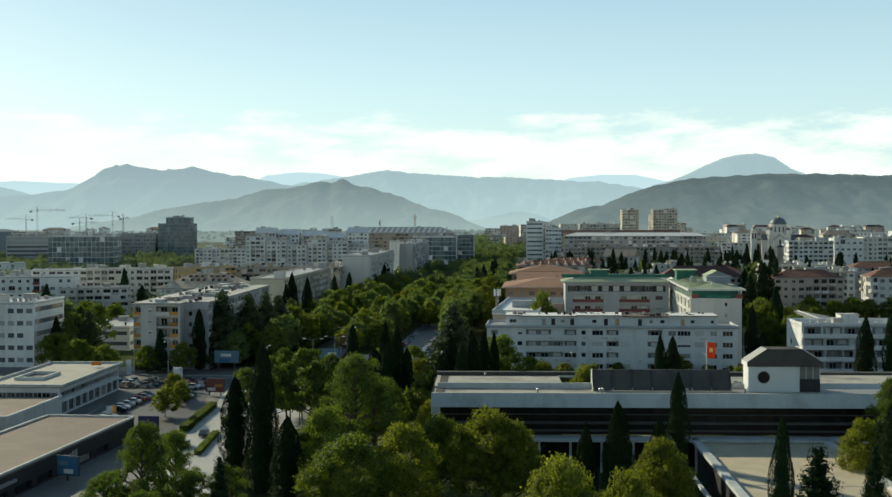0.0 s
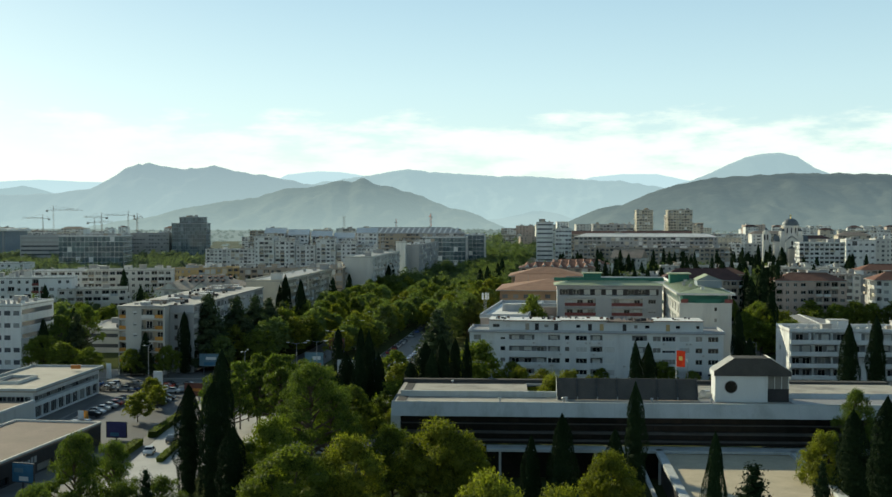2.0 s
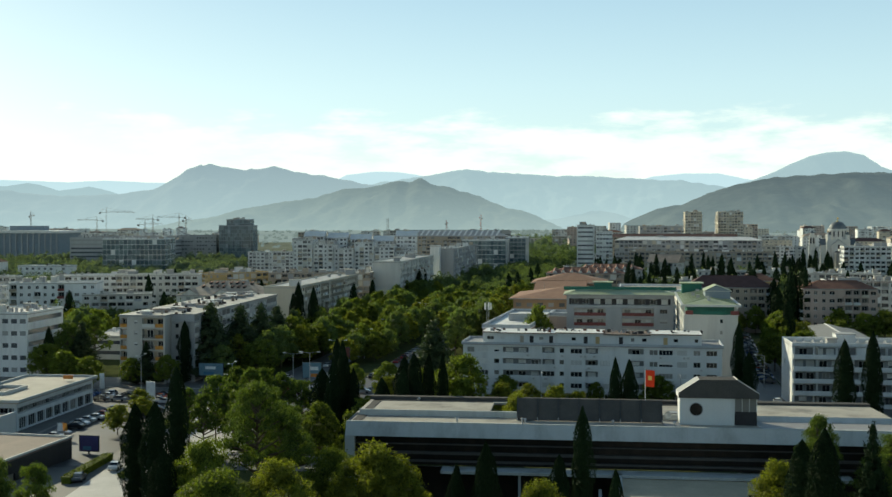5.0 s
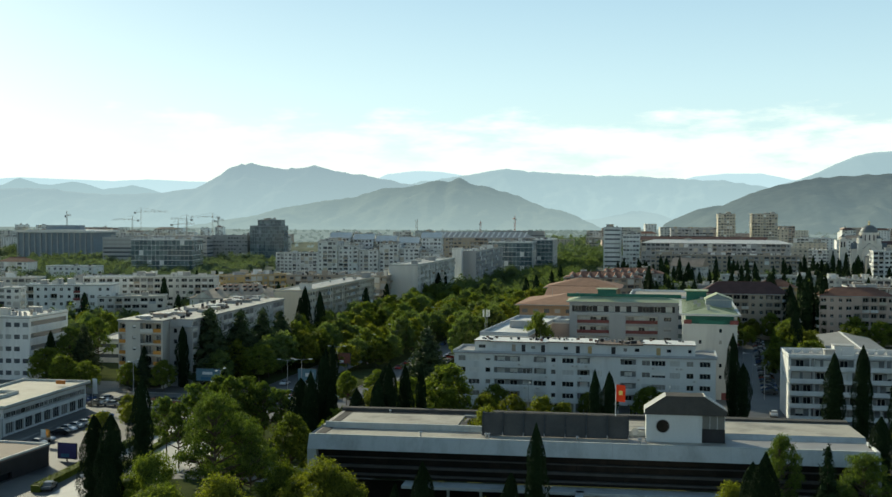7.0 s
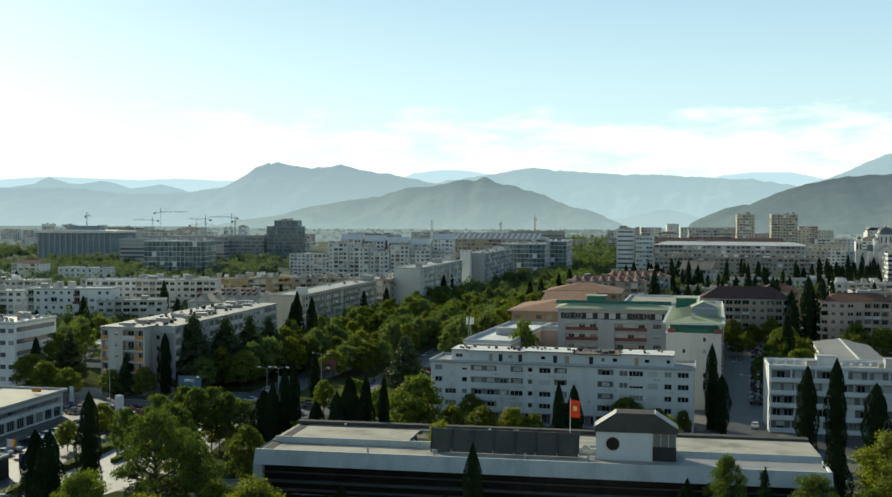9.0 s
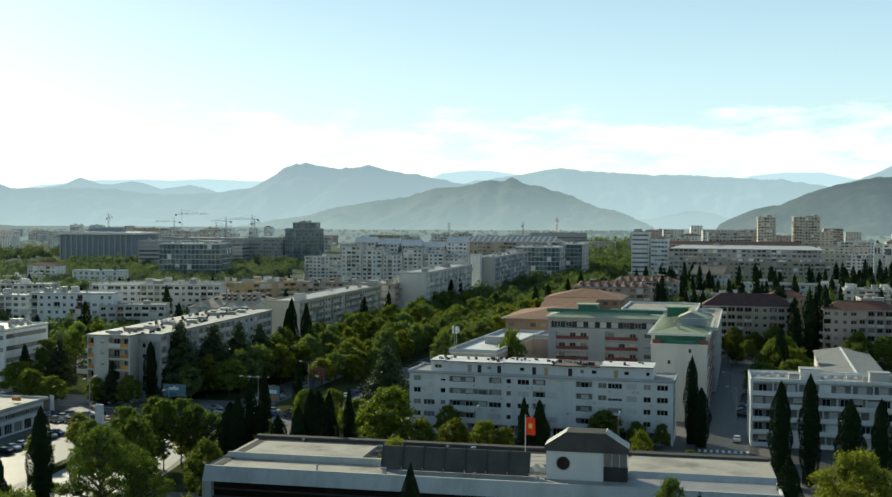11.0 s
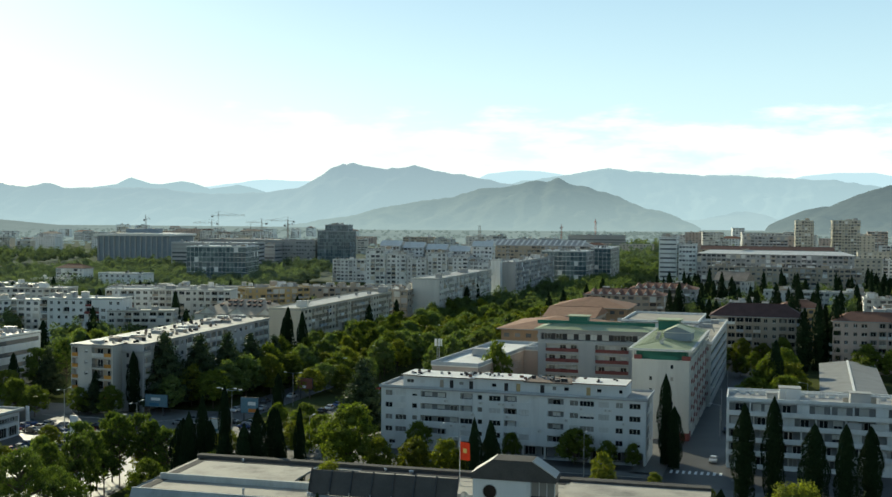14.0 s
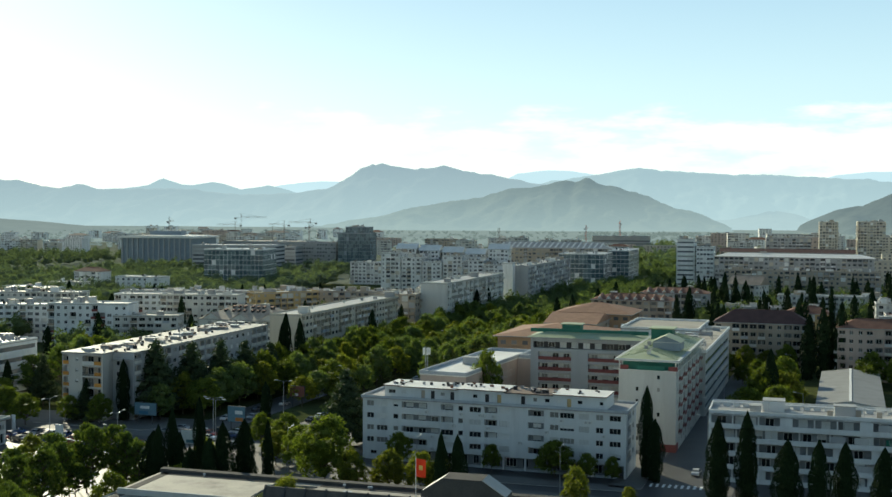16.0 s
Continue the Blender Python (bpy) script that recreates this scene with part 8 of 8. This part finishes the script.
def street_lamp(x, y, h, rot, arms=2):
    root = thing("street_lamp", "tall grey street lamp with two outstretched arms" if arms == 2 else "tall grey street lamp with one arm", "street lamp", x, y, ground_z(x, y), rot)
    g = Geo()
    g.tube((0, 0, 0), (0, 0, h), 0.12, 0.07, M["steel"], 8)
    part("pole", g, root)
    for s in ((-1, 1) if arms == 2 else (1,)):
        g = Geo()
        g.tube((0, 0, h - 0.05), (s * 2.0, 0, h + 0.25), 0.05, 0.04, M["steel"], 6)
        arm = part("arm", g, root)
        g = Geo()
        g.box(min(s * 1.9, s * 2.8), max(s * 1.9, s * 2.8), -0.16, 0.16, h + 0.18, h + 0.34, M["paint"])
        part("lamp_head", g, arm, "pale lamp head")
    return root


for x, y, h, rot in ((-18.6, 297.8, 10, -6), (-25.7, 256, 10, -8), (-12.2, 283.6, 12, -8), (-27.7, 262, 12, 80), (-53.7, 277, 12, 80), (-10, 330, 10, -8), (-5, 365, 10, -8), (1, 400, 10, -8), (6, 440, 10, -8), (12, 480, 10, -8)):
    street_lamp(x, y, h, rot)
for x, y, h, rot in ((109.5, 303, 9, 170), (76.5, 253, 10, 80), (112.5, 330, 9, 170), (138, 345, 9, 170), (118, 368, 9, 170), (45, 257, 10, 80), (14, 262, 10, 80)):
    street_lamp(x, y, h, rot, 1)


def billboard(x, y, rot, w, h, base, colours, label, posts=2):
    root = thing("billboard", label, "billboard", x, y, ground_z(x, y), rot)
    for u in ((-w * 0.3, w * 0.3) if posts == 2 else (0,)):
        g = Geo()
        g.box(u - 0.12, u + 0.12, -0.1, 0.12, 0, base + 0.2, M["darksteel"])
        part("post", g, root)
    g = Geo()
    g.box(-w / 2, w / 2, 0.0, 0.3, base, base + h, M["darksteel"])
    panel = part("panel", g, root, "framed board")
    g = Geo()
    g.poly([(-w / 2 + 0.12, -0.02, base + 0.12), (w / 2 - 0.12, -0.02, base + 0.12), (w / 2 - 0.12, -0.02, base + h - 0.12), (-w / 2 + 0.12, -0.02, base + h - 0.12)], colours[0])
    part("poster", g, panel, "printed poster")
    r = random.Random(int(x * 10))
    for i, c in enumerate(colours[1:]):
        g = Geo()
        a = -w / 2 + 0.4 + r.random() * w * 0.4
        b = base + 0.35 + i * (h - 0.6) / max(1, len(colours) - 1)
        g.poly([(a, -0.035, b), (a + w * 0.42, -0.035, b), (a + w * 0.42, -0.035, b + h * 0.22), (a, -0.035, b + h * 0.22)], c)
        part("poster_bar", g, panel)
    return root


P_BLUE = material("blue_poster", (0.06, 0.16, 0.26), 0.5, 0.15, 1.5, 8)
P_SKY = material("pale_blue_poster", (0.13, 0.22, 0.27), 0.5, 0.15, 1.5, 8)
P_RED = material("red_poster", (0.2, 0.08, 0.06), 0.5, 0.2, 1.5, 8)
P_VIOLET = material("violet_poster", (0.06, 0.058, 0.15), 0.5, 0.15, 1.5, 8)
P_ORANGE = material("orange_poster", (0.5, 0.19, 0.05), 0.5, 0.15, 1.5, 8)
billboard(-51.9, 178.0, -20, 4.2, 3.2, 0.9, (P_BLUE, M["paint"], P_SKY), "small roadside billboard with a blue poster", 1)
billboard(-46.7, 216.8, -10, 4.2, 3.2, 0.5, (P_VIOLET, P_BLUE), "roadside billboard with a violet poster", 1)
billboard(-40.5, 265.5, -12, 4.8, 3.3, 0.9, (P_RED, M["paint"], P_ORANGE, P_RED), "roadside billboard with a red poster")
billboard(-43.4, 309.5, -8, 7.2, 3.6, 2.4, (P_SKY, P_BLUE, M["paint"]), "wide billboard with a pale blue poster beside the crossroads")
billboard(-14.3, 303.5, -8, 5.4, 4.4, 2.6, (P_SKY, P_ORANGE, M["paint"]), "billboard with blue and orange poster by the avenue")
billboard(-10.2, 343.7, -8, 5.0, 3.4, 3.2, (P_RED, M["paint"]), "red billboard on the avenue median")
billboard(-2.9, 246, -8, 4.4, 3.2, 8.8, (M["paint"], P_SKY), "white hoarding among the cypresses", 1)
totem = Geo()
totem.box(-1.2, 1.2, 0, 0.5, 0, 5.4, M["paint"])
solo("sign_totem", totem, "plain white sign pylon at the car park", "sign", pose(-51.6, 277.5, 0, 0, 0, -20))
for x, y, h, m_ in ((-64.2, 277, 7.6, "paint"), (-58.5, 232, 3.4, "paint"), (-57.6, 232, 3.4, "orange")):
    root = thing("banner", "narrow advertising banner on a pole by the shops", "banner", x, y, 0, -20)
    g = Geo()
    g.tube((0, 0, 0), (0, 0, h + 0.1), 0.05, 0.04, M["steel"], 6)
    part("pole", g, root)
    part("cloth", smooth_sheet("cloth", lambda u, v: (0.05 + 1.5 * u, 0.1 * math.sin(4 * u + 3 * v), h - (h * 0.5) * v), 8, 10, M[m_]), root)
orange_sign = Geo()
orange_sign.box(-1.2, 1.2, 0, 0.3, 0, 0.9, P_ORANGE)
solo("roof_sign", orange_sign, "small orange sign on the shop roof", "sign", pose(-70.0, 271.0, 7.0, 0, 0, -6))


def hedge(x0, y0, x1, y1, w, h, seed):
    rs = np.random.RandomState(seed)
    L = math.hypot(x1 - x0, y1 - y0)
    n = int(L * 90)
    pts = np.stack([rs.uniform(-w / 2, w / 2, n), rs.uniform(0, L, n), rs.uniform(0.2, h, n)], 1)
    ax = rs.randint(0, 3, n)
    pts[ax == 0, 2] = h + rs.normal(scale=0.06, size=(ax == 0).sum())
    pts[ax == 1, 0] = np.sign(pts[ax == 1, 0]) * w / 2
    out = np.where((ax == 0)[:, None], [[0, 0, 1]], np.sign(pts[:, :1]) * np.array([[1, 0, 0]]))
    k = 0.9
    v = [(sx * w / 2 * k, yy, zz) for yy in (0.1, L - 0.1) for sx in (-1, 1) for zz in (0, h * k)]
    f = [(0, 1, 3, 2), (4, 6, 7, 5), (0, 4, 5, 1), (2, 3, 7, 6), (1, 5, 7, 3)]
    me = leaf_mesh("hedge", pts, out, 0.16, M["leaf_green"], seed, (v, f))
    ang = math.degrees(math.atan2(-(x1 - x0), y1 - y0))
    return solo("hedge", me, "clipped green hedge along the kerb", "hedge", pose(x0, y0, 0.05, 0, 0, ang))


hedge(-40.3, 219, -38.5, 249, 1.8, 1.3, 1)
hedge(-42.5, 192, -41.2, 212, 1.8, 1.3, 2)
hedge(-34.0, 196, -33.4, 216, 1.2, 0.9, 3)
hedge(-33.2, 226, -32.2, 252, 1.2, 0.9, 4)


# ---------------------------------------------------------------- cars
def car_parts(paint):
    """One saloon car, 4.3 m long, nose along +x: body, glass, wheels, lights."""
    root = thing("car", "parked car", "car")
    prof = [(-2.1, 0.32), (-2.15, 0.62), (-2.05, 0.92), (-1.35, 1.0), (-0.85, 1.42), (0.35, 1.45), (1.05, 0.98), (1.9, 0.82), (2.15, 0.6), (2.12, 0.3)]
    g = Geo()
    wy = [0.86 if z < 1.1 else 0.66 for _, z in prof]
    n = len(prof)
    lo = [(x, -w, z) for (x, z), w in zip(prof, wy)]
    hi = [(x, w, z) for (x, z), w in zip(prof, wy)]
    for i in range(n):
        j = (i + 1) % n
        g.poly([lo[i], lo[j], hi[j], hi[i]][::-1], paint)
    g.poly([(x, -0.86, z) for x, z in prof if z < 1.1], paint)
    g.poly([(x, 0.86, z) for x, z in prof if z < 1.1][::-1], paint)
    part("body", g, root)
    for s in (-1, 1):
        q = Geo()
        q.poly([(-1.3, s * 0.865, 1.0), (1.0, s * 0.865, 0.99), (0.33, s * 0.675, 1.42), (-0.83, s * 0.675, 1.4)][::s], M["glass"])
        part("side_window", q, root)
    q = Geo()
    q.poly([(1.04, -0.8, 1.01), (1.04, 0.8, 1.01), (0.42, 0.62, 1.43), (0.42, -0.62, 1.43)], M["glass"])
    part("windscreen", q, root)
    q = Geo()
    q.poly([(-1.34, 0.8, 1.03), (-1.34, -0.8, 1.03), (-0.9, -0.62, 1.4), (-0.9, 0.62, 1.4)], M["glass"])
    part("rear_window", q, root)
    for x in (-1.3, 1.35):
        for s in (-1, 1):
            q = Geo()
            q.tube((x, s * 0.68, 0.31), (x, s * 0.88, 0.31), 0.31, 0.31, M["tyre"], 12)
            part("wheel", q, root)
    return root


PAINTS = []
for nm, c in (("white", (0.6, 0.6, 0.6)), ("silver", (0.32, 0.33, 0.34)), ("black", (0.02, 0.02, 0.022)), ("dark grey", (0.08, 0.085, 0.09)), ("red", (0.25, 0.03, 0.025)), ("blue", (0.04, 0.08, 0.2))):
    pm = material(nm.replace(" ", "_") + "_car_paint", c, 0.25, 0.03, 1.0, 8, spec=0.6, metal=0.2)
    proto = car_parts(pm)
    tagged(proto, nm + " saloon car parked on the asphalt")
    PAINTS.append(proto)
CR = random.Random(9)


def car(x, y, heading, k=None):
    c = PAINTS[CR.choice((0, 0, 1, 1, 2, 3, 3, 4, 5)) if k is None else k]
    return copy_thing(c, pose(x, y, ground_z(x, y) + 0.085, 0, 0, heading))


for x, y in ((-58.7, 243.2), (-58.8, 247), (-58.6, 250.5), (-57.8, 254), (-57.4, 257.5), (-57.0, 261), (-56.6, 264.5), (-47.6, 258), (-47.2, 262), (-47.0, 266), (-59, 235.5), (-59.2, 231.5)):
    car(x, y, CR.choice((0, 180)) + CR.uniform(-6, 6) - 6)
for x, y, a in ((-53, 275.6, 172), (-47.9, 276.5, 172), (-35.5, 214.5, 92), (-37.4, 203.5, 94), (-41, 194.5, 95), (-31.2, 281.7, -8), (-31.9, 298, 172), (-23.5, 319.5, 80), (-16.8, 323, 80), (-29.6, 252, 88), (-17.5, 292, -8), (105.6, 277, 80), (5, 275, -8), (40, 263, -9), (-8, 285, 172), (-20, 335, 80), (-15, 346, 80), (-3, 300, 172)):
    car(x, y, a)
for i in range(18):                                   # crowding the forecourt of the shops and the crossroads
    car(-70 + (i % 6) * 4.9 + CR.uniform(-0.5, 0.5), 281.5 + (i // 6) * 4.2 - (i % 6) * 0.55, CR.choice((172, 172, 352, 95)) + CR.uniform(-5, 5))
for i in range(8):
    car(-30 + i * 5.6, 303.2 - i * 0.8, 172 + CR.uniform(-2, 2))
for i in range(6):
    car(-26 + i * 6.6, 297.6 - i * 0.92, -8 + CR.uniform(-2, 2))
for i in range(31):                                   # parked along the eastern carriageway
    y = 322 + i * 5.6
    x, yy = ave(y, 18.6)
    if CR.random() < 0.85:
        car(x, yy, 20 + CR.uniform(-6, 6))
    x, yy = ave(y, 8.6)
    if CR.random() < 0.6:
        car(x, yy, 81 + CR.uniform(-2, 2))
for i in range(34):                                   # angled row in the side street
    t = i / 33.0
    car(113.2 + 27.5 * t, 312 + 133 * t, 150 + CR.uniform(-4, 4))
for i in range(10):
    t = i / 9.0
    if CR.random() < 0.8:
        car(103.6 + 17.0 * t, 318 + 105 * t, 79 + CR.uniform(-2, 2))
for p in PAINTS:
    for o in (*p.children_recursive, p):
        bpy.data.objects.remove(o)


# ---------------------------------------------------------------- masts and cranes
def lattice(name, label, category, x, y, h, w, mat, jib=0.0, back=0.0, turn=0.0):
    z = ground_z(x, y)
    root = thing(name, label, category, x, y, z, turn)
    g = Geo()
    T = 0.06 * w
    for sx in (-1, 1):
        for sy in (-1, 1):
            g.box(sx * w / 2 - T, sx * w / 2 + T, sy * w / 2 - T, sy * w / 2 + T, 0, h, mat)
    n = int(h / (w * 1.2))
    for i in range(n):
        z0, z1 = h * i / n, h * (i + 1) / n
        for s in (-1, 1):
            g.tube((-w / 2, s * w / 2, z0), (w / 2, s * w / 2, z1), T * 0.7, T * 0.7, mat, 4)
            g.tube((s * w / 2, w / 2, z0), (s * w / 2, -w / 2, z1), T * 0.7, T * 0.7, mat, 4)
    part("mast", g, root)
    if jib:
        g = Geo()
        g.box(0, jib, -0.5, -0.25, h, h + 0.15, mat)
        g.box(0, jib, 0.25, 0.5, h, h + 0.15, mat)
        g.box(0, jib * 0.96, -0.12, 0.12, h + 1.4, h + 1.65, mat)
        for i in range(int(jib / 2.5)):
            g.tube((i * 2.5, -0.4, h + 0.2), (i * 2.5 + 1.25, 0, h + 1.5), 0.08, 0.08, mat, 4)
            g.tube((i * 2.5 + 1.25, 0, h + 1.5), (i * 2.5 + 2.5, 0.4, h + 0.2), 0.08, 0.08, mat, 4)
        part("jib", g, root)
        g = Geo()
        g.box(-back, 0, -0.5, 0.5, h, h + 0.4, mat)
        g.box(-back, -back + 2.4, -0.8, 0.8, h - 1.6, h + 0.4, M["concrete"])
        part("counter_jib", g, root)
        g = Geo()
        g.tube((0, 0, h), (0, 0, h + 5.5), 0.5, 0.15, mat, 5)
        g.tube((0, 0, h + 5.4), (jib * 0.7, 0, h + 1.6), 0.09, 0.09, mat, 4)
        g.tube((0, 0, h + 5.4), (-back, 0, h + 0.4), 0.09, 0.09, mat, 4)
        part("tower_head", g, root)
    return root


CRANE = material("crane_paint", (0.33, 0.3, 0.27), 0.6, 0.1)
CRANE_RED = material("red_crane_paint", (0.4, 0.14, 0.1), 0.6, 0.1)
for x, y, h, j, t in ((-378, 1266, 50, 40, 20), (-322, 1258, 42, 30, 160), (-442, 1206, 46, 26, 100), (-309, 1180, 37, 24, 10), (-300, 1290, 44, 34, 200), (-255, 1140, 42, 20, 80), (-410, 1330, 40, 30, 190)):
    lattice("tower_crane", "distant grey tower crane over the building sites", "crane", x, y, h, 1.2, CRANE, j * 0.8, 8, t)
for x, y, h, j, t in ((60.6, 1573, 41, 14, 100), (11.2, 1616, 33, 12, 80)):
    lattice("tower_crane", "distant red tower crane beside a concrete shell", "crane", x, y, h, 1.8, CRANE_RED, j, 8, t)
lattice("radio_mast", "slender lattice radio mast above the roofs", "mast", -39, 1035, 45, 1.6, CRANE)
lattice("roof_mast", "lattice aerial mast beside the school", "mast", 34.5, 320.5, 22.4, 0.6, M["steel"])
drums = Geo()
for i in range(5):
    a = 1.26 * i
    drums.tube((0.9 * math.cos(a), 0.9 * math.sin(a), 0), (0.9 * math.cos(a), 0.9 * math.sin(a), 1.9), 0.22, 0.22, M["paint"], 8)
part("aerial_ring", drums, bpy.data.objects["roof_mast"], "ring of white aerial panels", at=pose(0, 0, 20.2), kind="stuff")
